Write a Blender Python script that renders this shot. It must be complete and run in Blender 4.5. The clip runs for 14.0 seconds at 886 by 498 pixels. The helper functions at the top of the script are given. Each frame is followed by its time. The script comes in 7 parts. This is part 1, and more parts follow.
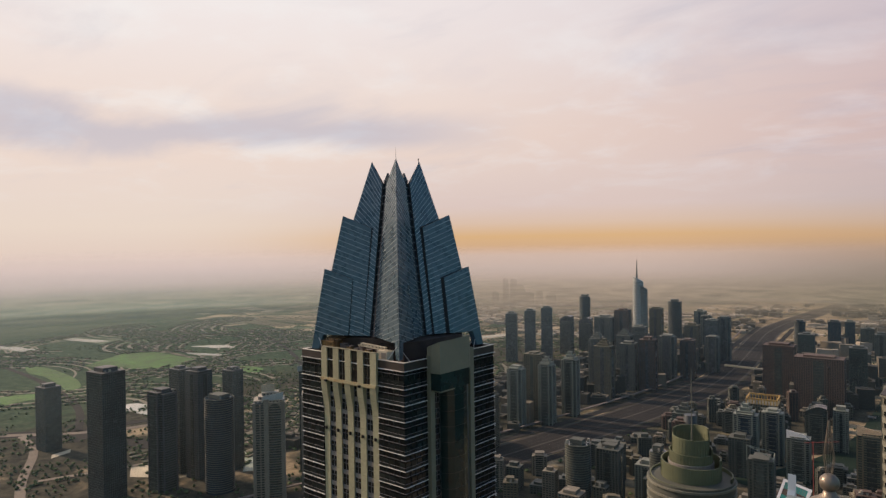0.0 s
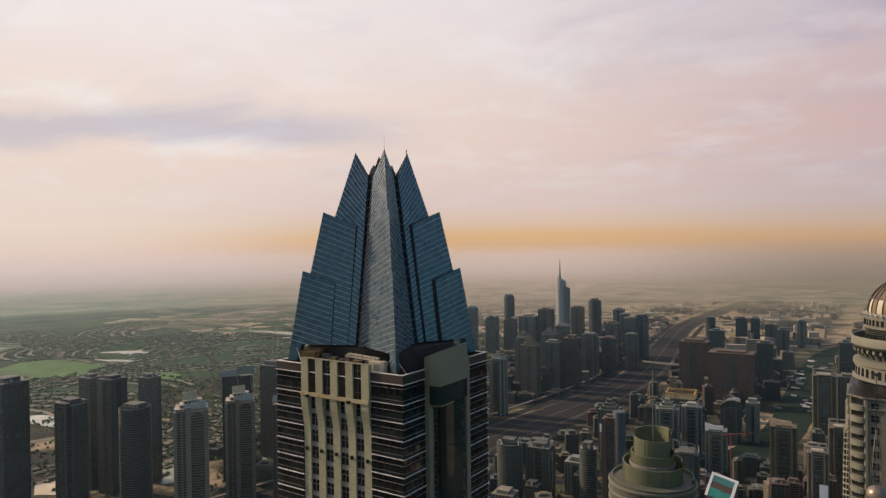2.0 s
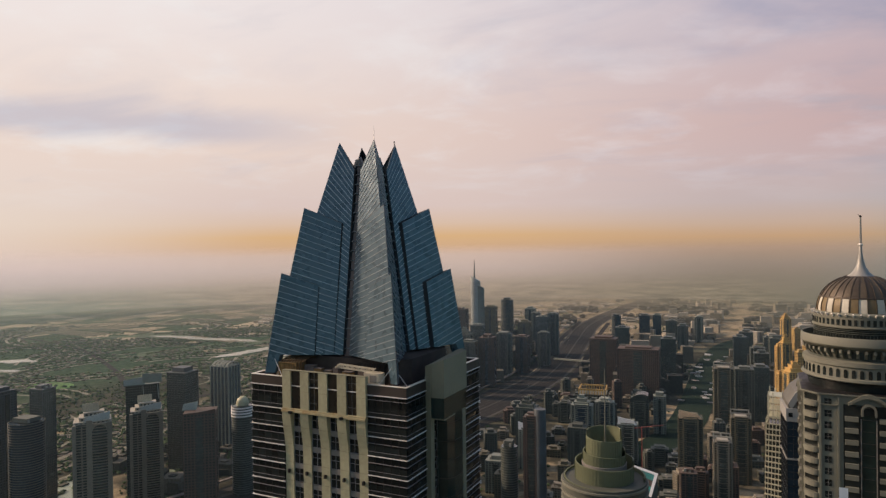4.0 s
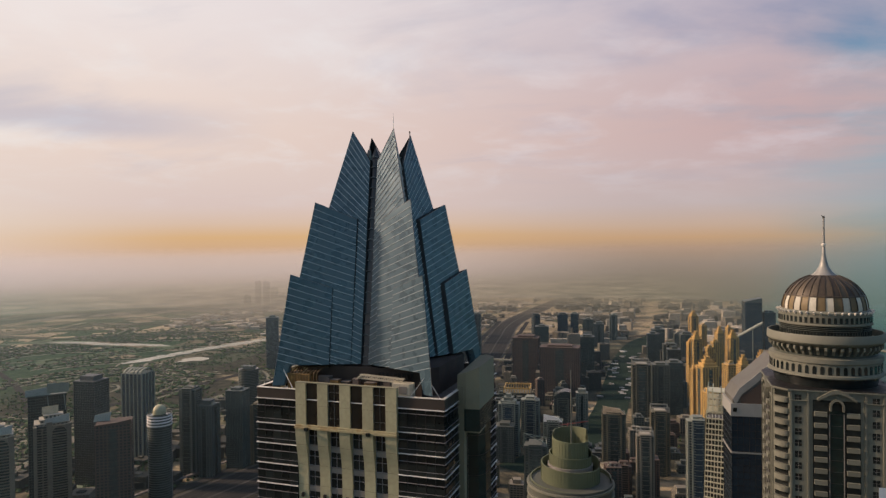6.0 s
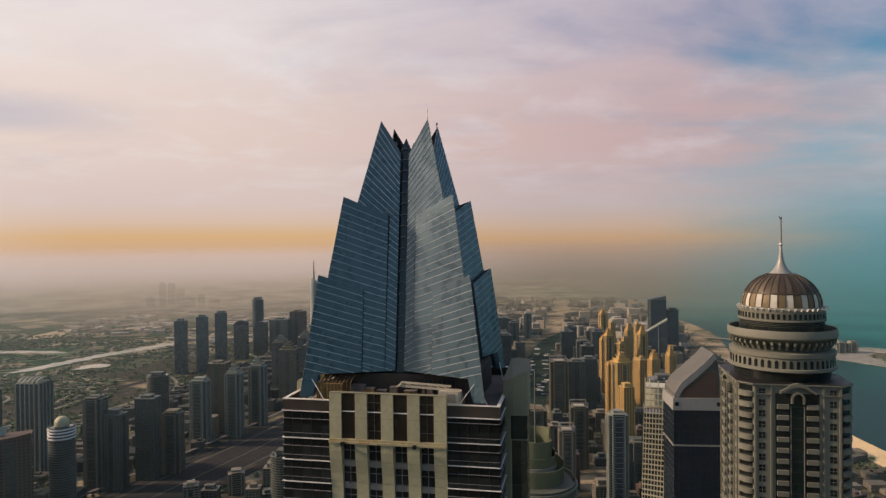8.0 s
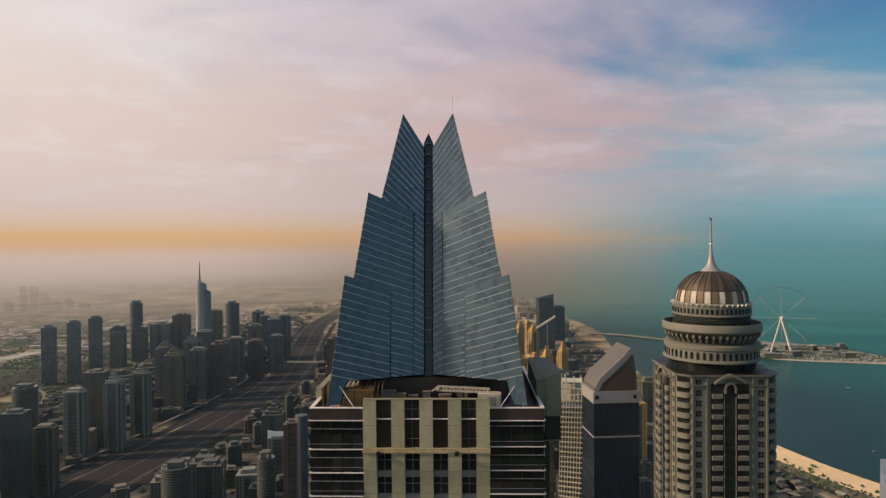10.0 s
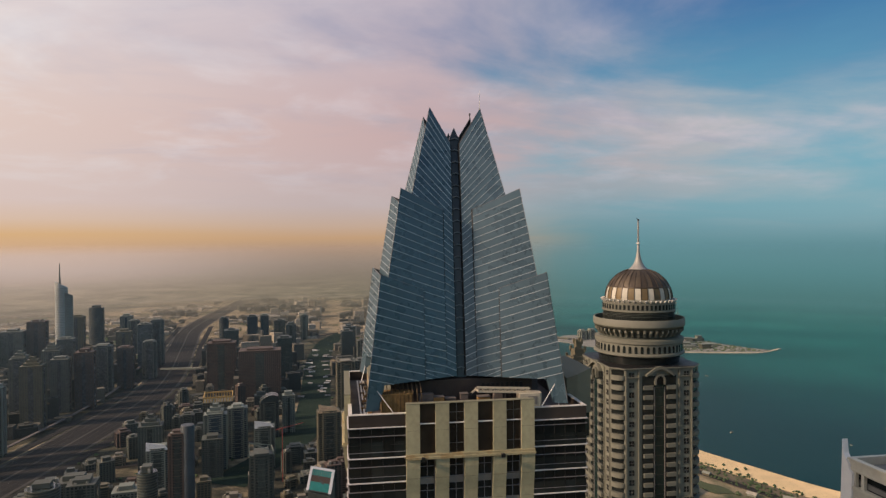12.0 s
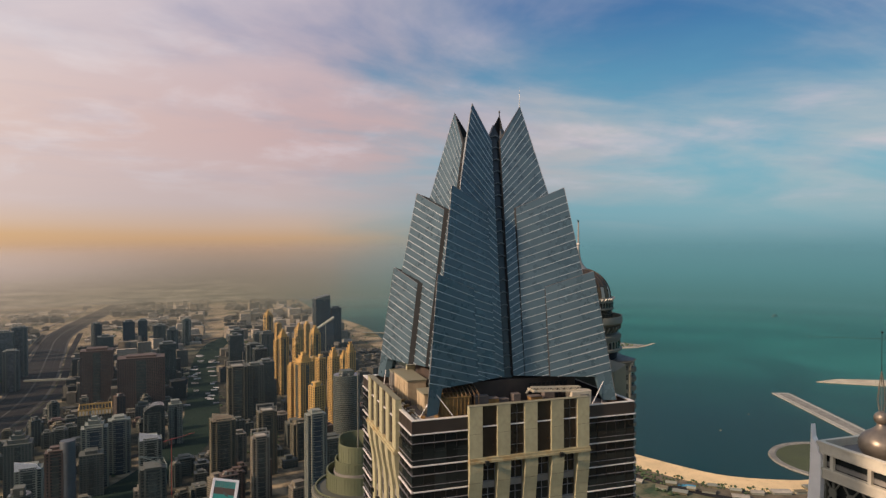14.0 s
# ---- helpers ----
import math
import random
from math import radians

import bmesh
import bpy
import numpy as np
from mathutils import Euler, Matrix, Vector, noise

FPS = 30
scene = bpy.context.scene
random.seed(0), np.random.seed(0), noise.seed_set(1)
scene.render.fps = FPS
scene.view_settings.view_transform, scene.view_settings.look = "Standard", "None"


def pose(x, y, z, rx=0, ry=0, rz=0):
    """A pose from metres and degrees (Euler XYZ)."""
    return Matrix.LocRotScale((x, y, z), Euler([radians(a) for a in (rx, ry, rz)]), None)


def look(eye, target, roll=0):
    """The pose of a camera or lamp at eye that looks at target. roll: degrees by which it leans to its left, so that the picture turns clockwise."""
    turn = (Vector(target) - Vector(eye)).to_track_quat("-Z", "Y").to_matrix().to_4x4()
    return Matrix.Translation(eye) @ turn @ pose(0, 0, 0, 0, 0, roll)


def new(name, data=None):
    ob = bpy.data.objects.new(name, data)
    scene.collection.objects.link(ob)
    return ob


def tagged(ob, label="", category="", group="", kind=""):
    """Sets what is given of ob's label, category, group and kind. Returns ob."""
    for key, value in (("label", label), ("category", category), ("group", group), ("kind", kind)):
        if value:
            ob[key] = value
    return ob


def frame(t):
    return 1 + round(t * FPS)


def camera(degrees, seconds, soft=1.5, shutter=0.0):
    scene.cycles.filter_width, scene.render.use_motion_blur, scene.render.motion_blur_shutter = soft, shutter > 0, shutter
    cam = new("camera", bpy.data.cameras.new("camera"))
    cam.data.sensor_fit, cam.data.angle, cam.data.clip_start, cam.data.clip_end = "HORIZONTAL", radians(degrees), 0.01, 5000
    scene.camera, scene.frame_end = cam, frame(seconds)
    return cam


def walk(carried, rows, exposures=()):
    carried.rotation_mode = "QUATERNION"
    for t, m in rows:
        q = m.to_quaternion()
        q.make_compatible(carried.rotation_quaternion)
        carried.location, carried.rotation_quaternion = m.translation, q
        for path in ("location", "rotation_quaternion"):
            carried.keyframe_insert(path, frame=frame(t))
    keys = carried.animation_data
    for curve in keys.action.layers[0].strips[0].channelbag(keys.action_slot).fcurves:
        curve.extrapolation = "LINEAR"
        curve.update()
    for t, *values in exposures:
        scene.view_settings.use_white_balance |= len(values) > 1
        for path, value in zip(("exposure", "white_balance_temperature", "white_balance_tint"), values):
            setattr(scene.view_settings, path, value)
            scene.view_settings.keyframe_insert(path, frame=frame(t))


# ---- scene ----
cam = camera(67.3, 14.0, 1.35)
METRES, EYE, TILT, LEAN, TURN = 159.0, 406.0, 0.0, 0.0, 40.5
ROWS = [
    (0.0, 0.0, 0.0, 0.0, -0.01, -0.43, 0.83),
    (0.5, -0.0232, 0.0217, -0.0, -1.46, -0.45, 0.82),
    (1.0, -0.0485, 0.043, 0.0004, -3.09, -0.45, 0.8),
    (1.5, -0.0721, 0.0647, 0.0004, -4.78, -0.47, 0.8),
    (2.0, -0.0978, 0.0887, 0.0001, -6.74, -0.49, 0.77),
    (2.5, -0.1214, 0.1093, 0.0001, -8.66, -0.52, 0.78),
    (3.0, -0.1471, 0.1323, -0.0, -10.75, -0.54, 0.76),
    (3.5, -0.1709, 0.1537, -0.0001, -12.65, -0.55, 0.75),
    (6.0, -0.2979, 0.2717, -0.0014, -21.58, -0.59, 0.64),
    (6.5, -0.3244, 0.2959, -0.0017, -23.29, -0.61, 0.59),
    (7.0, -0.3499, 0.3192, -0.002, -25.03, -0.62, 0.59),
    (7.5, -0.377, 0.3438, -0.0022, -27.04, -0.64, 0.57),
    (10.0, -0.5115, 0.4673, -0.0029, -38.79, -0.73, 0.45),
    (10.5, -0.5372, 0.4968, -0.0035, -41.54, -0.75, 0.43),
    (11.0, -0.5612, 0.5243, -0.0038, -44.08, -0.76, 0.39),
    (11.5, -0.5861, 0.5551, -0.0039, -46.77, -0.77, 0.36),
    (12.0, -0.6075, 0.585, -0.0043, -49.16, -0.79, 0.34),
    (12.5, -0.6296, 0.6185, -0.0046, -51.78, -0.77, 0.29),
    (13.0, -0.6494, 0.6501, -0.0049, -54.16, -0.76, 0.25),
    (13.5, -0.6689, 0.6854, -0.0055, -56.65, -0.74, 0.21),
    (14.0, -0.686, 0.7186, -0.0061, -58.89, -0.74, 0.15),
]
walk(cam, [(t, pose(0, 0, EYE, TILT, LEAN, TURN) @ pose(METRES * x, METRES * y, METRES * z, 90 + pitch, roll, yaw)) for t, x, y, z, yaw, pitch, roll in ROWS],
     [(0.0, 0.0), (3.0, -0.02), (7.0, -0.04), (10.5, -0.07), (12.5, -0.04), (14.0, 0.0)])

# ---- world, sun ----
SUN_AZ = Vector((-0.98, -0.19)).normalized()
SUN_EL = radians(28)
world = bpy.data.worlds.new("world")
scene.world = world
world.use_nodes = True
wt = world.node_tree
wt.nodes.clear()


class Graph:
    """Short hand for building node trees."""

    def __init__(self, tree):
        self.tree = tree

    def node(self, kind):
        return self.tree.nodes.new(kind)

    def link(self, a, b):
        self.tree.links.new(a, b)

    def put(self, socket, value):
        if isinstance(value, bpy.types.NodeSocket):
            self.tree.links.new(value, socket)
        elif isinstance(value, tuple) and len(value) == 3 and socket.type == "RGBA":
            socket.default_value = (*value, 1)
        else:
            socket.default_value = value

    def math(self, op, a, b=0.0, c=0.0, clamp=False):
        n = self.node("ShaderNodeMath")
        n.operation, n.use_clamp = op, clamp
        self.put(n.inputs[0], a), self.put(n.inputs[1], b), self.put(n.inputs[2], c)
        return n.outputs[0]

    def span(self, v, a, b, lo=0.0, hi=1.0, smooth=True):
        n = self.node("ShaderNodeMapRange")
        n.interpolation_type, n.clamp = "SMOOTHSTEP" if smooth else "LINEAR", True
        self.put(n.inputs["Value"], v)
        for key, value in (("From Min", a), ("From Max", b), ("To Min", lo), ("To Max", hi)):
            n.inputs[key].default_value = value
        return n.outputs["Result"]

    def mix(self, fac, a, b, blend="MIX"):
        n = self.node("ShaderNodeMix")
        n.data_type, n.blend_type = "RGBA", blend
        self.put(n.inputs[0], fac), self.put(n.inputs[6], a), self.put(n.inputs[7], b)
        return n.outputs[2]

    def noise(self, vec, scale, detail=4.0, rough=0.55, distortion=0.0):
        n = self.node("ShaderNodeTexNoise")
        if vec is not None:
            self.put(n.inputs["Vector"], vec)
        n.inputs["Scale"].default_value, n.inputs["Detail"].default_value = scale, detail
        n.inputs["Roughness"].default_value, n.inputs["Distortion"].default_value = rough, distortion
        return n.outputs["Fac"]

    def combine(self, x, y, z):
        n = self.node("ShaderNodeCombineXYZ")
        for i, v in enumerate((x, y, z)):
            self.put(n.inputs[i], v)
        return n.outputs[0]

    def ramp(self, fac, stops):
        n = self.node("ShaderNodeValToRGB")
        self.put(n.inputs[0], fac)
        els = n.color_ramp.elements
        while len(els) < len(stops):
            els.new(0.5)
        for e, (p, c) in zip(els, stops):
            e.position, e.color = p, (*c, 1)
        return n.outputs[0]


def lin(r, g, b):
    """A colour of 0 to 255 as linear light."""
    return tuple(((v / 255 + 0.055) / 1.055) ** 2.4 if v > 10 else v / 255 / 12.92 for v in (r, g, b))


g = Graph(wt)
coord = g.node("ShaderNodeTexCoord").outputs["Generated"]
sep = g.node("ShaderNodeSeparateXYZ")
g.link(coord, sep.inputs[0])
dx, dy, dz = sep.outputs
sky = g.node("ShaderNodeTexSky")
sky.sky_type, sky.sun_disc, sky.sun_elevation, sky.sun_rotation = "NISHITA", False, SUN_EL, math.atan2(SUN_AZ.x, SUN_AZ.y)
sky.air_density, sky.dust_density, sky.ozone_density = 1.0, 1.5, 2.0
blue = g.mix(1.0, sky.outputs[0], (0.115, 0.115, 0.115), "MULTIPLY")
# the clouds lie on a level sheet high above; they thin out over the sea
up = g.math("MAXIMUM", dz, 0.0)
far = g.math("ADD", up, 0.16)
sheet = g.combine(g.math("DIVIDE", dx, far), g.math("DIVIDE", dy, far), 0.0)
drawn = g.combine(g.math("MULTIPLY", g.math("DIVIDE", dx, far), 0.55), g.math("MULTIPLY", g.math("DIVIDE", dy, far), 1.1), 4.0)
wisps = g.noise(sheet, 0.8, 7, 0.54, 0.35)
fine = g.noise(drawn, 1.05, 6, 0.55, 0.6)
body = g.math("ADD", g.math("MULTIPLY", wisps, 0.6), g.math("MULTIPLY", fine, 0.4))
# cloud also thinned behind the camera, unseen, to dim faces turned that way
behind = g.math("MAXIMUM", g.math("MULTIPLY", dy, -1.0), 0.0)
seaward = g.math("ADD", g.math("ADD", dx, g.math("MULTIPLY", up, 0.5)), g.math("MULTIPLY", behind, 0.9))
cover = g.span(seaward, -0.15, 0.65, 0.33, 0.11, smooth=False)
cloud = g.span(g.math("ADD", body, cover), 0.50, 0.76)
warm = g.span(dx, -0.85, 0.35)
cloud_low = g.mix(warm, lin(249, 227, 214), lin(206, 175, 176))
cloud_high = g.mix(warm, lin(253, 243, 241), lin(203, 188, 200))
cloud_tint = g.mix(g.span(up, 0.12, 0.36), cloud_low, cloud_high)
cloud_tint = g.mix(g.span(seaward, 0.2, 0.75, 0.0, 0.85), cloud_tint, lin(182, 200, 206))
puffs = g.span(g.noise(sheet, 1.7, 6, 0.58, 0.3), 0.46, 0.70, 0.0, 0.6)
cloud_tint = g.mix(puffs, cloud_tint, g.mix(warm, lin(255, 252, 250), lin(226, 211, 218)))
# grey-violet undersides and drawn-out gaps
under = g.span(g.noise(drawn, 1.5, 6, 0.55, 0.5), 0.52, 0.74, 0.0, 0.42)
cloud_tint = g.mix(under, cloud_tint, g.mix(warm, lin(206, 202, 212), lin(160, 164, 190)))
wave = g.math("ADD", dz, g.math("MULTIPLY", g.math("SUBTRACT", fine, 0.5), 0.10))
gap = g.math("MULTIPLY", g.span(wave, 0.125, 0.155), g.span(wave, 0.20, 0.165))
gap = g.math("MULTIPLY", gap, g.span(dx, -0.52, -0.72, 0.0, 0.55))
cloud_tint = g.mix(gap, cloud_tint, lin(184, 187, 208))
open_sky = g.mix(g.span(seaward, -0.6, 0.5), lin(196, 192, 214), lin(106, 176, 198))
open_sky = g.mix(g.span(g.math("ADD", up, g.math("MULTIPLY", wisps, 0.2)), 0.18, 0.46), open_sky, lin(14, 98, 166))
open_sky = g.mix(g.span(seaward, 0.3, -0.3), open_sky, lin(186, 188, 214))
open_sky = g.mix(0.2, open_sky, blue)
above = g.mix(cloud, open_sky, cloud_tint)


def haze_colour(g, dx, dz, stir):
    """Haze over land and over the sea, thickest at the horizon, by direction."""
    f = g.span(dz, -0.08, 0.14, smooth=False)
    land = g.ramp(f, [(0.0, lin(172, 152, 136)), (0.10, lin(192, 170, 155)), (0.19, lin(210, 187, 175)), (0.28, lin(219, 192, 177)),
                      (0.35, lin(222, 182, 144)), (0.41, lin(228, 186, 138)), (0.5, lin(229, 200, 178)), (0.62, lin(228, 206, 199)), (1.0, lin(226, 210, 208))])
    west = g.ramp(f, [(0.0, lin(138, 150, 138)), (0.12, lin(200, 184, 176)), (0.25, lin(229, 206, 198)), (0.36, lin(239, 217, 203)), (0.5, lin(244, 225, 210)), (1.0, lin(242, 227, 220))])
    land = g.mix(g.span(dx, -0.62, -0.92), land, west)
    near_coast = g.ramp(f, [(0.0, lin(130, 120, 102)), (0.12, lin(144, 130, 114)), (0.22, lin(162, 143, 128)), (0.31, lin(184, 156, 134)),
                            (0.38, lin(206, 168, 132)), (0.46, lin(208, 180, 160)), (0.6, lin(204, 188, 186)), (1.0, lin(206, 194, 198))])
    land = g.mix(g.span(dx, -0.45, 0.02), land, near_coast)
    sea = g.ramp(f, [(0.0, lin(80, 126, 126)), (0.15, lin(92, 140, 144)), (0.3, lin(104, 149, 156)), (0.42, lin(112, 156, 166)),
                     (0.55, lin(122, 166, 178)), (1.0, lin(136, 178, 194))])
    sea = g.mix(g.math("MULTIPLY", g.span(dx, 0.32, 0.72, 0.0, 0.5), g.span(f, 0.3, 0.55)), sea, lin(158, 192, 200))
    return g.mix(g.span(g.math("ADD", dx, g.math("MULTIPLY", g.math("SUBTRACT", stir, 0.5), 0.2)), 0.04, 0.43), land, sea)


haze = haze_colour(g, g.math("ADD", dx, g.math("MULTIPLY", behind, 0.7)), dz, wisps)
sky_all = g.mix(g.span(g.math("ADD", dz, g.math("MULTIPLY", g.span(dx, 0.15, 0.6), 0.035)), 0.02, 0.17), haze, above)
back = g.node("ShaderNodeBackground")
g.link(sky_all, back.inputs[0])
back.inputs[1].default_value = 0.9
out = g.node("ShaderNodeOutputWorld")
g.link(back.outputs[0], out.inputs[0])

sun_data = bpy.data.lights.new("sun", "SUN")
sun_data.energy, sun_data.angle, sun_data.color = 4.9, radians(4.0), (1.0, 0.70, 0.50)
sun = new("sun", sun_data)
sun.matrix_world = look((SUN_AZ.x * math.cos(SUN_EL), SUN_AZ.y * math.cos(SUN_EL), math.sin(SUN_EL)), (0, 0, 0))


# ---- materials ----
def material(name, colour, rough=0.7, metal=0.0, vary=0.25, grain=0.5, patch=0.05, bump=0.0, each=0.12, spec=0.5, second=None):
    """A surface with grain and patches of wear; grain and patch are per metre, each is the change from piece to piece."""
    m = bpy.data.materials.new(name)
    m.use_nodes = True
    m.node_tree.nodes.clear()
    n = Graph(m.node_tree)
    where = n.node("ShaderNodeTexCoord").outputs["Object"]
    small = n.noise(where, grain, 5, 0.6)
    large = n.noise(where, patch, 4, 0.6)
    dark = tuple(c * (1 - vary) for c in colour)
    light = tuple(min(1, c * (1 + vary)) for c in colour)
    tone = n.mix(n.span(n.math("ADD", n.math("MULTIPLY", small, 0.5), n.math("MULTIPLY", large, 0.5)), 0.3, 0.7), dark, light)
    if second:
        tone = n.mix(n.span(large, 0.48, 0.6), tone, second)
    luck = n.node("ShaderNodeObjectInfo").outputs["Random"]
    hue = n.node("ShaderNodeHueSaturation")
    n.put(hue.inputs["Color"], tone)
    n.put(hue.inputs["Value"], n.span(luck, 0, 1, 1 - each, 1 + each, smooth=False))
    b = n.node("ShaderNodeBsdfPrincipled")
    n.link(hue.outputs[0], b.inputs["Base Color"])
    n.put(b.inputs["Roughness"], n.span(small, 0.3, 0.7, max(0.02, rough - 0.08), min(1, rough + 0.08)))
    b.inputs["Metallic"].default_value = metal
    b.inputs["Specular IOR Level"].default_value = spec
    if bump:
        k = n.node("ShaderNodeBump")
        k.inputs["Strength"].default_value, k.inputs["Distance"].default_value = 0.6, bump
        n.link(small, k.inputs["Height"])
        n.link(k.outputs[0], b.inputs["Normal"])
    o = n.node("ShaderNodeOutputMaterial")
    n.link(b.outputs[0], o.inputs[0])
    return m


crown_glass = material("crown_cladding", (0.070, 0.120, 0.150), 0.3, 0.38, 0.14, 0.4, 0.06, 0.0, 0.03, spec=0.5)
crown_fin = material("crown_fin", (0.46, 0.52, 0.55), 0.4, 0.4, 0.12, spec=0.4)
# plate edges and backs: cladding darkened, their shade put into the colour
return_shade = material("crown_return_shade", (0.014, 0.018, 0.021), 0.7, 0.1, 0.3, 0.6, 0.1)
valley_glass = material("valley_glass", (0.02, 0.029, 0.038), 0.2, 0.0, 0.3)
dark_glass = material("dark_glass", (0.014, 0.018, 0.018), 0.14, 0.0, 0.35, 0.3, 0.08, 0.0, 0.3, spec=0.34)
green_glass = material("green_glass", (0.012, 0.026, 0.024), 0.14, 0.0, 0.35, 0.3, 0.1)
white_slab = material("white_slab_edge", (0.66, 0.65, 0.63), 0.5, 0.0, 0.1, 1.0, 0.1)
rung_metal = material("rung_metal", (0.10, 0.125, 0.14), 0.5, 0.2, 0.1)
grey_mullion = material("grey_mullion", (0.22, 0.22, 0.23), 0.45, 0.3, 0.1)
cream_panel = material("cream_panel", (0.335, 0.325, 0.205), 0.6, 0.0, 0.16, 1.2, 0.15, 0.01, 0.08)
stained_cream = material("stained_cream", (0.36, 0.325, 0.19), 0.65, 0.0, 0.2, 0.5, 0.5, 0.01, 0.08, second=(0.29, 0.225, 0.11))
grey_concrete = material("grey_concrete", (0.185, 0.182, 0.125), 0.75, 0.0, 0.12, 0.8, 0.12, 0.01)
parapet_brown = material("parapet_brown", (0.034, 0.027, 0.022), 0.5, 0.1, 0.2, 0.6, 0.1)
plant_brown = material("plant_brown", (0.060, 0.045, 0.036), 0.85, 0.0, 0.4, 0.6, 0.2, 0.02)
crane_cream = material("crane_cream", (0.52, 0.48, 0.37), 0.5, 0.1, 0.15, 1.0, 0.3)
rib_rust = material("rib_rust", (0.11, 0.072, 0.036), 0.7, 0.1, 0.4, 1.0, 0.3)
# plaster warmed: the sun on the stair house is put into the colour
sun_warm_plaster = material("sun_warm_plaster", (0.44, 0.36, 0.235), 0.8, 0.0, 0.2, 0.8, 0.2, 0.01)
roof_grey = material("roof_membrane", (0.12, 0.105, 0.095), 0.9, 0.0, 0.35, 1.0, 0.2, 0.02)
rust = material("brown_sheet", (0.26, 0.16, 0.055), 0.65, 0.1, 0.4, 1.2, 0.3, 0.02)
spire_grey = material("spire_grey", (0.26, 0.26, 0.24), 0.5, 0.2, 0.12)
pale_steel = material("pale_steel", (0.66, 0.63, 0.56), 0.45, 0.2, 0.12)
black_metal = material("black_metal", (0.02, 0.02, 0.02), 0.5, 0.4, 0.2)
stone = material("pale_stone", (0.136, 0.141, 0.110), 0.7, 0.0, 0.12, 0.9, 0.1, 0.01)
stone_dark = material("grey_stone", (0.18, 0.175, 0.16), 0.7, 0.0, 0.15, 0.9, 0.1)
dome_brown = material("dome_bronze", (0.05, 0.038, 0.024), 0.5, 0.2, 0.3, 0.9, 0.2)
dome_leaf_pale = material("dome_leaf", (0.085, 0.066, 0.042), 0.5, 0.2, 0.3, 0.9, 0.2)
dome_gold = material("dome_gold_panel", (0.14, 0.105, 0.05), 0.55, 0.15, 0.2, 0.9, 0.2)
dome_white = material("dome_white_panel", (0.43, 0.42, 0.35), 0.6, 0.0, 0.1, 0.9, 0.2)
cream_frame = material("cream_frame", (0.55, 0.52, 0.42), 0.6, 0.0, 0.1, 0.8, 0.1)
ball_metal = material("ball_metal", (0.20, 0.175, 0.14), 0.42, 0.6, 0.2, 0.8, 0.2)
green_wall = material("pale_green_wall", (0.115, 0.132, 0.075), 0.6, 0.0, 0.12, 0.8, 0.08)
teal_panel = material("teal_panel", (0.035, 0.24, 0.20), 0.4, 0.0, 0.2, 0.4, 0.05)
white_paint = material("white_paint", (0.76, 0.75, 0.72), 0.5, 0.0, 0.06)
asphalt = material("asphalt", (0.028, 0.028, 0.027), 0.95, 0.0, 0.3, 0.05, 0.008, spec=0.1)
paving = material("paving", (0.15, 0.13, 0.10), 0.9, 0.0, 0.3, 0.03, 0.006)
red_paint = material("red_paint", (0.30, 0.06, 0.045), 0.5, 0.0, 0.15)

# wall colours of the towers of the town
wall_grey = material("wall_grey", (0.073, 0.081, 0.065), 0.7, 0.0, 0.15, 0.3, 0.03)
wall_dark = material("wall_dark", (0.066, 0.078, 0.069), 0.6, 0.0, 0.2, 0.3, 0.03)
wall_white = material("wall_white", (0.174, 0.191, 0.156), 0.65, 0.0, 0.1, 0.3, 0.03)
wall_tan = material("wall_tan", (0.105, 0.096, 0.060), 0.75, 0.0, 0.15, 0.3, 0.03)
wall_gold = material("wall_gold", (0.42, 0.268, 0.078), 0.75, 0.0, 0.12, 0.3, 0.03)
wall_brown = material("wall_brown", (0.082, 0.056, 0.042), 0.75, 0.0, 0.15, 0.3, 0.03)
wall_slate = material("wall_slate", (0.051, 0.056, 0.058), 0.6, 0.0, 0.2, 0.3, 0.03)
wall_light = material("wall_light", (0.215, 0.230, 0.181), 0.7, 0.0, 0.12, 0.3, 0.03)
wall_sand = material("wall_sand", (0.165, 0.150, 0.112), 0.7, 0.0, 0.15, 0.3, 0.03)
# far towers' walls, paled: haze before them is put into the colour
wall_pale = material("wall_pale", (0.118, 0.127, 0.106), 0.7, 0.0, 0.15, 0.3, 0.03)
blue_glass = material("blue_glass", (0.025, 0.04, 0.055), 0.15, 0.1, 0.3, 0.2, 0.03)
town_glass = material("town_glass", (0.039, 0.050, 0.046), 0.2, 0.0, 0.4, 0.2, 0.03, 0.0, 0.35)
roof_pale = material("roof_pale", (0.29, 0.275, 0.225), 0.85, 0.0, 0.25, 0.2, 0.03)


def island_material(name, a, b, c, rough=0.85):
    """For joined crowds of pieces: each piece takes a tone of its own."""
    m = bpy.data.materials.new(name)
    m.use_nodes = True
    m.node_tree.nodes.clear()
    n = Graph(m.node_tree)
    luck = n.node("ShaderNodeNewGeometry").outputs["Random Per Island"]
    tone = n.ramp(luck, [(0.0, a), (0.5, b), (1.0, c)])
    where = n.node("ShaderNodeTexCoord").outputs["Object"]
    tone = n.mix(n.span(n.noise(where, 0.3, 4), 0.3, 0.7, 0.0, 0.35), tone, tuple(v * 0.5 for v in a))
    p = n.node("ShaderNodeBsdfPrincipled")
    n.link(tone, p.inputs["Base Color"])
    p.inputs["Roughness"].default_value = rough
    p.inputs["Specular IOR Level"].default_value = 0.5 if rough < 0.6 else 0.15
    o = n.node("ShaderNodeOutputMaterial")
    n.link(p.outputs[0], o.inputs[0])
    return m


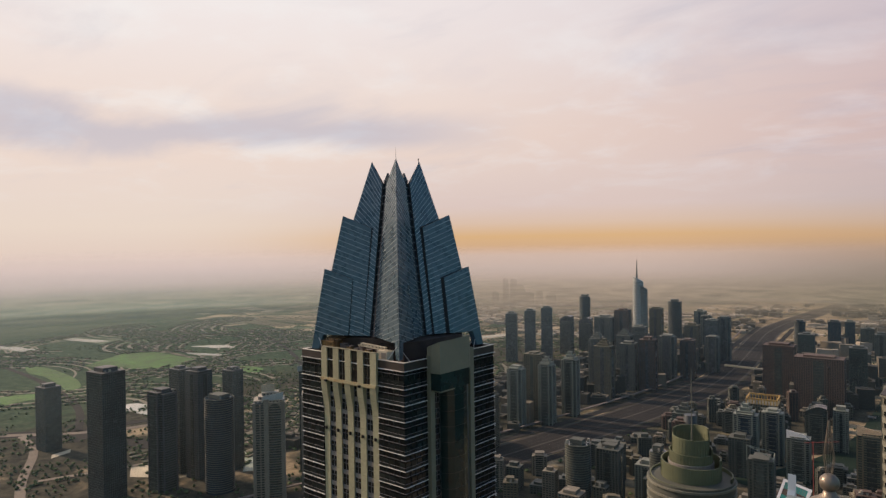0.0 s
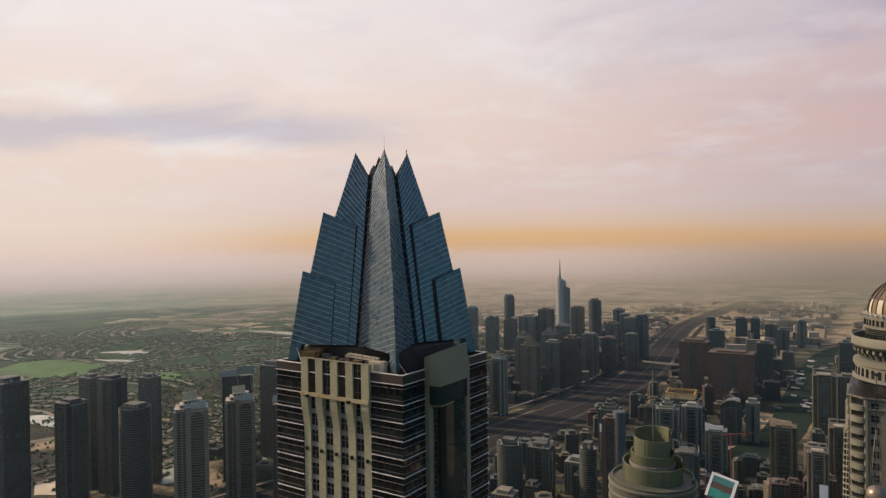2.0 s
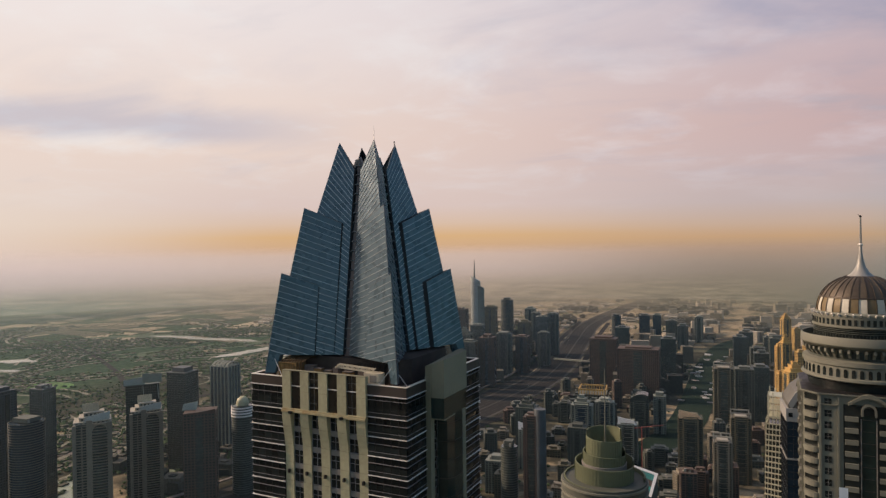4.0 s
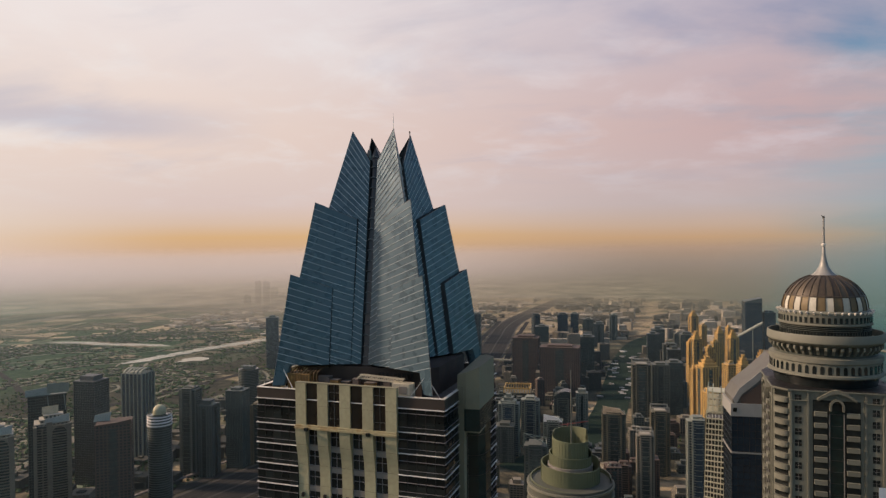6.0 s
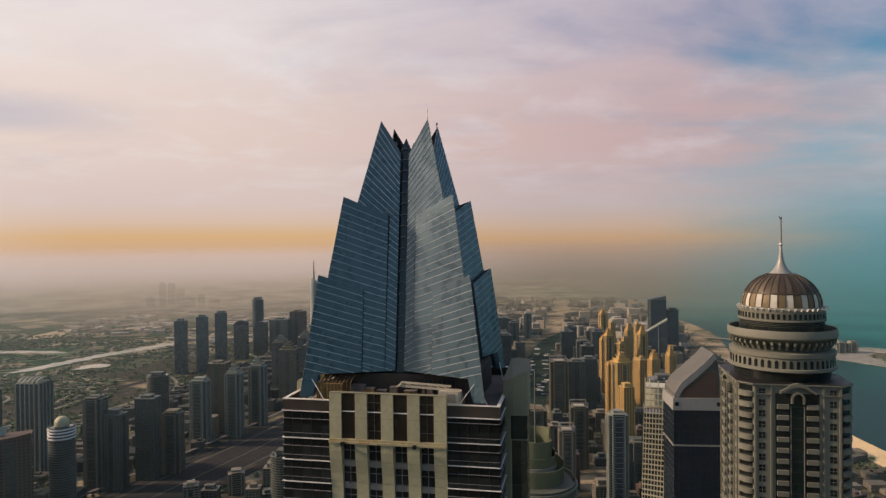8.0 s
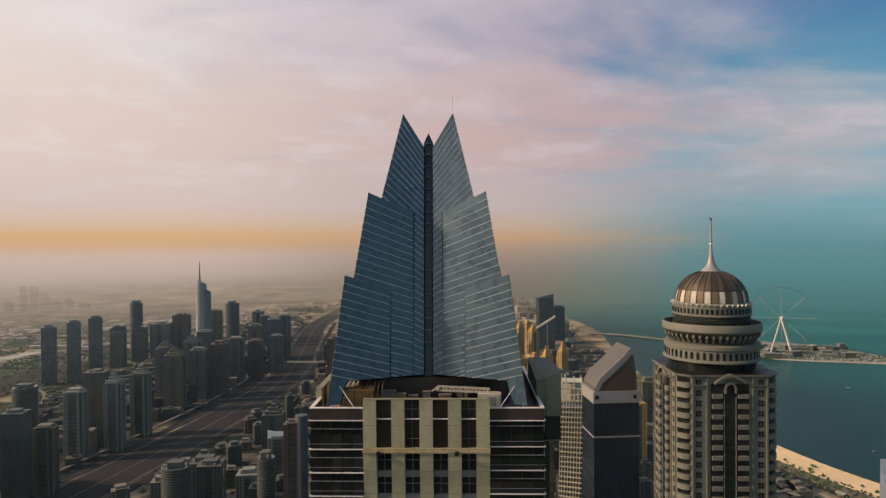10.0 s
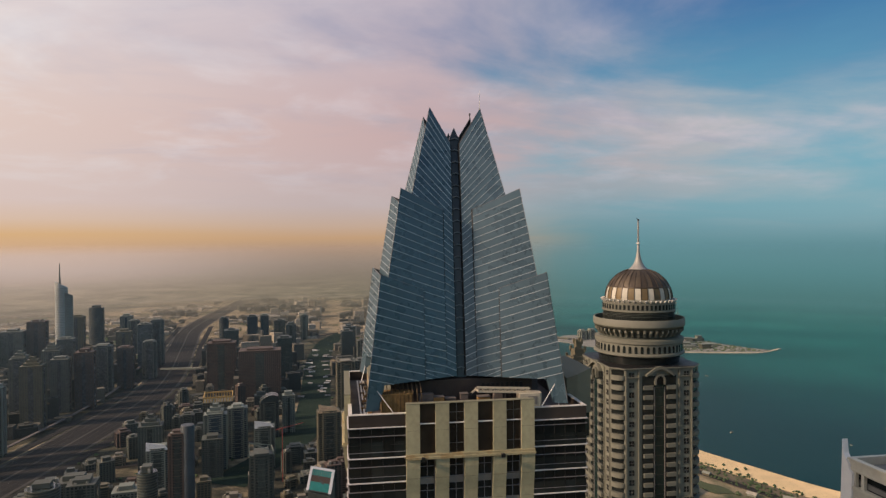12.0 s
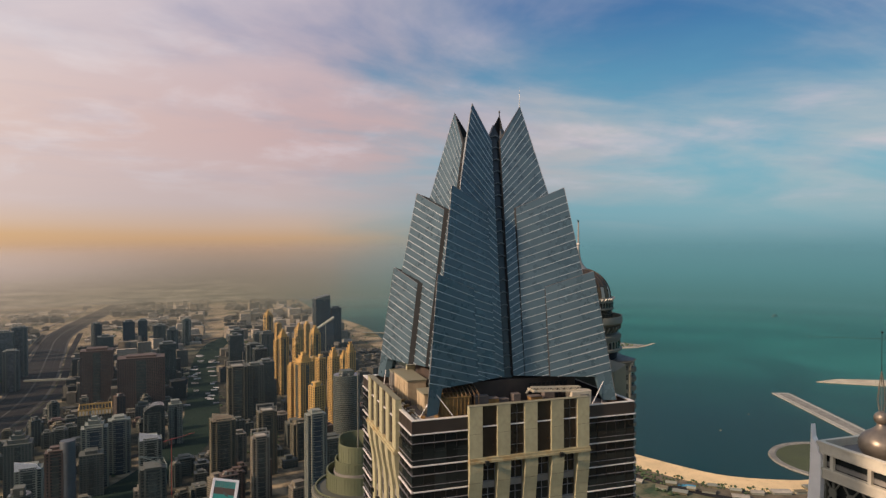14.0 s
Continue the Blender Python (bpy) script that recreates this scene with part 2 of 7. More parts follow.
villa_mix = island_material("villa_walls", (0.068, 0.076, 0.056), (0.10, 0.10, 0.072), (0.17, 0.16, 0.115))
block_mix = island_material("block_walls", (0.04, 0.044, 0.04), (0.072, 0.072, 0.06), (0.19, 0.175, 0.135))
leaf_mix = island_material("leaves", (0.04, 0.066, 0.034), (0.062, 0.096, 0.044), (0.09, 0.125, 0.058), 0.95)
boat_mix = island_material("boat_hulls", (0.2, 0.2, 0.2), (0.35, 0.34, 0.32), (0.7, 0.7, 0.68), 0.4)


def ground_material():
    m = bpy.data.materials.new("ground")
    m.use_nodes = True
    m.node_tree.nodes.clear()
    n = Graph(m.node_tree)
    where = n.node("ShaderNodeNewGeometry").outputs["Position"]
    big = n.noise(where, 0.0011, 6, 0.6, 0.5)
    mid = n.noise(where, 0.006, 6, 0.62, 0.4)
    small = n.noise(where, 0.04, 6, 0.65)
    sand = n.mix(n.span(mid, 0.3, 0.7), (0.20, 0.163, 0.105), (0.34, 0.28, 0.18))
    scrub = n.mix(n.span(small, 0.35, 0.65), (0.026, 0.052, 0.030), (0.056, 0.088, 0.050))
    place = n.node("ShaderNodeSeparateXYZ")
    n.link(where, place.inputs[0])
    park = n.span(place.outputs[0], -1250.0, -1850.0, 0.0, 0.19)
    desert = n.math("MULTIPLY", n.span(place.outputs[1], 2300.0, 3000.0, 0.0, 0.07), n.span(place.outputs[0], -3200.0, -1400.0))
    blend = n.math("ADD", n.math("MULTIPLY", big, 0.5), n.math("MULTIPLY", mid, 0.5))
    blend = n.math("ADD", n.math("SUBTRACT", blend, park), desert)
    tone = n.mix(n.span(blend, 0.44, 0.56), scrub, sand)
    # paved, built-up ground round the marina, darkened too for the towers' shadows
    built = n.math("MULTIPLY", n.math("MULTIPLY", n.span(place.outputs[0], -1950.0, -1600.0), n.span(place.outputs[0], 460.0, 370.0)), n.span(place.outputs[1], 3300.0, 2500.0))
    paved = n.mix(n.span(small, 0.35, 0.65), (0.030, 0.032, 0.026), (0.070, 0.068, 0.050))
    tone = n.mix(n.math("MULTIPLY", built, n.span(mid, 0.66, 0.5)), tone, paved)
    tone = n.mix(n.span(small, 0.55, 0.72, 0.0, 0.4), tone, (0.075, 0.07, 0.05))
    p = n.node("ShaderNodeBsdfPrincipled")
    n.link(tone, p.inputs["Base Color"])
    p.inputs["Roughness"].default_value = 0.95
    p.inputs["Specular IOR Level"].default_value = 0.03
    o = n.node("ShaderNodeOutputMaterial")
    n.link(p.outputs[0], o.inputs[0])
    return m


def water_material(name, deep, shallow, scale, rough, spec, bay_tone=None):
    m = bpy.data.materials.new(name)
    m.use_nodes = True
    m.node_tree.nodes.clear()
    n = Graph(m.node_tree)
    where = n.node("ShaderNodeNewGeometry").outputs["Position"]
    stir = n.noise(where, scale, 5, 0.6, 0.8)
    tone = n.mix(n.span(stir, 0.35, 0.65), deep, shallow)
    if bay_tone:
        # the water is darker near the beach, paler further out
        at = n.node("ShaderNodeSeparateXYZ")
        n.link(where, at.inputs[0])
        out_there = n.math("ADD", n.math("ADD", at.outputs[0], n.math("MULTIPLY", at.outputs[1], 0.4)), n.math("MULTIPLY", stir, 800.0))
        tone = n.mix(n.span(out_there, 1700.0, 3300.0), bay_tone, tone)
    p = n.node("ShaderNodeBsdfPrincipled")
    n.link(tone, p.inputs["Base Color"])
    p.inputs["Roughness"].default_value = rough
    p.inputs["IOR"].default_value = 1.33
    p.inputs["Specular IOR Level"].default_value = spec
    k = n.node("ShaderNodeBump")
    k.inputs["Strength"].default_value, k.inputs["Distance"].default_value = 0.5, 0.5
    n.link(n.noise(where, 0.12, 4, 0.6), k.inputs["Height"])
    n.link(k.outputs[0], p.inputs["Normal"])
    o = n.node("ShaderNodeOutputMaterial")
    n.link(p.outputs[0], o.inputs[0])
    return m


ground_mat = ground_material()
sea_mat = water_material("sea_water", (0.015, 0.125, 0.115), (0.022, 0.165, 0.145), 0.0016, 0.28, 0.10, (0.008, 0.034, 0.034))
canal_mat = water_material("canal_water", (0.016, 0.028, 0.021), (0.024, 0.038, 0.028), 0.006, 0.5, 0.02)
canal_mat.node_tree.nodes["Principled BSDF"].inputs["IOR"].default_value = 1.12
# base made pale so the colour itself carries the sky's reflection
lake_mat = water_material("sky_pale_water", (0.33, 0.36, 0.30), (0.46, 0.46, 0.38), 0.01, 0.12, 1.0)
beach_mat = material("beach_sand", (0.62, 0.47, 0.25), 0.95, 0.0, 0.15, 0.05, 0.01)
lawn_mat = material("lawn", (0.040, 0.118, 0.018), 0.95, 0.0, 0.45, 0.02, 0.006)
spit_mat = material("spit_sand", (0.42, 0.385, 0.28), 0.95, 0.0, 0.2, 0.05, 0.01)
rough_lawn = material("rough_lawn", (0.05, 0.085, 0.035), 0.95, 0.0, 0.35, 0.02, 0.006)
black_rock = material("black_rock", (0.05, 0.055, 0.05), 0.95, 0.0, 0.3, 0.2, 0.03)
rock_mat = material("rock_bank", (0.19, 0.19, 0.165), 0.95, 0.0, 0.35, 0.2, 0.03)


# ---- mesh tools ----
def box(bm, x0, x1, y0, y1, z0, z1):
    v = [bm.verts.new((x, y, z)) for z in (z0, z1) for x, y in ((x0, y0), (x1, y0), (x1, y1), (x0, y1))]
    for f in ((3, 2, 1, 0), (4, 5, 6, 7), (0, 1, 5, 4), (1, 2, 6, 5), (2, 3, 7, 6), (3, 0, 4, 7)):
        bm.faces.new([v[i] for i in f])


def prism(bm, points, z0, z1):
    """An upright prism on a plan of points; z1 may be a list, one height a point."""
    tops = z1 if isinstance(z1, (list, tuple)) else [z1] * len(points)
    a = [bm.verts.new((x, y, z0)) for x, y in points]
    b = [bm.verts.new((x, y, z)) for (x, y), z in zip(points, tops)]
    n = len(points)
    for i in range(n):
        bm.faces.new((a[i], a[(i + 1) % n], b[(i + 1) % n], b[i]))
    bm.faces.new(b)
    bm.faces.new(a[::-1])


def solid(bm, front, shift):
    """A thick plate: a front polygon of 3D points and the way to its back."""
    s = Vector(shift)
    a = [bm.verts.new(p) for p in front]
    b = [bm.verts.new(Vector(p) + s) for p in front]
    n = len(front)
    for i in range(n):
        bm.faces.new((a[(i + 1) % n], a[i], b[i], b[(i + 1) % n]))
    bm.faces.new(a)
    bm.faces.new(b[::-1])


def bar(bm, a, b, w, h=None, up=(0, 0, 1)):
    """A straight beam from a to b."""
    a, b = Vector(a), Vector(b)
    h = h or w
    d = (b - a).normalized()
    side = d.cross(Vector(up))
    side = side.normalized() if side.length > 1e-4 else Vector((1, 0, 0))
    top = side.cross(d).normalized()
    v = [bm.verts.new(p + side * sx * w / 2 + top * sz * h / 2) for p in (a, b) for sx, sz in ((-1, -1), (1, -1), (1, 1), (-1, 1))]
    for f in ((0, 1, 2, 3), (7, 6, 5, 4), (0, 4, 5, 1), (1, 5, 6, 2), (2, 6, 7, 3), (3, 7, 4, 0)):
        bm.faces.new([v[i] for i in f])


def lathe(bm, profile, n=48, a0=0.0, a1=360.0, cx=0.0, cy=0.0):
    """A turned form from (radius, height) pairs."""
    whole = abs(a1 - a0) > 359.9
    steps = n if whole else n + 1
    rings = []
    for r, z in profile:
        rings.append([bm.verts.new((cx + r * math.cos(radians(a0 + (a1 - a0) * i / n)), cy + r * math.sin(radians(a0 + (a1 - a0) * i / n)), z)) for i in range(steps)])
    for p, q in zip(rings, rings[1:]):
        for i in range(n):
            j = (i + 1) % steps
            bm.faces.new((p[i], p[j], q[j], q[i]))


def mesh_of(name, bm, mat, smooth=False):
    bmesh.ops.recalc_face_normals(bm, faces=bm.faces)
    me = bpy.data.meshes.new(name)
    bm.to_mesh(me)
    bm.free()
    me.materials.append(mat)
    if smooth:
        me.shade_smooth()
        me.set_sharp_from_angle(angle=radians(35))
    return me


def part(name, bm, mat, parent=None, label="", smooth=False, kind=""):
    ob = new(name, mesh_of(name, bm, mat, smooth))
    if parent is not None:
        ob.parent = parent
    return tagged(ob, label=label, kind=kind)


def piece(name, me, parent, m=None):
    ob = new(name, me)
    ob.parent = parent
    if m is not None:
        ob.matrix_basis = m
    return ob


def thing(name, label, category, m=None, group="", kind=""):
    ob = new(name)
    ob.empty_display_size = 2
    if m is not None:
        ob.matrix_basis = m
    return tagged(ob, label, category, group, kind)


def raw_mesh(name, verts, faces, mat):
    me = bpy.data.meshes.new(name)
    me.from_pydata(verts, [], faces)
    me.materials.append(mat)
    me.update()
    return me


# ---- ground, sea, roads ----
bm = bmesh.new()
lathe(bm, [(0.01, 0), (600, 0), (1500, 0), (3000, 0), (4850, 0)], 96, cx=-80, cy=60)
ground = part("ground", bm, ground_mat)
tagged(ground, "sandy brown desert ground with scrub around the city", "ground", kind="structure")


def flat(name, points, z, mat, label, category, thick=0.4, kind="structure"):
    bm = bmesh.new()
    prism(bm, points, z - thick, z)
    bmesh.ops.triangulate(bm, faces=[f for f in bm.faces if len(f.verts) > 4])
    ob = part(name, bm, mat)
    return tagged(ob, label, category, kind=kind)


def smooth_line(points, steps=8):
    """A Catmull-Rom line through the points."""
    ps = [Vector(p) for p in points]
    ps = [2 * ps[0] - ps[1]] + ps + [2 * ps[-1] - ps[-2]]
    res = []
    for a, b, c, d in zip(ps, ps[1:], ps[2:], ps[3:]):
        for i in range(steps):
            t = i / steps
            res.append(0.5 * (2 * b + (c - a) * t + (2 * a - 5 * b + 4 * c - d) * t * t + (3 * b - a - 3 * c + d) * t ** 3))
    return res + [ps[-2]]


def strip(name, points, width, z, mat, label, category, thick=0.3, kind="structure"):
    line = smooth_line(points)
    bm = bmesh.new()
    rows = []
    for i, p in enumerate(line):
        d = (line[min(i + 1, len(line) - 1)] - line[max(i - 1, 0)]).normalized()
        s = Vector((-d.y, d.x)) * width / 2
        rows.append([bm.verts.new((*(p + s), z)), bm.verts.new((*(p - s), z)), bm.verts.new((*(p - s), z - thick)), bm.verts.new((*(p + s), z - thick))])
    for a, b in zip(rows, rows[1:]):
        for i in range(4):
            bm.faces.new((a[i], a[(i + 1) % 4], b[(i + 1) % 4], b[i]))
    ob = part(name, bm, mat)
    return tagged(ob, label, category, kind=kind)


shore = smooth_line([(330, 4860), (372, 3800), (480, 3080), (440, 2400), (415, 1780), (440, 1500), (505, 1230), (572, 1080),
                     (650, 950), (740, 878), (870, 840), (1000, 760), (1250, 520), (1900, 60), (3200, -700), (4300, -1400)], 6)
sea_points = [tuple(p) for p in shore] + [(4740, -100)]
for i in range(1, 15):
    a = radians(-2 + i * 6.1)
    sea_points.append((-80 + 4840 * math.cos(a), 60 + 4840 * math.sin(a)))
flat("sea", sea_points, 0.6, sea_mat, "calm teal sea fading into haze", "sea")
strip("beach", [(425, 1640), (432, 1500), (490, 1235), (556, 1068), (628, 930), (728, 862), (800, 846)], 62, 1.0, beach_mat,
      "pale sandy beach along the teal sea", "beach", 0.6)
strip("shore_road", [(330, 1800), (372, 1480), (430, 1200), (505, 1010), (590, 860), (720, 770), (900, 700)], 16, 0.9, asphalt,
      "asphalt road behind the sandy beach", "road")
strip("highway", [(-850, 500), (-745, 1000), (-668, 1500), (-640, 1850), (-668, 2200), (-745, 2700), (-820, 3300), (-800, 4300), (-780, 4800)], 92, 0.8,
      asphalt, "wide dark multi-lane highway through the city", "highway")
for off in (-72, 70):
    strip("service_road", [(-850 + off, 500), (-745 + off, 1000), (-668 + off, 1500), (-640 + off, 1850), (-668 + off, 2200), (-745 + off, 2700), (-820 + off, 3300)],
          20, 0.7, asphalt, "dark service road beside the highway", "road")
worn_line = material("worn_line", (0.05, 0.048, 0.043), 0.9)
verge_mat = material("dusty_verge", (0.040, 0.037, 0.032), 0.95, 0.0, 0.4, 0.04, 0.01)
way = [(-850, 500), (-745, 1000), (-668, 1500), (-640, 1850), (-668, 2200), (-745, 2700), (-820, 3300), (-800, 4300)]
strip("median", way, 5, 0.95, verge_mat, "sandy median strip of the highway", "median")
for off in (-52, 50):
    strip("verge", [(x + off, y) for x, y in way], 8, 0.7, verge_mat, "sandy verge beside the highway", "verge")
for off in (-30, -15, 15, 30):
    strip("lane_line", [(x + off, y) for x, y in way], 0.3, 0.9, worn_line, "faded white lane line on the highway", "road marking", 0.2)
strip("metro_viaduct", [(x - 98, y) for x, y in way], 7, 9.0, roof_grey, "grey concrete metro viaduct beside the highway", "viaduct", 2.0)
for pts in ([(-640, 1850), (-560, 2000), (-520, 2200), (-600, 2380), (-740, 2420)], [(-690, 2350), (-560, 2430), (-430, 2350), (-420, 2200)],
            [(-745, 2700), (-620, 2760), (-470, 2700), (-300, 2560)], [(-700, 1300), (-600, 1400), (-520, 1560), (-470, 1750)], [(-745, 2450), (-900, 2500), (-1050, 2440)]):
    strip("slip_road", pts, 12, 1.1, asphalt, "grey curved slip road off the highway", "road")
strip("footbridge", [(-690, 2168), (-620, 2161), (-540, 2153)], 9, 14.0, wall_light, "pale covered footbridge over the highway", "bridge", 5.0)
strip("canal", [(-330, 1150), (-250, 1330), (-205, 1600), (-215, 2280), (-190, 2700), (-120, 2950)], 78, 0.9, canal_mat,
      "dark green marina canal between the towers", "canal")
for pts, w in (([(-560, 2560), (-1000, 2760), (-1700, 2820), (-2900, 2700)], 24), ([(-620, 2450), (-300, 2800), (0, 3200), (140, 4000)], 22),
               ([(-1600, 500), (-1500, 1000), (-1380, 1500), (-1300, 2300), (-1400, 3200)], 26), ([(-1500, 560), (-1900, 700), (-2600, 760), (-3600, 700)], 18),
               ([(-1480, 1160), (-2000, 1500), (-2700, 1800), (-3600, 1900)], 18), ([(-660, 1240), (-460, 1300), (-260, 1420)], 18),
               ([(-640, 1900), (-420, 2050), (-160, 2330), (60, 2500)], 18), ([(-1250, 3300), (-600, 3560), (200, 3600)], 20)):
    strip("road", pts, w, 0.6, asphalt, "grey asphalt road between low houses", "road")


def blob(cx, cy, rx, ry, turn, seed, n=40):
    rnd = random.Random(seed)
    k = [rnd.uniform(-0.16, 0.16) for _ in range(4)]
    ph = [rnd.uniform(0, 6.28) for _ in range(4)]
    pts = []
    for i in range(n):
        a = 2 * math.pi * i / n
        r = 1 + sum(k[j] * math.sin((j + 2) * a + ph[j]) for j in range(4))
        x, y = rx * r * math.cos(a), ry * r * math.sin(a)
        c, s = math.cos(radians(turn)), math.sin(radians(turn))
        pts.append((cx + x * c - y * s, cy + x * s + y * c))
    return pts


for i, outline in enumerate((
        [(-2453, 945), (-2546, 1060), (-2618, 1165), (-2591, 1234), (-2395, 1244), (-2250, 1243), (-2156, 1160), (-2196, 1080), (-2213, 1030), (-2322, 1013), (-2368, 967)],
        [(-2604, 809), (-2553, 845), (-2381, 847), (-2220, 830), (-2090, 793), (-2063, 748), (-2170, 763), (-2342, 783), (-2476, 777)],
        [(-2140, 570), (-2094, 671), (-2024, 655), (-2016, 605), (-2000, 540)],
        [(-1980, 1200), (-1860, 1230), (-1900, 1290), (-2010, 1270)])):
    flat("golf_lawn", [tuple(p) for p in smooth_line([*outline, outline[0]], 5)[:-1]], 0.5 + i * 0.02, lawn_mat, "green golf course lawn with uneven edges", "lawn")
for i, (cx, cy, rx, ry, turn) in enumerate(((-2900, 1320, 260, 70, 30), (-2050, 1950, 300, 70, 60), (-2500, 2200, 300, 80, 40))):
    flat("golf_lawn", blob(cx, cy, rx, ry, turn, i), 0.6 + i * 0.02, rough_lawn, "dull green fairway with uneven edges", "lawn")
flat("sand_lot", [(-1192, 531), (-1243, 556), (-1228, 584), (-1161, 552)], 0.9, spit_mat, "pale sandy building lot between the towers", "lot")
flat("sand_lot", [(-1418, 481), (-1443, 492), (-1453, 530), (-1433, 522)], 0.9, spit_mat, "pale sandy building lot between the towers", "lot")
strip("road", [(-1760, 380), (-1685, 472), (-1634, 522), (-1534, 588), (-1380, 640), (-1250, 669), (-1100, 740)], 44, 0.5, asphalt, "wide grey road past the towers", "road")
PONDS = ((-3130, 930, 120, 35, 12), (-3130, 1215, 150, 30, 15), (-2475, 1460, 75, 38, 25), (-1690, 770, 75, 34, 10), (-2330, 1330, 70, 18, 20), (-1665, 1940, 50, 40, 60))
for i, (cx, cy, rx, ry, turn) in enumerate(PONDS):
    flat("pond", blob(cx, cy, rx, ry, turn, 20 + i), 0.75 + i * 0.02, lake_mat, "pond whose pale colour holds the bright sky's reflection", "pond")
RIVERS = (([(-1850, 1800), (-1825, 1900), (-1815, 1980), (-1800, 2060), (-1785, 2150), (-1748, 2260), (-1722, 2345), (-1700, 2470)], 56),
          ([(-2560, 2120), (-2400, 2148), (-2250, 2140), (-2120, 2168), (-1970, 2172)], 46), ([(-1640, 2480), (-1560, 2560), (-1440, 2600)], 40))
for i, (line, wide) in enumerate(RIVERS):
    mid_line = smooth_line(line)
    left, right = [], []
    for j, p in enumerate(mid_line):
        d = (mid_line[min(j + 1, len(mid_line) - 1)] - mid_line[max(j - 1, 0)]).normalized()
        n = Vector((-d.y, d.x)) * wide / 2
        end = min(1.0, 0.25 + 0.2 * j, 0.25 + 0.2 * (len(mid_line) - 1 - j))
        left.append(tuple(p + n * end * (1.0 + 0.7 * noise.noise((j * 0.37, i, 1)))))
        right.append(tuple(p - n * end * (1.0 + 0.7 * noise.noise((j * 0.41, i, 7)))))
    flat("lagoon", left + right[::-1], 0.9 + 0.02 * i, lake_mat, "winding lagoon among parkland, sky reflection put into its pale colour", "lagoon", 0.5)
pool_green = material("pool_green", (0.20, 0.24, 0.17), 0.4, 0.0, 0.15, 0.05, 0.01)
flat("basin", [(-1157, 742), (-1132, 753), (-1043, 691), (-1056, 672)], 1.0, pool_green, "pale green water basin between the towers", "basin")
flat("basin", [(-1040, 850), (-1018, 872), (-975, 834), (-996, 812)], 1.0, pool_green, "pale green water basin between the towers", "basin")
for pts, w in (([(-1760, 380), (-1675, 480), (-1562, 599), (-1505, 724), (-1480, 900)], 20), ([(-1230, 370), (-1330, 405), (-1497, 477), (-1640, 500)], 16), ([(-1300, 420), (-1250, 560), (-1215, 720), (-1200, 900)], 12)):
    strip("road", pts, w, 0.66, paving, "dusty pale road between the towers", "road")
strip("dust_track", [(-1420, 860), (-1395, 905), (-1373, 962), (-1303, 1013), (-1243, 1065), (-1180, 1150)], 26, 0.75, paving, "pale sandy track across the open ground", "track")
strip("dust_track", [(-1330, 790), (-1255, 870), (-1170, 930), (-1120, 1010)], 14, 0.78, paving, "pale sandy track across the open ground", "track")
olive_lawn = material("olive_lawn", (0.045, 0.06, 0.022), 0.95, 0.0, 0.3, 0.03, 0.01)
flat("lawn_island", [(905 + 107 * math.cos(a), 930 + 107 * math.sin(a)) for a in np.linspace(0, 2 * math.pi, 49)[:-1]], 2.0, olive_lawn, "round green lawn on a reclaimed bay head", "lawn", 1.2)
bm = bmesh.new()
lathe(bm, [(118, 0.2), (116, 3.2), (106, 3.4), (104, 1.9)], 48, 60, 245, 905, 930)
tagged(part("rock_bank", bm, rock_mat), "curved grey rock bank round the lawn", "embankment", kind="structure")
pier_concrete = material("pier_concrete", (0.27, 0.275, 0.24), 0.85, 0.0, 0.15, 0.1, 0.02)
strip("breakwater_pier", [(1231, 1389), (1110, 1072), (1062, 945)], 44, 3.0, pier_concrete, "long straight pale breakwater pier in the sea", "pier", 2.6)
strip("pier_road", [(1226, 1374), (1110, 1072), (1064, 950)], 22, 3.5, rock_mat, "grey road along the breakwater", "pier", 0.45)
flat("sand_spit", [(1440, 1468), (1470, 1440), (1536, 1392), (1640, 1310), (1800, 1180), (1840, 1240), (1640, 1420), (1526, 1476)], 2.0, spit_mat, "low sandy spit in the sea", "sandbank", 1.4)
flat("island", [(700, 2560), (760, 2420), (860, 2300), (1000, 2230), (1130, 2200), (1240, 2172), (1320, 2162), (1380, 2192), (1340, 2250), (1280, 2380), (1180, 2560), (960, 2690), (780, 2680)],
     2.4, rock_mat, "low built island in the teal sea", "island", 1.8)
strip("island_shore", [(860, 2292), (1000, 2222), (1130, 2192), (1240, 2165), (1330, 2156), (1440, 2215)], 12, 2.0, spit_mat, "pale rocky shore of the island", "shore", 1.4)
strip("far_breakwater", [(2150, 2160), (2264, 2094), (2389, 2005), (2560, 1890)], 6, 1.4, black_rock, "thin dark breakwater far out in the sea", "breakwater", 1.2)
strip("causeway", [(420, 2860), (560, 2790), (700, 2650), (770, 2570)], 26, 7.0, grey_concrete, "pale concrete causeway bridge to the island", "bridge", 1.5)


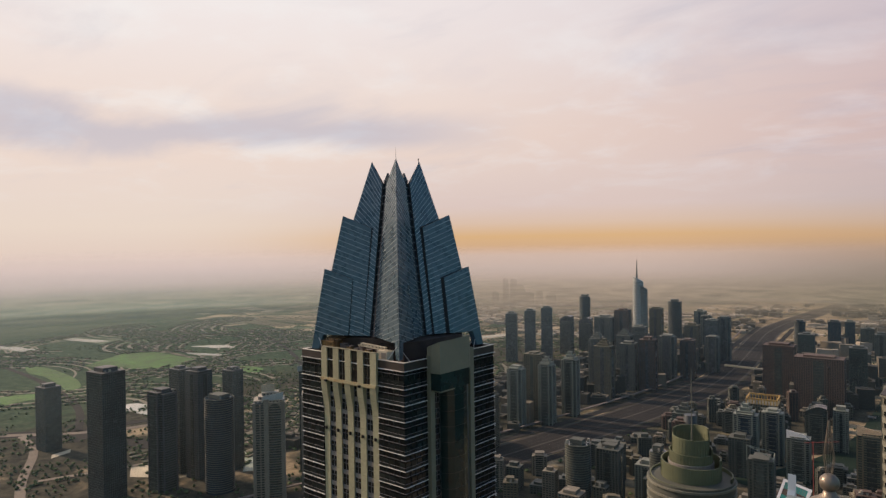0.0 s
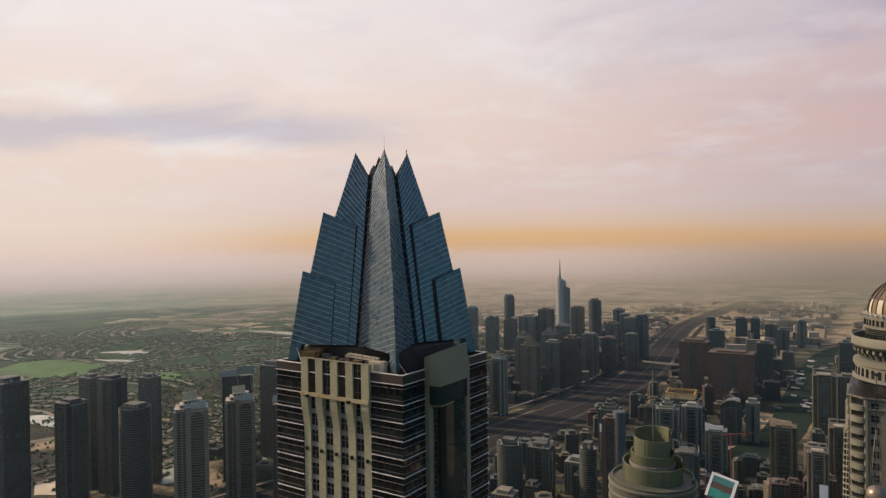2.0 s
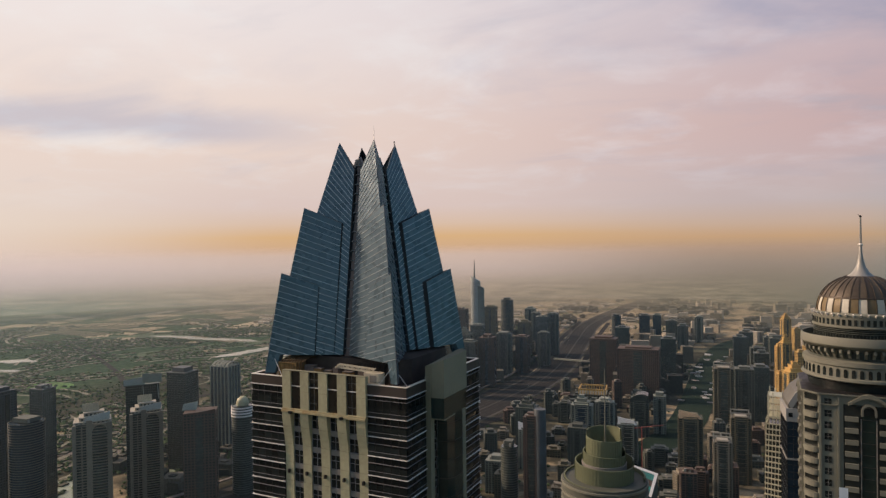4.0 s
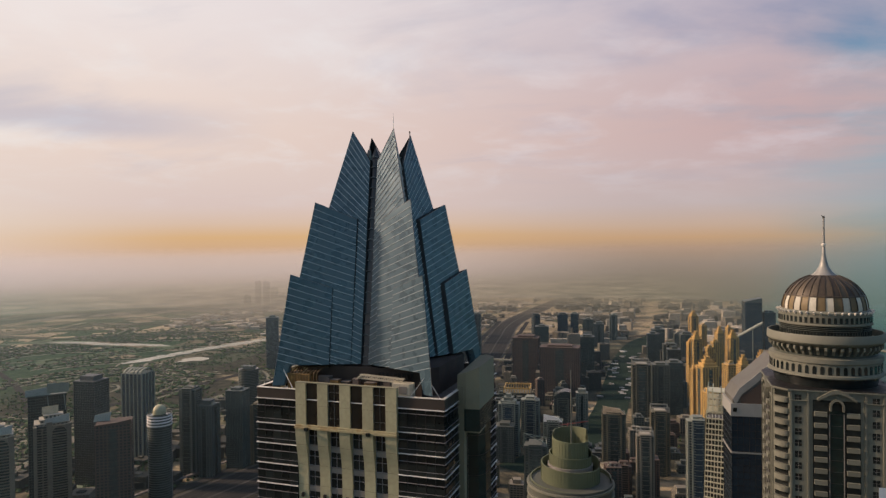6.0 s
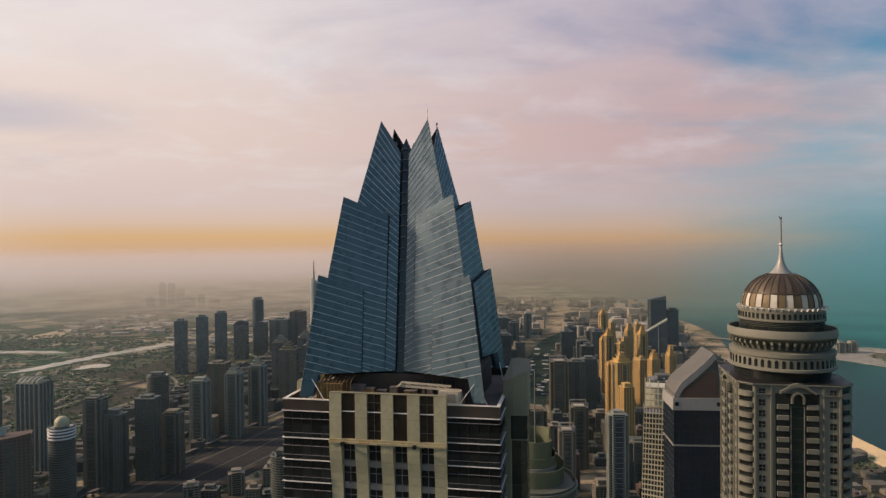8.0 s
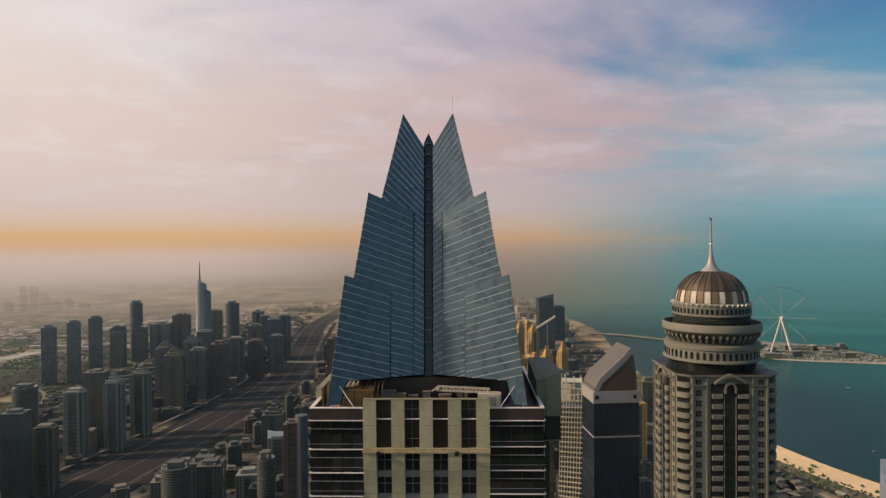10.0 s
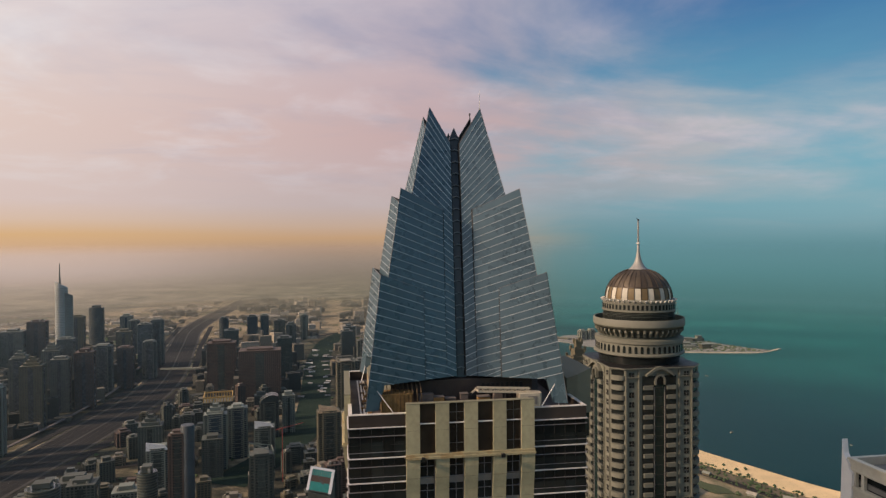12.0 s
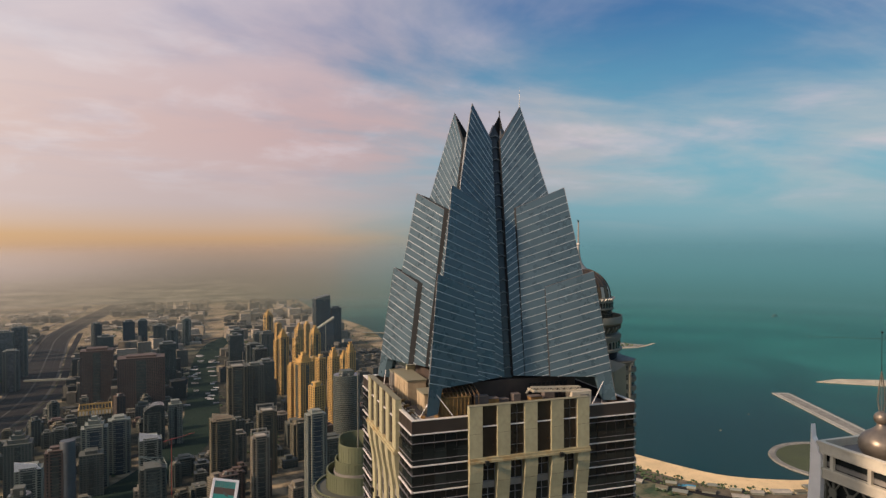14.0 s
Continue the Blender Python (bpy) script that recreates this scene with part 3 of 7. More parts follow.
# ---- glowing shells with far haze and far land painted into their emission ----
def haze_glow_shell(radius, thick, z_full):
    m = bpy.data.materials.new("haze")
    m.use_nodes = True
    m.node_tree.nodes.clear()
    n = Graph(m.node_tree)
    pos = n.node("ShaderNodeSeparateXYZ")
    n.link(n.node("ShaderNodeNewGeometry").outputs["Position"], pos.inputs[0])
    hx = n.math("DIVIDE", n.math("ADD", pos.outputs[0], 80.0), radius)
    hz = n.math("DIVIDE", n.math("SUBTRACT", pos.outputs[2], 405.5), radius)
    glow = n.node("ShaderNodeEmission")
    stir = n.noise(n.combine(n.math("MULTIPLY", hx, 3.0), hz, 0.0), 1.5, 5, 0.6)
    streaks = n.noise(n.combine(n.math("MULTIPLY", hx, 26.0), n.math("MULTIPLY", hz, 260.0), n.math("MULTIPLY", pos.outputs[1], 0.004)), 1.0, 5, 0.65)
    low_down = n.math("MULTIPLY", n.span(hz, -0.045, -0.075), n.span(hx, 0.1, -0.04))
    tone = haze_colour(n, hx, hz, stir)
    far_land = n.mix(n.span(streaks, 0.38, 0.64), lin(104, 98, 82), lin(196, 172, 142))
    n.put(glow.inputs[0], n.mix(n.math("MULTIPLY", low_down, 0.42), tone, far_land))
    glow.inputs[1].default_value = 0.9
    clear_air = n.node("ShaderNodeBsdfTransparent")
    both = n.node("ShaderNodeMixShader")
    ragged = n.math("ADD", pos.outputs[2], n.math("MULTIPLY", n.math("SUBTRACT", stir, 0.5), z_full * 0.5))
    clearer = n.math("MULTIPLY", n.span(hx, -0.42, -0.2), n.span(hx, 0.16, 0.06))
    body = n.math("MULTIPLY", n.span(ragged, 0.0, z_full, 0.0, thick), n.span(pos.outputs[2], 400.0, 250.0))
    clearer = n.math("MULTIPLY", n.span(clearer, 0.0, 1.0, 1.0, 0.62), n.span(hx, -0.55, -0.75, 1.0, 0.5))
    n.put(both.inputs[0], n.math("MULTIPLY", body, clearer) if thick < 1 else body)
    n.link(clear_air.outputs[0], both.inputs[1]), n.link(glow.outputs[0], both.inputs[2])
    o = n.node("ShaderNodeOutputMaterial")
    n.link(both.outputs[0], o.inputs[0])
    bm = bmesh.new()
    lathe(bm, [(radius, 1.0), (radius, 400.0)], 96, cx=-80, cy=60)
    tagged(part("haze_shell", bm, m, smooth=True), "glowing see-through shell with far haze painted in", "haze", kind="structure")


def lit_haze_shell(radius, thick, z_low, z_full):
    """Thin shell added in place of haze: it scatters daylight to lift dark tones, densest well above the ground."""
    m = bpy.data.materials.new("haze_film")
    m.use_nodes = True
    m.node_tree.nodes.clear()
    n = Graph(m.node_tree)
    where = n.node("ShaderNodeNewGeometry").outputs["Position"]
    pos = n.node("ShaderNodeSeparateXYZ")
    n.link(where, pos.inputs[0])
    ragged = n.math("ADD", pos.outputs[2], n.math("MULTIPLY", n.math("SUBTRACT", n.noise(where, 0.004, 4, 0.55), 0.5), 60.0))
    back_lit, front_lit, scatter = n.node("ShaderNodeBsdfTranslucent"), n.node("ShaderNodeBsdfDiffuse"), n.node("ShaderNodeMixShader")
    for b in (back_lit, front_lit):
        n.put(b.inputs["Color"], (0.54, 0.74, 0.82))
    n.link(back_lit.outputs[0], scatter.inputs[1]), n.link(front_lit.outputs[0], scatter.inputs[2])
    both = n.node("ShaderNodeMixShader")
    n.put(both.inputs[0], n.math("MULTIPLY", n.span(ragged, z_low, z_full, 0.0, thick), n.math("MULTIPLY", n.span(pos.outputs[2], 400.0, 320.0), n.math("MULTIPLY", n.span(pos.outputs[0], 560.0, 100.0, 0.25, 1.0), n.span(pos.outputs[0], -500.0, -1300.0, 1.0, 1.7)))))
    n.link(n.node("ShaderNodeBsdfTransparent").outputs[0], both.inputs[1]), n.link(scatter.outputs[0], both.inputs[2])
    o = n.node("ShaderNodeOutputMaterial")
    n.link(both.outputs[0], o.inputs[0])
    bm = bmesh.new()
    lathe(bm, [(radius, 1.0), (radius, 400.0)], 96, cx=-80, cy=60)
    tagged(part("haze_shell", bm, m, smooth=True), "see-through shell added over the city in place of haze", "haze", kind="structure")


# added shells through the city, lifting its dark tones in place of haze
lit_haze_shell(640, 0.022, 20, 220)
lit_haze_shell(1150, 0.024, 15, 220)
lit_haze_shell(1950, 0.032, 10, 180)
haze_glow_shell(2860, 0.32, 130)
haze_glow_shell(3350, 0.42, 100)
haze_glow_shell(3950, 0.6, 60)
haze_glow_shell(4600, 1.0, 20)


# ---- the tower with the pointed crown ----
TX, TY = -115.7, 117.9
HX, HY = 17.4, 16.1
ROOF = 380.8
tower = thing("crowned_skyscraper", "dark glass skyscraper with cream piers and a blue-grey stepped metal crown", "skyscraper", pose(TX, TY, 0))

bm = bmesh.new()
bx, by, nb = HX - 0.1, HY - 0.1, 9.3
prism(bm, [(-bx, -by), (-nb, -by), (-nb, -by + 0.9), (nb, -by + 0.9), (nb, -by), (bx, -by), (bx, by), (nb, by), (nb, by - 0.9), (-nb, by - 0.9), (-nb, by), (-bx, by),
           (-bx, nb), (-bx + 0.9, nb), (-bx + 0.9, -nb), (-bx, -nb)], 0, 378.9)
part("glass_body", bm, dark_glass, tower, "near-black glass curtain wall")
for x0, x1, y0, y1 in ((-HX, -9.4, -HY, -HY + 0.45), (9.4, HX, -HY, -HY + 0.45), (-HX, -9.4, HY - 0.45, HY), (9.4, HX, HY - 0.45, HY),
                       (-HX, -HX + 0.45, -HY + 0.45, -9.4), (-HX, -HX + 0.45, 9.4, HY - 0.45), (HX - 0.45, HX, -HY + 0.45, HY - 0.45)):
    bm = bmesh.new()
    box(bm, x0, x1, y0, y1, 378.95, ROOF - 0.12)
    wall = part("parapet", bm, parapet_brown, tower, "dark brown metal roof parapet")
    bm = bmesh.new()
    box(bm, x0 - 0.05, x1 + 0.05, y0 - 0.05, y1 + 0.05, ROOF - 0.12, ROOF)
    part("coping", bm, pale_steel, wall, "pale metal coping")
bm = bmesh.new()
box(bm, -HX + 0.5, HX - 0.5, -HY + 0.5, HY - 0.5, 378.92, 379.15)
part("roof_deck", bm, roof_grey, tower, "stained brown-grey roof deck")

BAY = 9.35
LEVELS = [378.9, 374.6, 371.1]
while LEVELS[-1] > 8:
    LEVELS.append(LEVELS[-1] - 3.5)


def wing_segments(half, depth):
    """Segments of wall on both sides of the middle bay: along a side of half width, at distance depth from the middle."""
    return [(-half, -8.9), (6.9, half)] if depth > half else [(-half, -BAY), (BAY, half)]


def side_pose(k):
    return pose(0, 0, 0, 0, 0, (0, 90, 180, 270)[k])


# the four sides, in the order front, right, back, left, each drawn as if facing -y
sides = [(HX, HY), (HY, HX), (HX, HY), (HY, HX)]
for k, (half, depth) in enumerate(sides):
    turn = side_pose(k)
    for a, b in wing_segments(half, depth if k == 1 else 0):
        e0, e1 = (0.2 if a == -half else 0.0), (0.2 if b == half else 0.0)
        bm = bmesh.new()
        box(bm, a - e0, b + e1, -depth - 0.2, -depth + 0.06, -0.06, 0.06)
        fin = mesh_of("slab_edge", bm, white_slab)
        bm = bmesh.new()
        box(bm, a, b, -depth - 0.12, -depth + 0.06, -0.03, 0.03)
        rail = mesh_of("sill_line", bm, grey_mullion)
        rise = 0.45 if k == 1 or (k == 0 and a > 0) else 0.0
        for z in LEVELS:
            if z > 336:
                piece("slab_edge", fin, tower, turn @ Matrix.Translation((0, 0, z + (0 if z > 378 else rise))))
                piece("sill_line", rail, tower, turn @ Matrix.Translation((0, 0, z - 1.25 + rise)))
                if z < 378:
                    piece("sill_line", rail, tower, turn @ Matrix.Translation((0, 0, z + 0.8 + rise)))
        bm = bmesh.new()
        for z in LEVELS:
            if z <= 336:
                box(bm, a - e0, b + e1, -depth - 0.2, -depth + 0.06, z - 0.06 + rise, z + 0.06 + rise)
        tagged(part("slab_edge", bm, white_slab, tower), kind="stuff").matrix_basis = turn
        bm = bmesh.new()
        for z in LEVELS:
            box(bm, a, b, -depth - 0.05, -depth + 0.09, z - 2.5, z - 2.44)
        x = a + 1.6
        while x < b - 0.5:
            box(bm, x - 0.03, x + 0.03, -depth - 0.04, -depth + 0.09, 0, 378.9)
            x += 1.6
        tagged(part("mullion", bm, black_metal, tower), kind="stuff").matrix_basis = turn

# single panes of the curtain wall, each a little out of true
pane_rnd = random.Random(11)
bm = bmesh.new()
box(bm, -0.76, 0.76, -0.03, 0.03, -1.0, 1.0)
pane_glass = material("pane_glass", (0.015, 0.020, 0.020), 0.1, 0.0, 0.3, 0.3, 0.08, 0.0, 0.4, spec=0.36)
wall_pane = mesh_of("glass_pane", bm, pane_glass)
for k, (half, depth) in enumerate(sides):
    if k == 2:
        continue
    for a, b in wing_segments(half, depth if k == 1 else 0):
        n = int((b - a) / 1.6)
        for z in LEVELS[1:]:
            if z < (336 if k == 0 else 350):
                break
            for i in range(n):
                m = side_pose(k) @ Matrix.Translation((a + (i + 0.5) * (b - a) / n, -depth - 0.02, z + 1.25))
                piece("glass_pane", wall_pane, tower, m @ pose(0, 0, 0, pane_rnd.gauss(0, 0.5), 0, pane_rnd.gauss(0, 0.5)))

# the middle bays: cream piers, a ledge, windows between
PIER_W = 1.95
pier_x = [-BAY + PIER_W / 2 + i * (2 * BAY - PIER_W) / 4 for i in range(5)]


def pier_mesh(w):
    """A pier whose face bends inward below the ledge, then runs straight down."""
    prof = [(-0.75, 374.3), (-0.7, 373.0), (-0.45, 371.2), (-0.1, 369.4), (0.1, 367.4), (0.15, 365.0), (0.15, 0.0)]
    bm = bmesh.new()
    rows = []
    for y, z in prof:
        rows.append([bm.verts.new(p) for p in ((-w / 2, y, z), (w / 2, y, z), (w / 2, 1.6, z), (-w / 2, 1.6, z))])
    for a, b in zip(rows, rows[1:]):
        for i in range(4):
            bm.faces.new((a[i], a[(i + 1) % 4], b[(i + 1) % 4], b[i]))
    bm.faces.new(rows[0]), bm.faces.new(rows[-1][::-1])
    return mesh_of("pier", bm, cream_panel)


low_pier = pier_mesh(PIER_W)
bm = bmesh.new()
box(bm, -PIER_W / 2, PIER_W / 2, -0.55, 0.35, 374.95, 382.1)
high_pier = mesh_of("pier_head", bm, cream_panel)
bm = bmesh.new()
for z in (378.3,):
    box(bm, -PIER_W / 2 - 0.01, PIER_W / 2 + 0.01, -0.565, -0.54, z - 0.018, z + 0.018)
joint_seal = material("joint_seal", (0.17, 0.16, 0.10), 0.8)
pier_joint = mesh_of("panel_joint", bm, joint_seal)
win_w = (2 * BAY - PIER_W) / 4 - PIER_W
bm = bmesh.new()
box(bm, -win_w / 2, win_w / 2, -0.2, 0.3, 374.9, 382.1)
high_pane = mesh_of("window_pane", bm, material("bronze_glass", (0.028, 0.022, 0.016), 0.18, 0.0, 0.4, 0.3, 0.1, 0.0, 0.4))
bm = bmesh.new()
for x in (-win_w / 2 + 0.05, 0.0, win_w / 2 - 0.05):
    box(bm, x - 0.025, x + 0.025, -0.3, -0.19, 374.9, 382.1)
for z in (376.3, 380.7):
    box(bm, -win_w / 2, win_w / 2, -0.29, -0.19, z - 0.022, z + 0.022)
high_bars = mesh_of("window_frame", bm, material("bronze_frame", (0.15, 0.15, 0.14), 0.5, 0.2))
bm = bmesh.new()
box(bm, -win_w / 2, win_w / 2, -0.4, -0.19, 379.16, 379.28)
transom = mesh_of("transom", bm, white_slab)
bm = bmesh.new()
box(bm, -win_w / 2, win_w / 2, 0.5, 0.9, -1.3, 1.35)
low_pane = mesh_of("window_pane", bm, dark_glass)
bm = bmesh.new()
for x in (-win_w / 2 + 0.04, 0.0, win_w / 2 - 0.04):
    box(bm, x - 0.04, x + 0.04, 0.41, 0.51, -1.3, 1.35)
for z in (-1.26, 0.3, 1.31):
    box(bm, -win_w / 2, win_w / 2, 0.41, 0.51, z - 0.04, z + 0.04)
low_bars = mesh_of("window_frame", bm, grey_mullion)
bm = bmesh.new()
box(bm, -win_w / 2, win_w / 2, 0.4, 1.1, -0.4, 0.4)
spandrel = mesh_of("spandrel", bm, stone_dark)
for k in (0, 2, 3):
    half, depth = sides[k]
    turn = side_pose(k) @ Matrix.Translation((0, -depth, 0))
    for x in pier_x:
        m = turn @ Matrix.Translation((x, 0, 0))
        piece("pier", low_pier, tower, m)
        piece("pier_head", high_pier, tower, m)
        piece("panel_joint", pier_joint, tower, m)
    bm = bmesh.new()
    for x in pier_x:
        for z in np.arange(333.0, 372.0, 3.5):
            out = float(np.interp(z, [365, 367.4, 369.4, 371.2, 373], [0.15, 0.1, -0.1, -0.45, -0.7]))
            box(bm, x - PIER_W / 2 - 0.01, x + PIER_W / 2 + 0.01, out - 0.015, out + 0.3, z - 0.02, z + 0.02)
    part("pier_joint", bm, joint_seal, tower, kind="stuff").matrix_basis = turn
    for x in pier_x:
        bm = bmesh.new()
        box(bm, x - 0.22, x + 0.16, -0.32, 0.2, 362.5, 363.15)
        box(bm, x + 0.02, x + 0.34, -0.5, -0.2, 362.85, 363.3)
        part("pier_lamp", bm, black_metal, tower, "small black floodlight on the pier").matrix_basis = turn
    bm = bmesh.new()
    box(bm, -BAY - 0.08, BAY + 0.08, -0.95, 1.2, 374.3, 374.62)
    box(bm, -BAY - 0.03, BAY + 0.03, -0.75, 1.2, 374.62, 374.95)
    part("ledge", bm, stained_cream, tower, "rust-stained cream stone ledge").matrix_basis = turn
    bm = bmesh.new()
    box(bm, -BAY - 0.02, BAY + 0.02, -0.58, 0.4, 382.1, 382.17)
    part("bay_coping", bm, grey_concrete, tower, "pale metal coping").matrix_basis = turn
    for i in range(4):
        x = (pier_x[i] + pier_x[i + 1]) / 2
        m = turn @ Matrix.Translation((x, 0, 0))
        piece("window_pane", high_pane, tower, m), piece("transom", transom, tower, m)
        if k or i % 2:
            piece("window_frame", high_bars, tower, m)
        z = 372.6
        while z > 338:
            up = Matrix.Translation((x, 0, z))
            piece("window_pane", low_pane, tower, turn @ up), piece("window_frame", low_bars, tower, turn @ up)
            piece("spandrel", spandrel, tower, turn @ Matrix.Translation((x, 0, z - 1.75)))
            z -= 3.5
        bm = bmesh.new()
        while z > 4:
            box(bm, x - win_w / 2, x + win_w / 2, 0.55, 1.2, z - 2.15, z - 1.35)
            z -= 3.5
        tagged(part("spandrel", bm, stone_dark, tower), kind="stuff").matrix_basis = turn

# the right side carries a bowed shaft of green glass with a plain concrete head
bow = [(HX - 0.3, -5.3), (HX + 2.2, -4.6), (HX + 3.1, -3.2), (HX + 3.2, 0.0), (HX + 2.2, 2.4), (HX - 0.3, 4.6)]
bm = bmesh.new()
prism(bm, bow, 0, 373.8)
shaft = part("glass_shaft", bm, green_glass, tower, "dark green glass bow shaft")
bm = bmesh.new()
for z in np.arange(8, 373, 3.5):
    prism(bm, [(x + (0.06 if x > HX else 0), y * 1.01) for x, y in bow], z, z + 0.07)
part("shaft_line", bm, black_metal, shaft, kind="stuff")
hood = [(HX - 0.3, -8.2), (HX + 1.2, -8.6), (HX + 3.5, -8.3), (HX + 3.2, 2.1), (HX + 1.0, 5.0), (HX - 0.3, 5.9)]
bm = bmesh.new()
prism(bm, hood, 373.8, 377.6)
part("glass_hood", bm, green_glass, tower, "dark green glass storey over the shaft")
bm = bmesh.new()
prism(bm, [(x + (0.12 if x > HX else 0), y * 1.03) for x, y in hood], 377.6, [383.2, 383.8, 384.7, 384.8, 384.6, 384.2])
part("shaft_head", bm, grey_concrete, tower, "plain grey-beige concrete head of the shaft")
bm = bmesh.new()
prism(bm, [(HX + 0.1, -8.2), (HX + 3.5, -8.25), (HX + 3.3, -3.2), (HX + 0.1, -5.0)], 373.5, 373.78)
part("canopy", bm, grey_concrete, tower, "grey edge slab under the glass storey")
for y in (-8.05, 6.1):
    bm = bmesh.new()
    box(bm, HX - 0.2, HX + 0.9, y - 0.75, y + 0.75, 0, 381.4)
    pier = part("side_pier", bm, grey_concrete, tower)
    bm = bmesh.new()
    for z in np.arange(6, 380, 7.0):
        box(bm, HX + 0.88, HX + 0.915, y - 0.76, y + 0.76, z, z + 0.05)
    part("panel_joint", bm, stone_dark, pier, kind="stuff")
bm = bmesh.new()
box(bm, HX + 0.02, HX + 0.16, -6.9, -5.2, -1.1, 1.1)
side_pane = mesh_of("side_window", bm, dark_glass)
bm = bmesh.new()
for y in (-6.95, -6.05, -5.15):
    box(bm, HX + 0.1, HX + 0.24, y - 0.04, y + 0.04, -1.1, 1.1)
for z in (-1.1, 0.2, 1.1):
    box(bm, HX + 0.1, HX + 0.24, -6.95, -5.15, z - 0.04, z + 0.04)
side_bars = mesh_of("window_frame", bm, grey_mullion)
bm = bmesh.new()
box(bm, HX + 0.02, HX + 0.2, -7.1, -5.0, -0.55, 0.55)
side_spandrel = mesh_of("spandrel", bm, parapet_brown)
for off in (0.0, 10.9):
    z = 371.6
    while z > 330:
        piece("side_window", side_pane, tower, Matrix.Translation((0, off, z)))
        piece("window_frame", side_bars, tower, Matrix.Translation((0, off, z)))
        piece("spandrel", side_spandrel, tower, Matrix.Translation((0, off, z - 1.75)))
        z -= 3.5
for y in (-4.95, 4.95):
    bm = bmesh.new()
    box(bm, HX + 0.02, HX + 0.45, y - 0.16, y + 0.16, 0, 373.5)
    part("slim_jamb", bm, stone_dark, tower)


# ---- the crown ----
def tiers(flush=False):
    """Ridge and inner edge of each tier of plates: ridge half width at z, inner point at z, top of ridge, top of inner edge, thickness."""
    lip, lip_low = (0.3, 0.72) if flush else (0.0, 0.0)
    return [
        (lambda z: 4.1 + 0.235 * (426.5 - z), lambda z: (0.75, 3.6 + 0.135 * (423.5 - z)), 426.5, 420.8, 0.4),
        (lambda z: 9.25 + 0.158 * (413.2 - z), lambda z: (2.4, 6.55 - lip + 0.13 * (410.2 - z)), 413.2, 410.1, 0.35 if flush else 0.8),
        (lambda z: 12.55 + 0.125 * (400.3 - z), lambda z: (5.9, 10.15 - lip_low + 0.125 * (397.9 - z)), 400.3, 397.8, 0.35 if flush else 1.0),
    ]


SKIRT, LEG = 384.3, 380.85


def crown_point(tier, s, zr, zi, out=0.0):
    """A point of a plate between its ridge at height zr (s = 0) and its inner edge at height zi (s = 1)."""
    c, inner = tier[0](zr), tier[1](zi)
    return Vector((c + (inner[0] - c) * s, -(c + (inner[1] - c) * s) - out, zr + (zi - zr) * s))


PITCHES = (1.05, 1.15, 1.15)


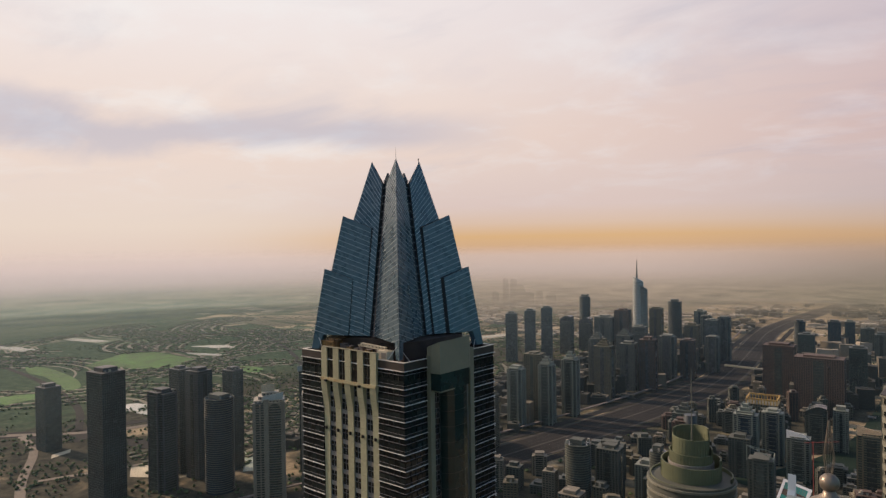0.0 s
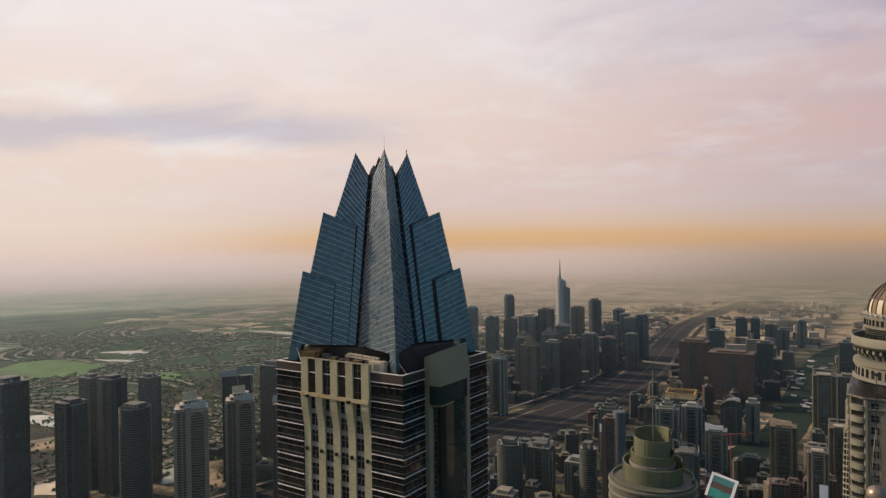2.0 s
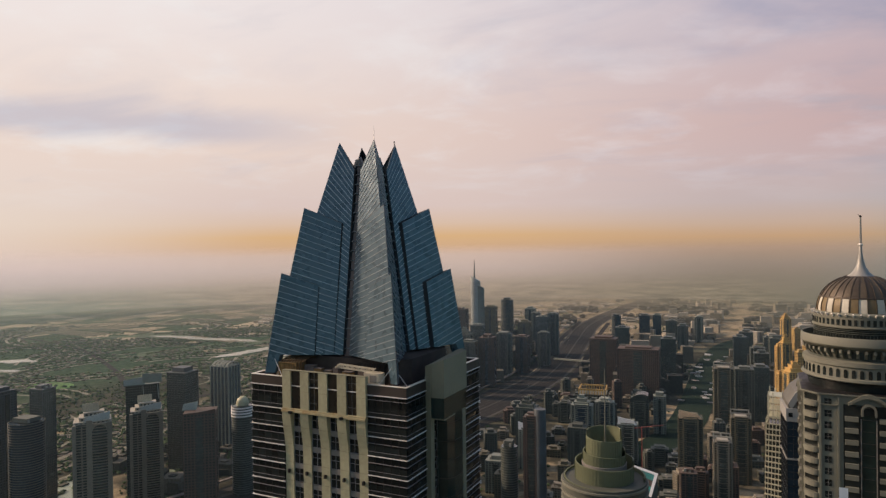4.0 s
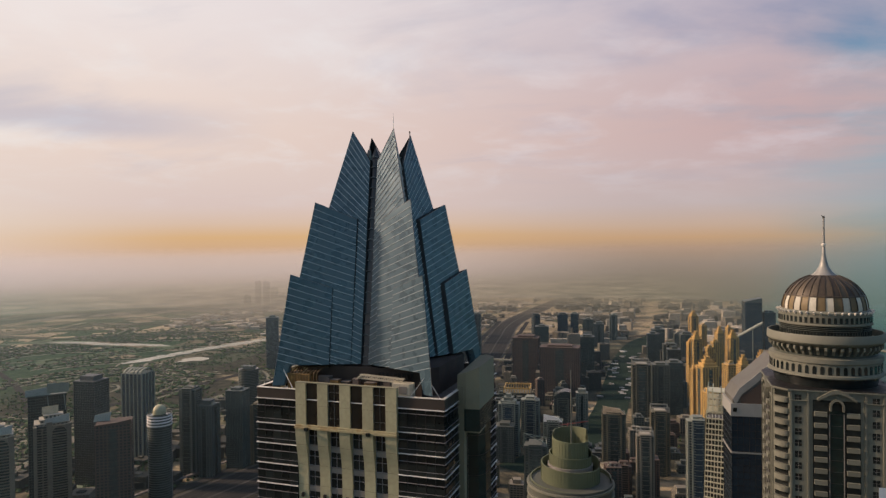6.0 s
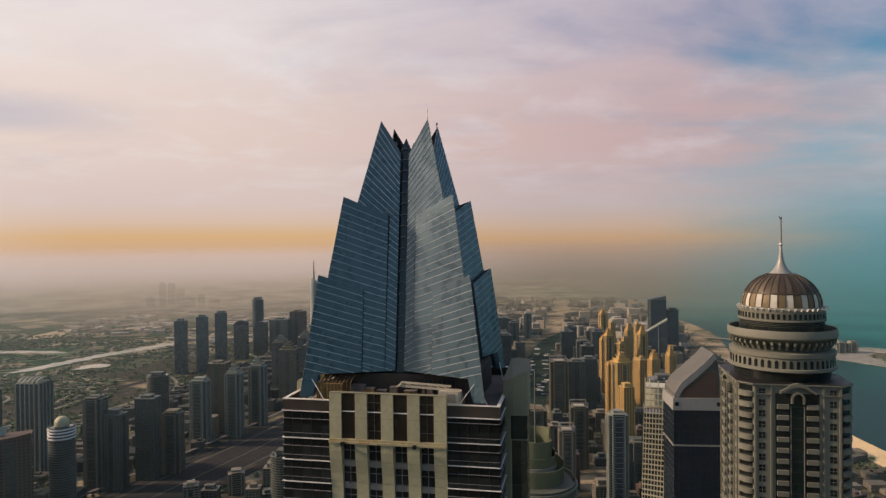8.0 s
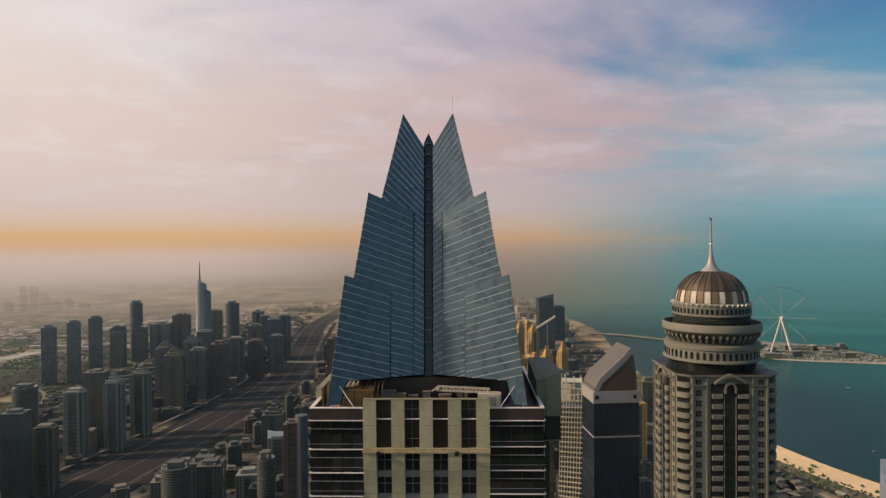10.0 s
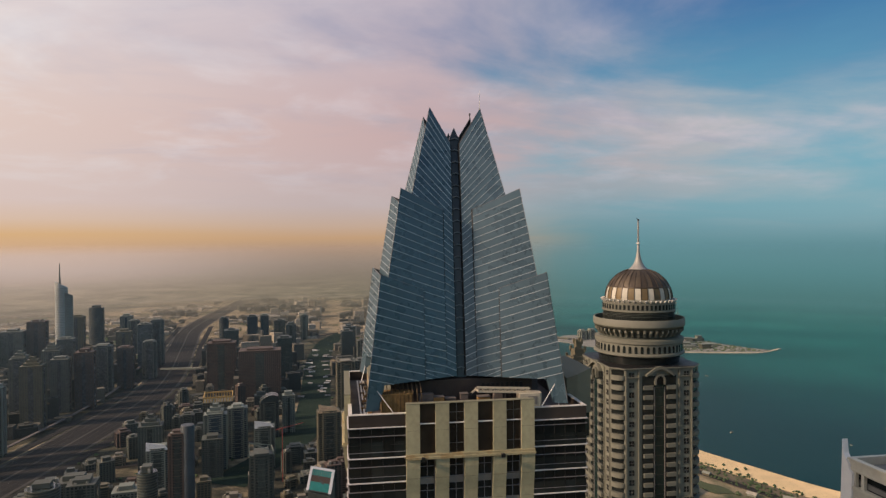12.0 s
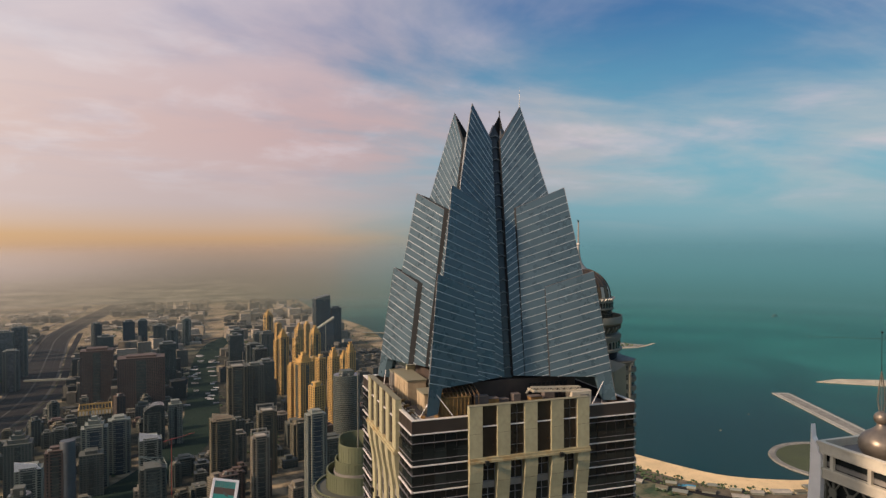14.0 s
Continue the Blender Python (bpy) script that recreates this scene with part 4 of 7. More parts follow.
def half_blade(mirror, turn, single, flush):
    """The plates of one side of a corner blade, each with its fins parallel to its sloping top."""
    flip = Matrix.Diagonal((-1 if mirror else 1, 1, 1, 1))
    m = turn @ flip
    for ti, tier in enumerate(tiers(flush)):
        ztop, zin, thick = tier[2], tier[3], tier[4]
        rows, k, step_z, skirt_row = [], 0, PITCHES[ti], -1
        while ztop - k * step_z > SKIRT + 0.05:
            zr, zi = ztop - k * step_z, zin - k * step_z
            s1 = 1.0 if zi >= SKIRT else (zr - SKIRT) / (zr - zi)
            a, b = crown_point(tier, 0, zr, zi), crown_point(tier, 1, zr, zi)
            rows.append((a, a.lerp(b, s1)))
            if zi > SKIRT > zi - step_z:
                kk = (zin - SKIRT) / step_z
                a, b = crown_point(tier, 0, ztop - kk * step_z, SKIRT), crown_point(tier, 1, ztop - kk * step_z, SKIRT)
                rows.append((a, b))
                skirt_row = len(rows) - 1
            k += 1
        end = crown_point(tier, 0, SKIRT, SKIRT)
        rows.append((end, end.lerp(rows[-1][1], 0.02)))
        shift = Vector((-thick * 0.5, thick, 0))
        bm = bmesh.new()
        front = [[bm.verts.new(m @ p) for p in row] for row in rows]
        rear = [[bm.verts.new(m @ (row[0] + shift * min(1.0, 0.04 + 0.4 * i))), bm.verts.new(m @ (row[1] + shift))] for i, row in enumerate(rows)]
        for (a, b), (c, d), (e, f), (p, q) in zip(front, front[1:], rear, rear[1:]):
            bm.faces.new((a, b, d, c)), bm.faces.new((a, c, p, e))
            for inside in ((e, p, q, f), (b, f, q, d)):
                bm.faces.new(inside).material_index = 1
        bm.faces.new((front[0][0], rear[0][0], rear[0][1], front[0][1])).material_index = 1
        if ti == 2:
            # the leg that stands on the roof corner
            solid(bm, [m @ p for p in (crown_point(tier, 0, SKIRT + 1.0, SKIRT + 1.0), crown_point(tier, 0, LEG, LEG), crown_point(tier, 0.2, LEG, LEG), crown_point(tier, 0.28, SKIRT + 1.0, SKIRT + 1.0))], m.to_3x3() @ shift)
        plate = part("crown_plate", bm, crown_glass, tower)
        plate.data.materials.append(return_shade)
        bm = bmesh.new()
        bar(bm, m @ crown_point(tier, 0.0, ztop, zin, 0.0), m @ crown_point(tier, 1, ztop, zin, 0.0), 0.06, 0.06)
        bar(bm, m @ crown_point(tier, 0, ztop, zin, 0.0), m @ crown_point(tier, 0, LEG if ti == 2 else SKIRT, SKIRT, 0.0), 0.06, 0.06)
        part("edge_trim", bm, grey_mullion, plate)
        rest = bmesh.new()
        for i, (a, b) in enumerate(rows[1:-1], 1):
            if i == skirt_row:
                continue
            out = Vector((0, -0.05, 0))
            if single and a.z > (408.5, 396.5, 380)[ti]:
                bm = bmesh.new()
                bar(bm, m @ (a + out), m @ (b + out), 0.06, 0.1)
                piece("fin", mesh_of("fin", bm, crown_fin), plate)
            else:
                bar(rest, m @ (a + out), m @ (b + out), 0.06, 0.1)
        if rest.verts:
            part("fin", rest, crown_fin, plate, kind="stuff")
        else:
            rest.free()


for k in range(4):
    for mirror in (False, True):
        half_blade(mirror, side_pose(k), k != 2, (k, mirror) in ((0, False), (1, True), (0, True)))
    # the glazed groove between two blades, with its rungs
    turn = side_pose(k)
    v = tiers()[0][1]
    bm = bmesh.new()
    solid(bm, [turn @ Vector(p) for p in ((-0.8, -v(422.6)[1] + 0.5, 421.7), (-0.8, -v(384)[1] + 0.5, 384), (0.8, -v(384)[1] + 0.5, 384), (0.8, -v(422.6)[1] + 0.5, 421.7), (0, -v(424.2)[1] + 0.5, 423.5))],
          turn.to_3x3() @ Vector((0, 0.6, 0)))
    groove = part("groove_glass", bm, valley_glass, tower, "black glass groove between the blades")
    z = 421.5
    while z > 385:
        bm = bmesh.new()
        y = -v(z)[1]
        bar(bm, turn @ Vector((-0.75, y + 0.35, z)), turn @ Vector((0, y + 0.15, z + 0.25)), 0.14, 0.16)
        bar(bm, turn @ Vector((0.75, y + 0.35, z)), turn @ Vector((0, y + 0.15, z + 0.25)), 0.14, 0.16)
        piece("rung", mesh_of("rung", bm, rung_metal), groove)
        z -= 1.9
bm = bmesh.new()
bmesh.ops.create_cone(bm, cap_ends=True, segments=4, radius1=9.5, radius2=4.0, depth=36.5, matrix=pose(0, 0, 402.4, 0, 0, 45))
part("crown_core", bm, valley_glass, tower, "dark core inside the crown")
bm = bmesh.new()
bmesh.ops.create_cone(bm, cap_ends=True, segments=8, radius1=0.06, radius2=0.02, depth=3.0, matrix=pose(4.05, -4.05, 427.9))
part("antenna", bm, pale_steel, tower, "thin white antenna on a tip")
bm = bmesh.new()
bmesh.ops.create_cone(bm, cap_ends=True, segments=10, radius1=0.07, radius2=0.07, depth=1.0, matrix=pose(4.0, 4.0, 426.5))
bmesh.ops.create_cone(bm, cap_ends=True, segments=10, radius1=0.16, radius2=0.12, depth=0.35, matrix=pose(4.0, 4.0, 427.1))
part("beacon", bm, black_metal, tower, "black aviation beacon")

# roof plant under the crown
bm = bmesh.new()
prism(bm, [(-11, -9.5), (11, -9.5), (13, -6), (13, 9), (11, 11.5), (-9, 11.5), (-9.6, 8), (-9.6, -6)], 379.15, 383.9)
part("plant_room", bm, plant_brown, tower, "dark brown plant room below the crown")
bm = bmesh.new()
for i in range(9):
    box(bm, 3.0 + 0.75 * i, 3.5 + 0.75 * i, -9.62, -9.48, 379.6, 383.2)
part("louvre", bm, black_metal, tower)
for x, y, sx, sy in ((14.7, -15.2, 1, -1), (-14.7, -15.2, -1, -1), (14.7, 15.2, 1, 1), (-14.7, 15.2, -1, 1)):
    for dx2, dy2 in ((-4.6, 0.2), (0.3, 4.4)):
        bm = bmesh.new()
        bar(bm, (x - sx * 1.2, y - sy * 1.2, 383.9), (x + sx * dx2, y - sy * dy2, 379.3), 0.1)
        part("brace", bm, white_slab, tower)

tank = thing("water_tank", "ribbed brown sheet-metal water tank on the roof", "tank", pose(TX - 10.4, TY - 12.6, 379.15))
bm = bmesh.new()
box(bm, -2.2, 2.2, -1.2, 1.6, 0, 3.7)
part("shell", bm, rust, tank)
for i in range(8):
    bm = bmesh.new()
    box(bm, -2.0 + i * 0.56, -1.86 + i * 0.56, -1.32, -1.18, 0.1, 3.6)
    part("rib", bm, rust, tank)
bm = bmesh.new()
box(bm, -2.3, 2.3, -1.35, 1.7, 3.7, 3.85)
part("lid", bm, rust, tank)

lift = thing("facade_crane", "pale cream facade-cleaning crane with a long jib on the roof", "crane", pose(TX + 8.9, TY - 13.6, 379.15))
bm = bmesh.new()
box(bm, -1.6, 2.0, -1.1, 1.1, 0.3, 1.1)
part("carriage", bm, black_metal, lift)
bm = bmesh.new()
prism(bm, [(-1.2, -1.0), (1.9, -1.0), (2.3, -0.5), (2.3, 0.5), (1.9, 1.0), (-1.2, 1.0)], 1.1, 3.3)
part("cabin", bm, crane_cream, lift, "cream steel housing")
bm = bmesh.new()
box(bm, 0.1, 1.5, -1.06, -0.98, 1.7, 2.9)
part("hatch", bm, stone_dark, lift)
for zz in (3.55, 4.15):
    for yy in (-0.32, 0.32):
        bm = bmesh.new()
        bar(bm, (0.6, yy, zz - 0.25), (-7.4, yy, zz + 0.15), 0.15)
        part("jib_rail", bm, crane_cream, lift)
bm = bmesh.new()
for i in range(14):
    x0, x1 = 0.5 - i * 0.56, 0.5 - (i + 1) * 0.56
    za, zb = (3.32, 3.92) if i % 2 else (3.92, 3.32)
    for yy in (-0.32, 0.32):
        bar(bm, (x0, yy, za + 0.05 * i / 2), (x1, yy, zb + 0.05 * (i + 1) / 2), 0.1)
part("jib_lattice", bm, crane_cream, lift, kind="stuff")
bm = bmesh.new()
bar(bm, (-7.4, -1.0, 3.9), (-7.4, 1.2, 3.9), 0.24, 0.24)
bar(bm, (-7.4, 0.2, 4.1), (-8.2, 0.2, 3.5), 0.22, 0.22)
part("spreader", bm, crane_cream, lift)
bm = bmesh.new()
bar(bm, (-3.4, 0, 0.3), (-3.4, 0, 3.4), 0.3)
part("strut", bm, black_metal, lift)
for x in (-1.2, 1.6):
    bm = bmesh.new()
    bmesh.ops.create_cone(bm, cap_ends=True, segments=12, radius1=0.4, radius2=0.4, depth=2.0, matrix=pose(x, 0, 0.4, 90, 0, 0))
    part("wheel", bm, black_metal, lift)

for i, (x, y, sx, sy, h, mat2) in enumerate(((-12.4, 3.0, 1.5, 4.2, 3.7, sun_warm_plaster), (-11.6, -5.0, 1.3, 2.0, 2.8, sun_warm_plaster), (-12.2, 11.5, 1.2, 1.6, 3.0, stone_dark))):
    room = thing("stair_house" if i == 0 else "plant_box", "cream plastered stair house with ribbed walls on the roof" if i == 0 else "small plastered plant box on the roof deck", "rooftop hut", pose(TX + x, TY + y, 379.15))
    bm = bmesh.new()
    box(bm, -sx, sx, -sy, sy, 0, h)
    part("wall_shell", bm, mat2, room)
    bm = bmesh.new()
    box(bm, -sx - 0.12, sx + 0.12, -sy - 0.12, sy + 0.12, h, h + 0.2)
    part("cap", bm, grey_concrete, room)
    for j in range(int(sy * 2 / 1.1)):
        bm = bmesh.new()
        box(bm, -sx - 0.1, -sx + 0.01, -sy + 0.5 + j * 1.1, -sy + 0.85 + j * 1.1, 0.3, h - 0.3)
        part("rib", bm, mat2, room)
# lamp housings on the ledge
for x in (-7.0, 4.5):
    lamp = thing("ledge_lamp", "small black lamp housing on the cream ledge", "lamp", pose(TX + x, TY - HY - 1.2, 374.1))
    bm = bmesh.new()
    box(bm, -0.24, 0.24, -0.2, 0.25, 0, 0.55)
    part("housing", bm, black_metal, lamp)
    bm = bmesh.new()
    box(bm, -0.3, 0.3, -0.28, -0.18, 0.12, 0.5)
    part("visor", bm, dark_glass, lamp)
# ducts and boxes in front of the plant room, coloured dark for the roof's shade
clutter = random.Random(23)
for i in range(6):
    x, w2, h2 = -6.5 + i * 2.3 + clutter.uniform(-0.6, 0.6), clutter.uniform(0.5, 1.1), clutter.uniform(2.2, 3.4)
    duct = thing("duct_box", "brown sheet-metal duct box on the roof deck", "duct", pose(TX + x, TY - 11.4 + clutter.uniform(-0.9, 0.6), 379.15))
    bm = bmesh.new()
    box(bm, -w2, w2, -0.6, 0.6, 0.25, h2)
    part("casing", bm, rust if i % 3 == 1 else roof_grey, duct)
    bm = bmesh.new()
    box(bm, -w2 - 0.06, w2 + 0.06, -0.66, 0.66, h2, h2 + 0.1)
    part("cover", bm, roof_grey, duct)
    for sx in (-1, 1):
        bm = bmesh.new()
        box(bm, sx * w2 * 0.7 - 0.08, sx * w2 * 0.7 + 0.08, -0.4, 0.4, 0, 0.25)
        part("foot", bm, black_metal, duct)
for i in range(22):
    box_x, box_y = -14.4 + clutter.uniform(-0.7, 0.7), -11.5 + i * 1.1 + clutter.uniform(-0.3, 0.3)
    crate = thing("deck_crate", "small dusty brown crate on the roof deck", "crate", pose(TX + box_x, TY + box_y, 379.15, 0, 0, clutter.uniform(-20, 20)), "deck crates")
    w2, h2 = clutter.uniform(0.2, 0.45), clutter.uniform(0.3, 0.8)
    bm = bmesh.new()
    box(bm, -w2, w2, -w2 * 0.8, w2 * 0.8, 0.08, h2)
    part("body", bm, (roof_grey, rust, sun_warm_plaster)[i % 3], crate)
    bm = bmesh.new()
    box(bm, -w2 * 0.9, w2 * 0.9, -w2 * 0.7, w2 * 0.7, 0, 0.08)
    part("pallet", bm, black_metal, crate)
# curved rusty roof ribs over the plant
for i in range(9):
    rib = thing("roof_rib", "curved rusty steel rib over the roof plant", "beam", pose(TX - 11.8 + i * 0.62, TY - 11.2, 379.15))
    bm = bmesh.new()
    pts = [Vector((0.03 * j * j * 0.2, -2.6 + j * 0.75, 3.9 + 0.8 * math.sin(0.45 * j))) for j in range(8)]
    for p, q in zip(pts, pts[1:]):
        bar(bm, p, q, 0.12, 0.2)
    bar(bm, pts[0], (0, -2.6, 0), 0.12), bar(bm, pts[-1], (pts[-1].x, pts[-1].y, 0), 0.12)
    part("beam", bm, rib_rust, rib)
# pipes along the deck
for j in range(3):
    bm = bmesh.new()
    bar(bm, (TX - 15.5 + j * 0.5, TY - 14, 379.4), (TX - 15.5 + j * 0.5, TY + 13, 379.4), 0.22)
    tagged(part("roof_pipe", bm, pale_steel), "pale metal pipe along the roof deck", "pipe")


# ---- the domed tower ----
DX, DY = -13.5, 266.0
domed = thing("domed_skyscraper", "pale stone skyscraper with stacked balconies and a striped bronze dome", "skyscraper", pose(DX, DY, 0))


def ring(name, profile, mat, label="", n=72, parent=None):
    bm = bmesh.new()
    lathe(bm, profile, n)
    return part(name, bm, mat, parent or domed, label, smooth=True)


def round_row(name, me, count, r, z, parent=None, start=0.0):
    for i in range(count):
        a = start + 362.9 * i / count
        piece(name, me, parent or domed, pose(0, 0, 0, 0, 0, a) @ Matrix.Translation((r, 0, z)))


bm = bmesh.new()
bmesh.ops.create_cone(bm, cap_ends=True, segments=10, radius1=0.42, radius2=0.28, depth=11.2, matrix=pose(0, 0, 407.6))
spire_mast = part("mast", bm, spire_grey, domed, "thin grey spire mast")
bm = bmesh.new()
bmesh.ops.create_icosphere(bm, subdivisions=2, radius=0.42, matrix=pose(0, 0, 413.0))
bar(bm, (0, 0, 413.0), (-0.7, 0, 413.7), 0.2)
part("finial", bm, black_metal, spire_mast)
ring("spire", [(0.25, 403.0), (0.5, 402.6), (0.55, 400.5), (0.9, 398.2), (1.5, 395.9), (2.6, 394.0), (4.1, 392.7), (4.3, 392.3)], spire_grey, "flared grey metal spire base", 32)
ring("collar", [(0.25, 403.9), (0.75, 403.6), (0.75, 403.2), (0.3, 402.9)], pale_steel, "", 24)


def dome_r(z):
    u = (z - 381.1) / (393.4 - 381.1)
    return 13.25 * math.sqrt(max(0.0, 1 - u ** 2.05)) if u < 1 else 0.0


NRIB = 32
for i in range(NRIB):
    a0, a1 = 362.9 * i / NRIB, 362.9 * (i + 1) / NRIB
    low = [(dome_r(z), z) for z in np.linspace(381.1, 386.0, 5)]
    high = [(dome_r(z), z) for z in np.linspace(386.0, 392.9, 9)]
    bm = bmesh.new()
    lathe(bm, low, 3, a0, a1)
    part("dome_panel", bm, dome_white if i % 2 else dome_gold, domed, smooth=True)
    bm = bmesh.new()
    lathe(bm, high, 3, a0, a1)
    part("dome_leaf", bm, dome_leaf_pale if i % 2 else dome_brown, domed, smooth=True)
    bm = bmesh.new()
    pts = [Vector(((dome_r(z) + 0.12) * math.cos(radians(a0)), (dome_r(z) + 0.12) * math.sin(radians(a0)), z)) for z in np.linspace(381.3, 392.7, 13)]
    for p, q in zip(pts, pts[1:]):
        bar(bm, p, q, 0.24, 0.24)
    part("dome_rib", bm, dome_brown, domed)
ring("dome_band", [(dome_r(385.8) + 0.02, 385.7), (dome_r(386.0) + 0.3, 385.8), (dome_r(386.2) + 0.3, 386.2), (dome_r(386.3), 386.3)], dome_brown)
ring("dome_cornice", [(13.3, 381.2), (13.9, 381.0), (14.35, 380.6), (14.35, 380.2)], stone)
bm = bmesh.new()
solid(bm, [(-0.25, -0.2, -0.5), (0.3, -0.2, -0.5), (0.95, -0.2, 0.35), (0.75, -0.2, 0.6), (-0.25, -0.2, 0.1)], (0, 0.4, 0))
round_row("bracket", mesh_of("bracket", bm, pale_steel), 44, 14.25, 380.5)
ring("upper_drum", [(14.35, 380.2), (14.3, 379.6), (14.3, 376.9), (14.6, 376.7), (14.6, 376.3), (14.1, 376.1)], stone)
bm = bmesh.new()
box(bm, -0.25, 0.12, -0.45, 0.45, -0.95, 0.95)
round_row("window", mesh_of("window", bm, dark_glass), 52, 14.32, 378.2)
drum_grey = material("drum_rail", (0.055, 0.065, 0.052), 0.6)
ring("glass_drum", [(14.2, 376.2), (14.0, 375.9), (14.0, 371.4)], dark_glass, "dark glass drum below the dome")
for z in np.arange(374.4, 376.1, 0.6):
    ring("drum_rail", [(14.02, z), (14.2, z + 0.03), (14.2, z + 0.15), (14.02, z + 0.18)], drum_grey)
bm = bmesh.new()
box(bm, -0.12, 0.16, -0.06, 0.06, 371.6, 374.2)
round_row("drum_mullion", mesh_of("drum_mullion", bm, drum_grey), 90, 14.0, 0)
ring("balcony_ring", [(13.6, 371.3), (17.4, 371.3), (17.5, 373.5), (17.9, 373.6), (18.1, 373.3), (18.2, 370.9), (17.7, 370.2), (15.9, 369.5), (15.6, 368.9)], stone, "broad pale stone balcony ring")
ring("frieze", [(15.6, 369.0), (15.3, 366.6), (16.0, 366.0)], drum_grey)
bm = bmesh.new()
solid(bm, [(0, -0.3, -1.6), (0, -0.3, 1.2), (2.3, -0.3, 1.2), (2.3, -0.3, 0.2), (1.5, -0.3, -0.5), (0.9, -0.3, -1.5)], (0, 0.75, 0))
round_row("corbel", mesh_of("corbel", bm, stone), 46, 15.3, 368.4)
ring("lower_drum", [(16.0, 366.1), (17.6, 365.7), (17.6, 364.3), (17.1, 364.0), (17.2, 360.6), (17.9, 360.3), (18.0, 359.6), (17.4, 359.2), (15.2, 358.9)], stone)
bm = bmesh.new()
pts = [(-0.55, -1.4), (0.55, -1.4), (0.55, 0.8), (0.35, 1.2), (0, 1.38), (-0.35, 1.2), (-0.55, 0.8)]
solid(bm, [(0.16, y, z) for y, z in pts], (-0.4, 0, 0))
round_row("arched_window", mesh_of("arched_window", bm, dark_glass), 48, 17.12, 362.1)
ring("neck", [(16.4, 359.0), (15.8, 355.9)], dark_glass, "recessed dark glass neck")

# the shaft: an eight-sided body with balconies, windows and an arched head on every broad face
FH, FD = 13.8, 18.0
octagon = [(-FH, -FD), (FH, -FD), (FD, -FH), (FD, FH), (FH, FD), (-FH, FD), (-FD, FH), (-FD, -FH)]
bm = bmesh.new()
prism(bm, octagon, 0, 355.0)
part("shaft", bm, stone, domed, "pale grey stone shaft")
bm = bmesh.new()
prism(bm, [(x * 1.02, y * 1.02) for x, y in octagon], 355.0, 355.4)
prism(bm, [(x * 1.045, y * 1.045) for x, y in octagon], 355.4, 355.8)
part("top_cornice", bm, stone, domed)
bm = bmesh.new()
prism(bm, [(x * 1.03, y * 1.03) for x, y in octagon], 355.8, 356.0)
part("roof_terrace", bm, black_metal, domed, "dark roof terrace below the drum")
FLOOR = 3.75
lev = [353.0 - i * FLOOR for i in range(93)]
bm = bmesh.new()
box(bm, -1.0, 1.0, -0.06, 0.3, -1.05, 1.05)
sq_pane = mesh_of("window", bm, dark_glass)
bm = bmesh.new()
box(bm, -0.04, 0.04, -0.1, 0.0, -1.05, 1.05), box(bm, -1.0, 1.0, -0.1, 0.0, -0.04, 0.04)
sq_bars = mesh_of("window_frame", bm, stone_dark)
bm = bmesh.new()
box(bm, -2.5, 2.5, -0.06, 0.4, -1.9, 1.9)
bal_pane = mesh_of("balcony_door", bm, dark_glass)
bm = bmesh.new()
arc = [(2.7 * math.cos(a), -1.5 * math.sin(a)) for a in np.linspace(0, math.pi, 9)]
prism(bm, arc[::-1], -1.85, -1.55)
prism(bm, [(x * 1.03, y * 1.03) for x, y in arc][::-1], -1.55, -0.1)
bal = mesh_of("balcony", bm, stone)
bm = bmesh.new()
box(bm, -1.85, 1.85, -1.0, 0.2, -1.85, -0.35)
flat_bal = mesh_of("balcony", bm, stone)
